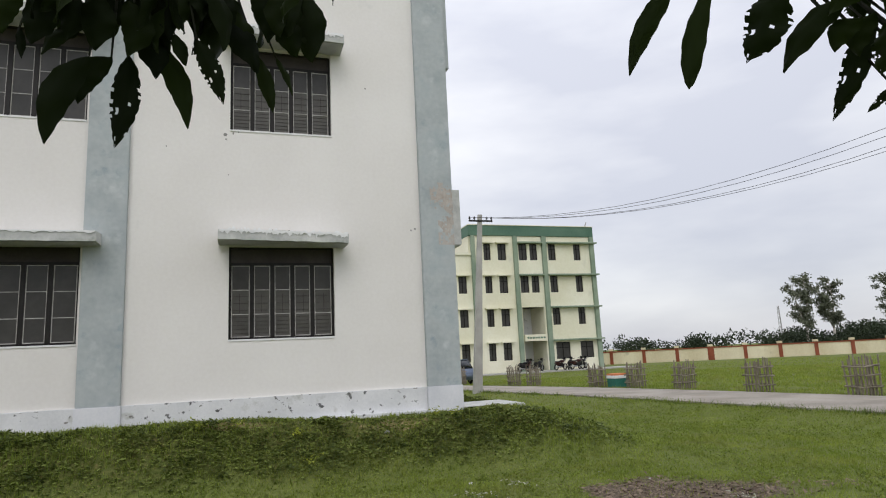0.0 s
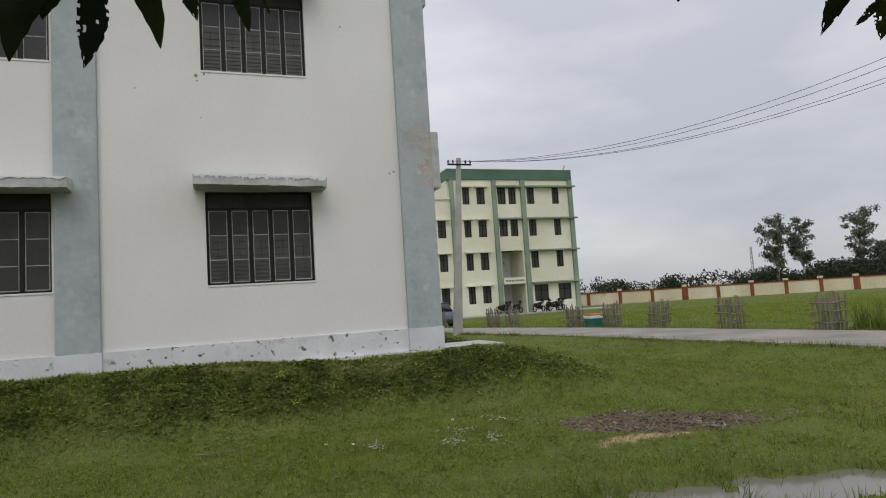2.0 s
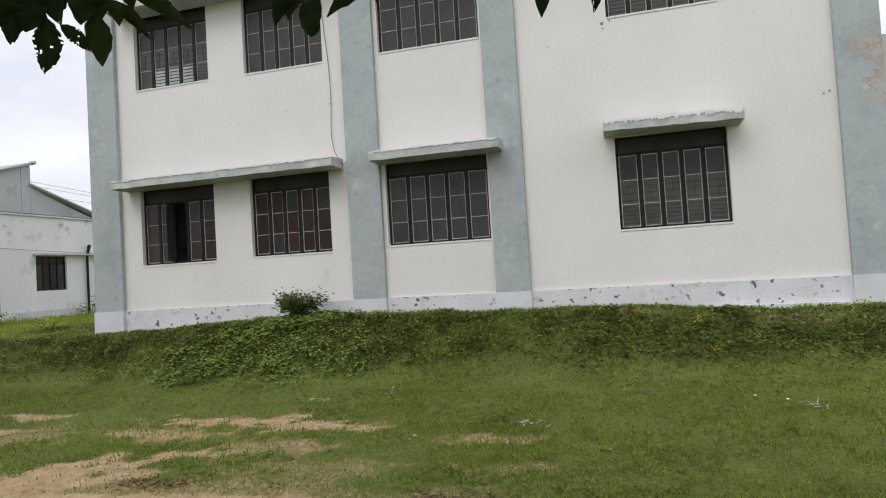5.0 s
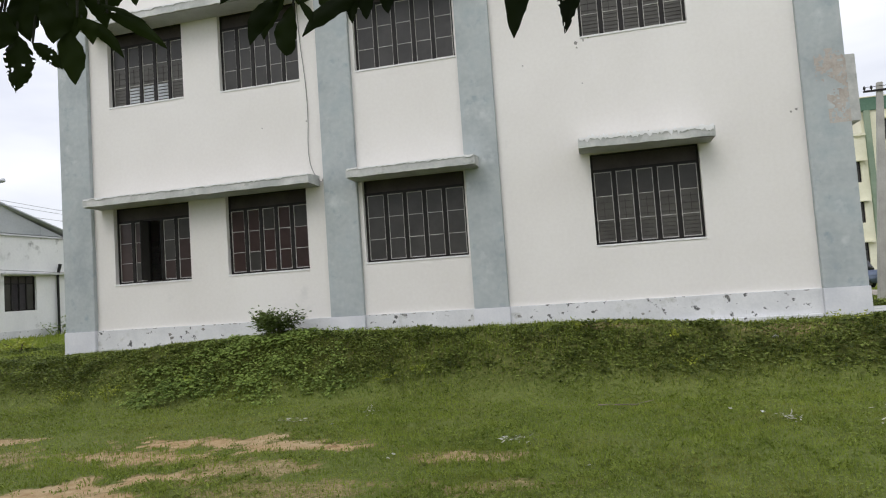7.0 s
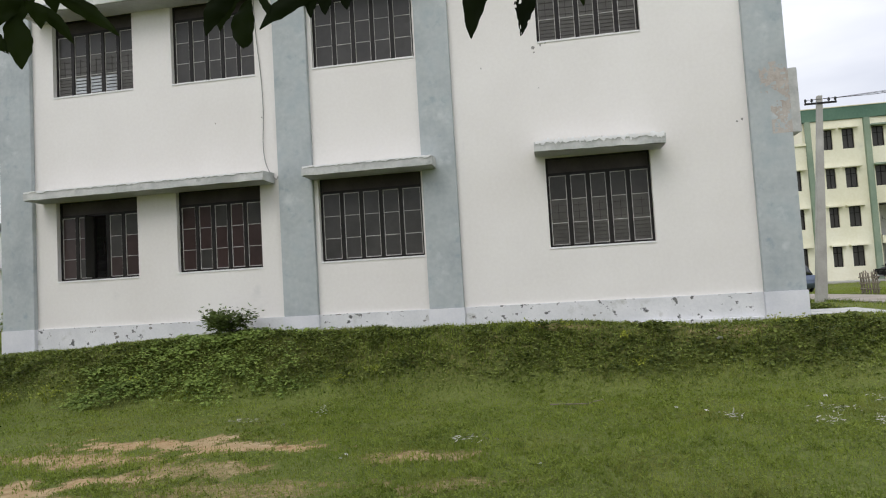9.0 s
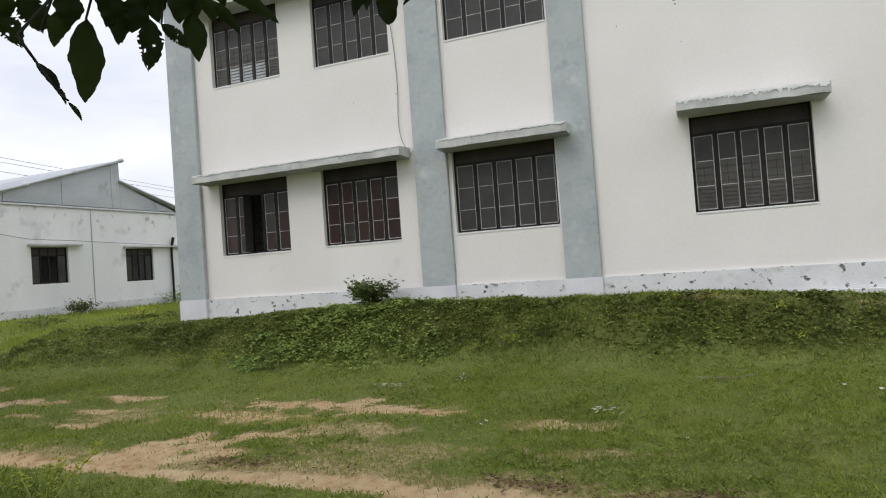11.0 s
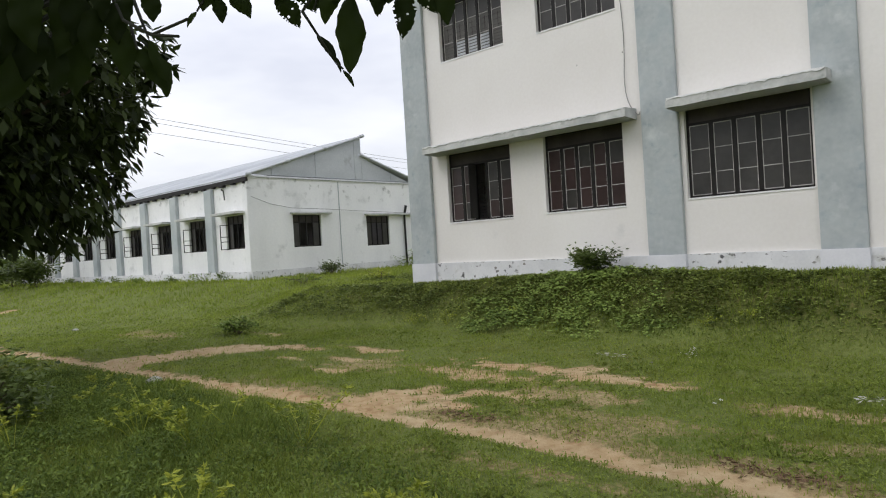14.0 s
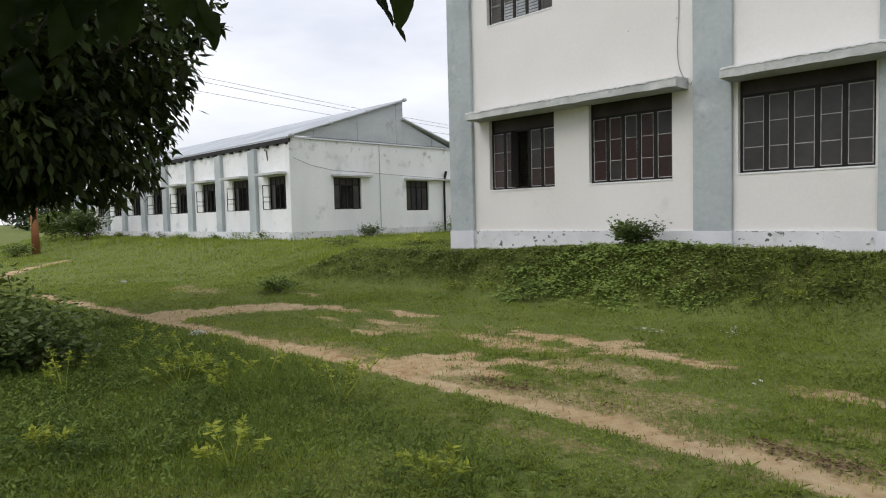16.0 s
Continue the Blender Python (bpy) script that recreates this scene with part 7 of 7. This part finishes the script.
for i, (x0, y0, a) in enumerate(((24.9, 42.7, 0.5), (25.6, 43.0, 1.0), (26.4, 42.8, 0.6), (28.6, 42.7, 0.4), (29.6, 42.8, 0.9), (30.1, 42.3, 0.2), (30.9, 42.7, 0.6))):
    motorbike(x0, y0, a, (MBLACK, MBODY)[i % 2], ("black" if i % 2 == 0 else "dark red") + " motorcycle parked before the block")

# parked car half hidden by the building
cx, cy = 11.2, 23.5
car = thing("car", "silver-blue hatchback parked beside the road", "car", at=(cx + 1.6, cy + 4, gz(cx + 1.6, cy + 4)))
car.rotation_euler = (0, 0, radians(100))
CARP = paint("silver_blue_car_paint", (0.10, 0.13, 0.20), (0.16, 0.20, 0.28), 2, 0.3, 0.01, 20, metal=0.4, spec=0.6)
CARG = glass("car_window_glass", (0.02, 0.025, 0.03), 0.05, 0.3)
bm = bmesh.new()
prof = [(-1.85, 0.25), (1.85, 0.25), (1.88, 0.62), (1.70, 0.78), (0.95, 0.90), (-1.75, 0.92), (-1.90, 0.6)]
rows = [[bm.verts.new((px_, s, pz_)) for px_, pz_ in prof] for s in (-0.8, 0.8)]
for k in range(len(prof)):
    bm.faces.new((rows[0][k], rows[0][(k + 1) % len(prof)], rows[1][(k + 1) % len(prof)], rows[1][k]))
bm.faces.new(rows[0][::-1])
bm.faces.new(rows[1])
bmesh.ops.bevel(bm, geom=list(bm.edges), offset=0.06, segments=3, affect="EDGES")
part("body", bm, CARP, car, smooth=True)
bm = bmesh.new()
prof = [(-1.60, 0.90), (1.0, 0.90), (0.30, 1.42), (-1.25, 1.44)]
rows = [[bm.verts.new((px_, s * (0.74 if pz_ < 1 else 0.62), pz_)) for px_, pz_ in prof] for s in (-1, 1)]
for k in range(4):
    bm.faces.new((rows[0][k], rows[0][(k + 1) % 4], rows[1][(k + 1) % 4], rows[1][k]))
bm.faces.new(rows[0][::-1])
bm.faces.new(rows[1])
bmesh.ops.bevel(bm, geom=list(bm.edges), offset=0.05, segments=2, affect="EDGES")
part("cabin_glass", bm, CARG, car, "dark car windows", smooth=True)
part("car_roof", box(-1.2, 0.28, -0.60, 0.60, 1.43, 1.49, 0.02), CARP, car)
for wx in (-1.15, 1.2):
    for s in (-0.74, 0.74):
        bm = bmesh.new()
        ring(bm, (wx, s, 0.29), 0.21, 0.085)
        tw = part("wheel", bm, BLACK, car, smooth=True)
        bm = bmesh.new()
        rod(bm, (wx, s - 0.05, 0.29), (wx, s + 0.05, 0.29), 0.17, n=14)
        part("rim", bm, CHROME, tw)
for s in (-0.55, 0.55):
    part("headlight", box(1.72, 1.86, s - 0.16, s + 0.16, 0.60, 0.72, 0.03), CHROME, car)
part("bumper", box(1.80, 1.94, -0.75, 0.75, 0.30, 0.46, 0.03), BLACK, car)

# lattice mast on the horizon
mast = thing("radio_mast", "thin far-off lattice radio mast", "mast", at=(114.2, 100.0, gz(114.2, 100)))
bm = bmesh.new()
for a in range(3):
    c_, s_ = math.cos(2.094 * a), math.sin(2.094 * a)
    rod(bm, (0.45 * c_, 0.45 * s_, -0.5), (0.2 * c_, 0.2 * s_, 9.5), 0.06, 0.05, 5)
    for k in range(9):
        z0, z1 = 1.05 * k, 1.05 * (k + 1)
        r0, r1 = 0.45 - 0.25 * z0 / 9.5, 0.45 - 0.25 * z1 / 9.5
        c2, s2 = math.cos(2.094 * (a + 1)), math.sin(2.094 * (a + 1))
        rod(bm, (r0 * c_, r0 * s_, z0), (r1 * c2, r1 * s2, z1), 0.03, n=4)
part("lattice", bm, IRON, mast)
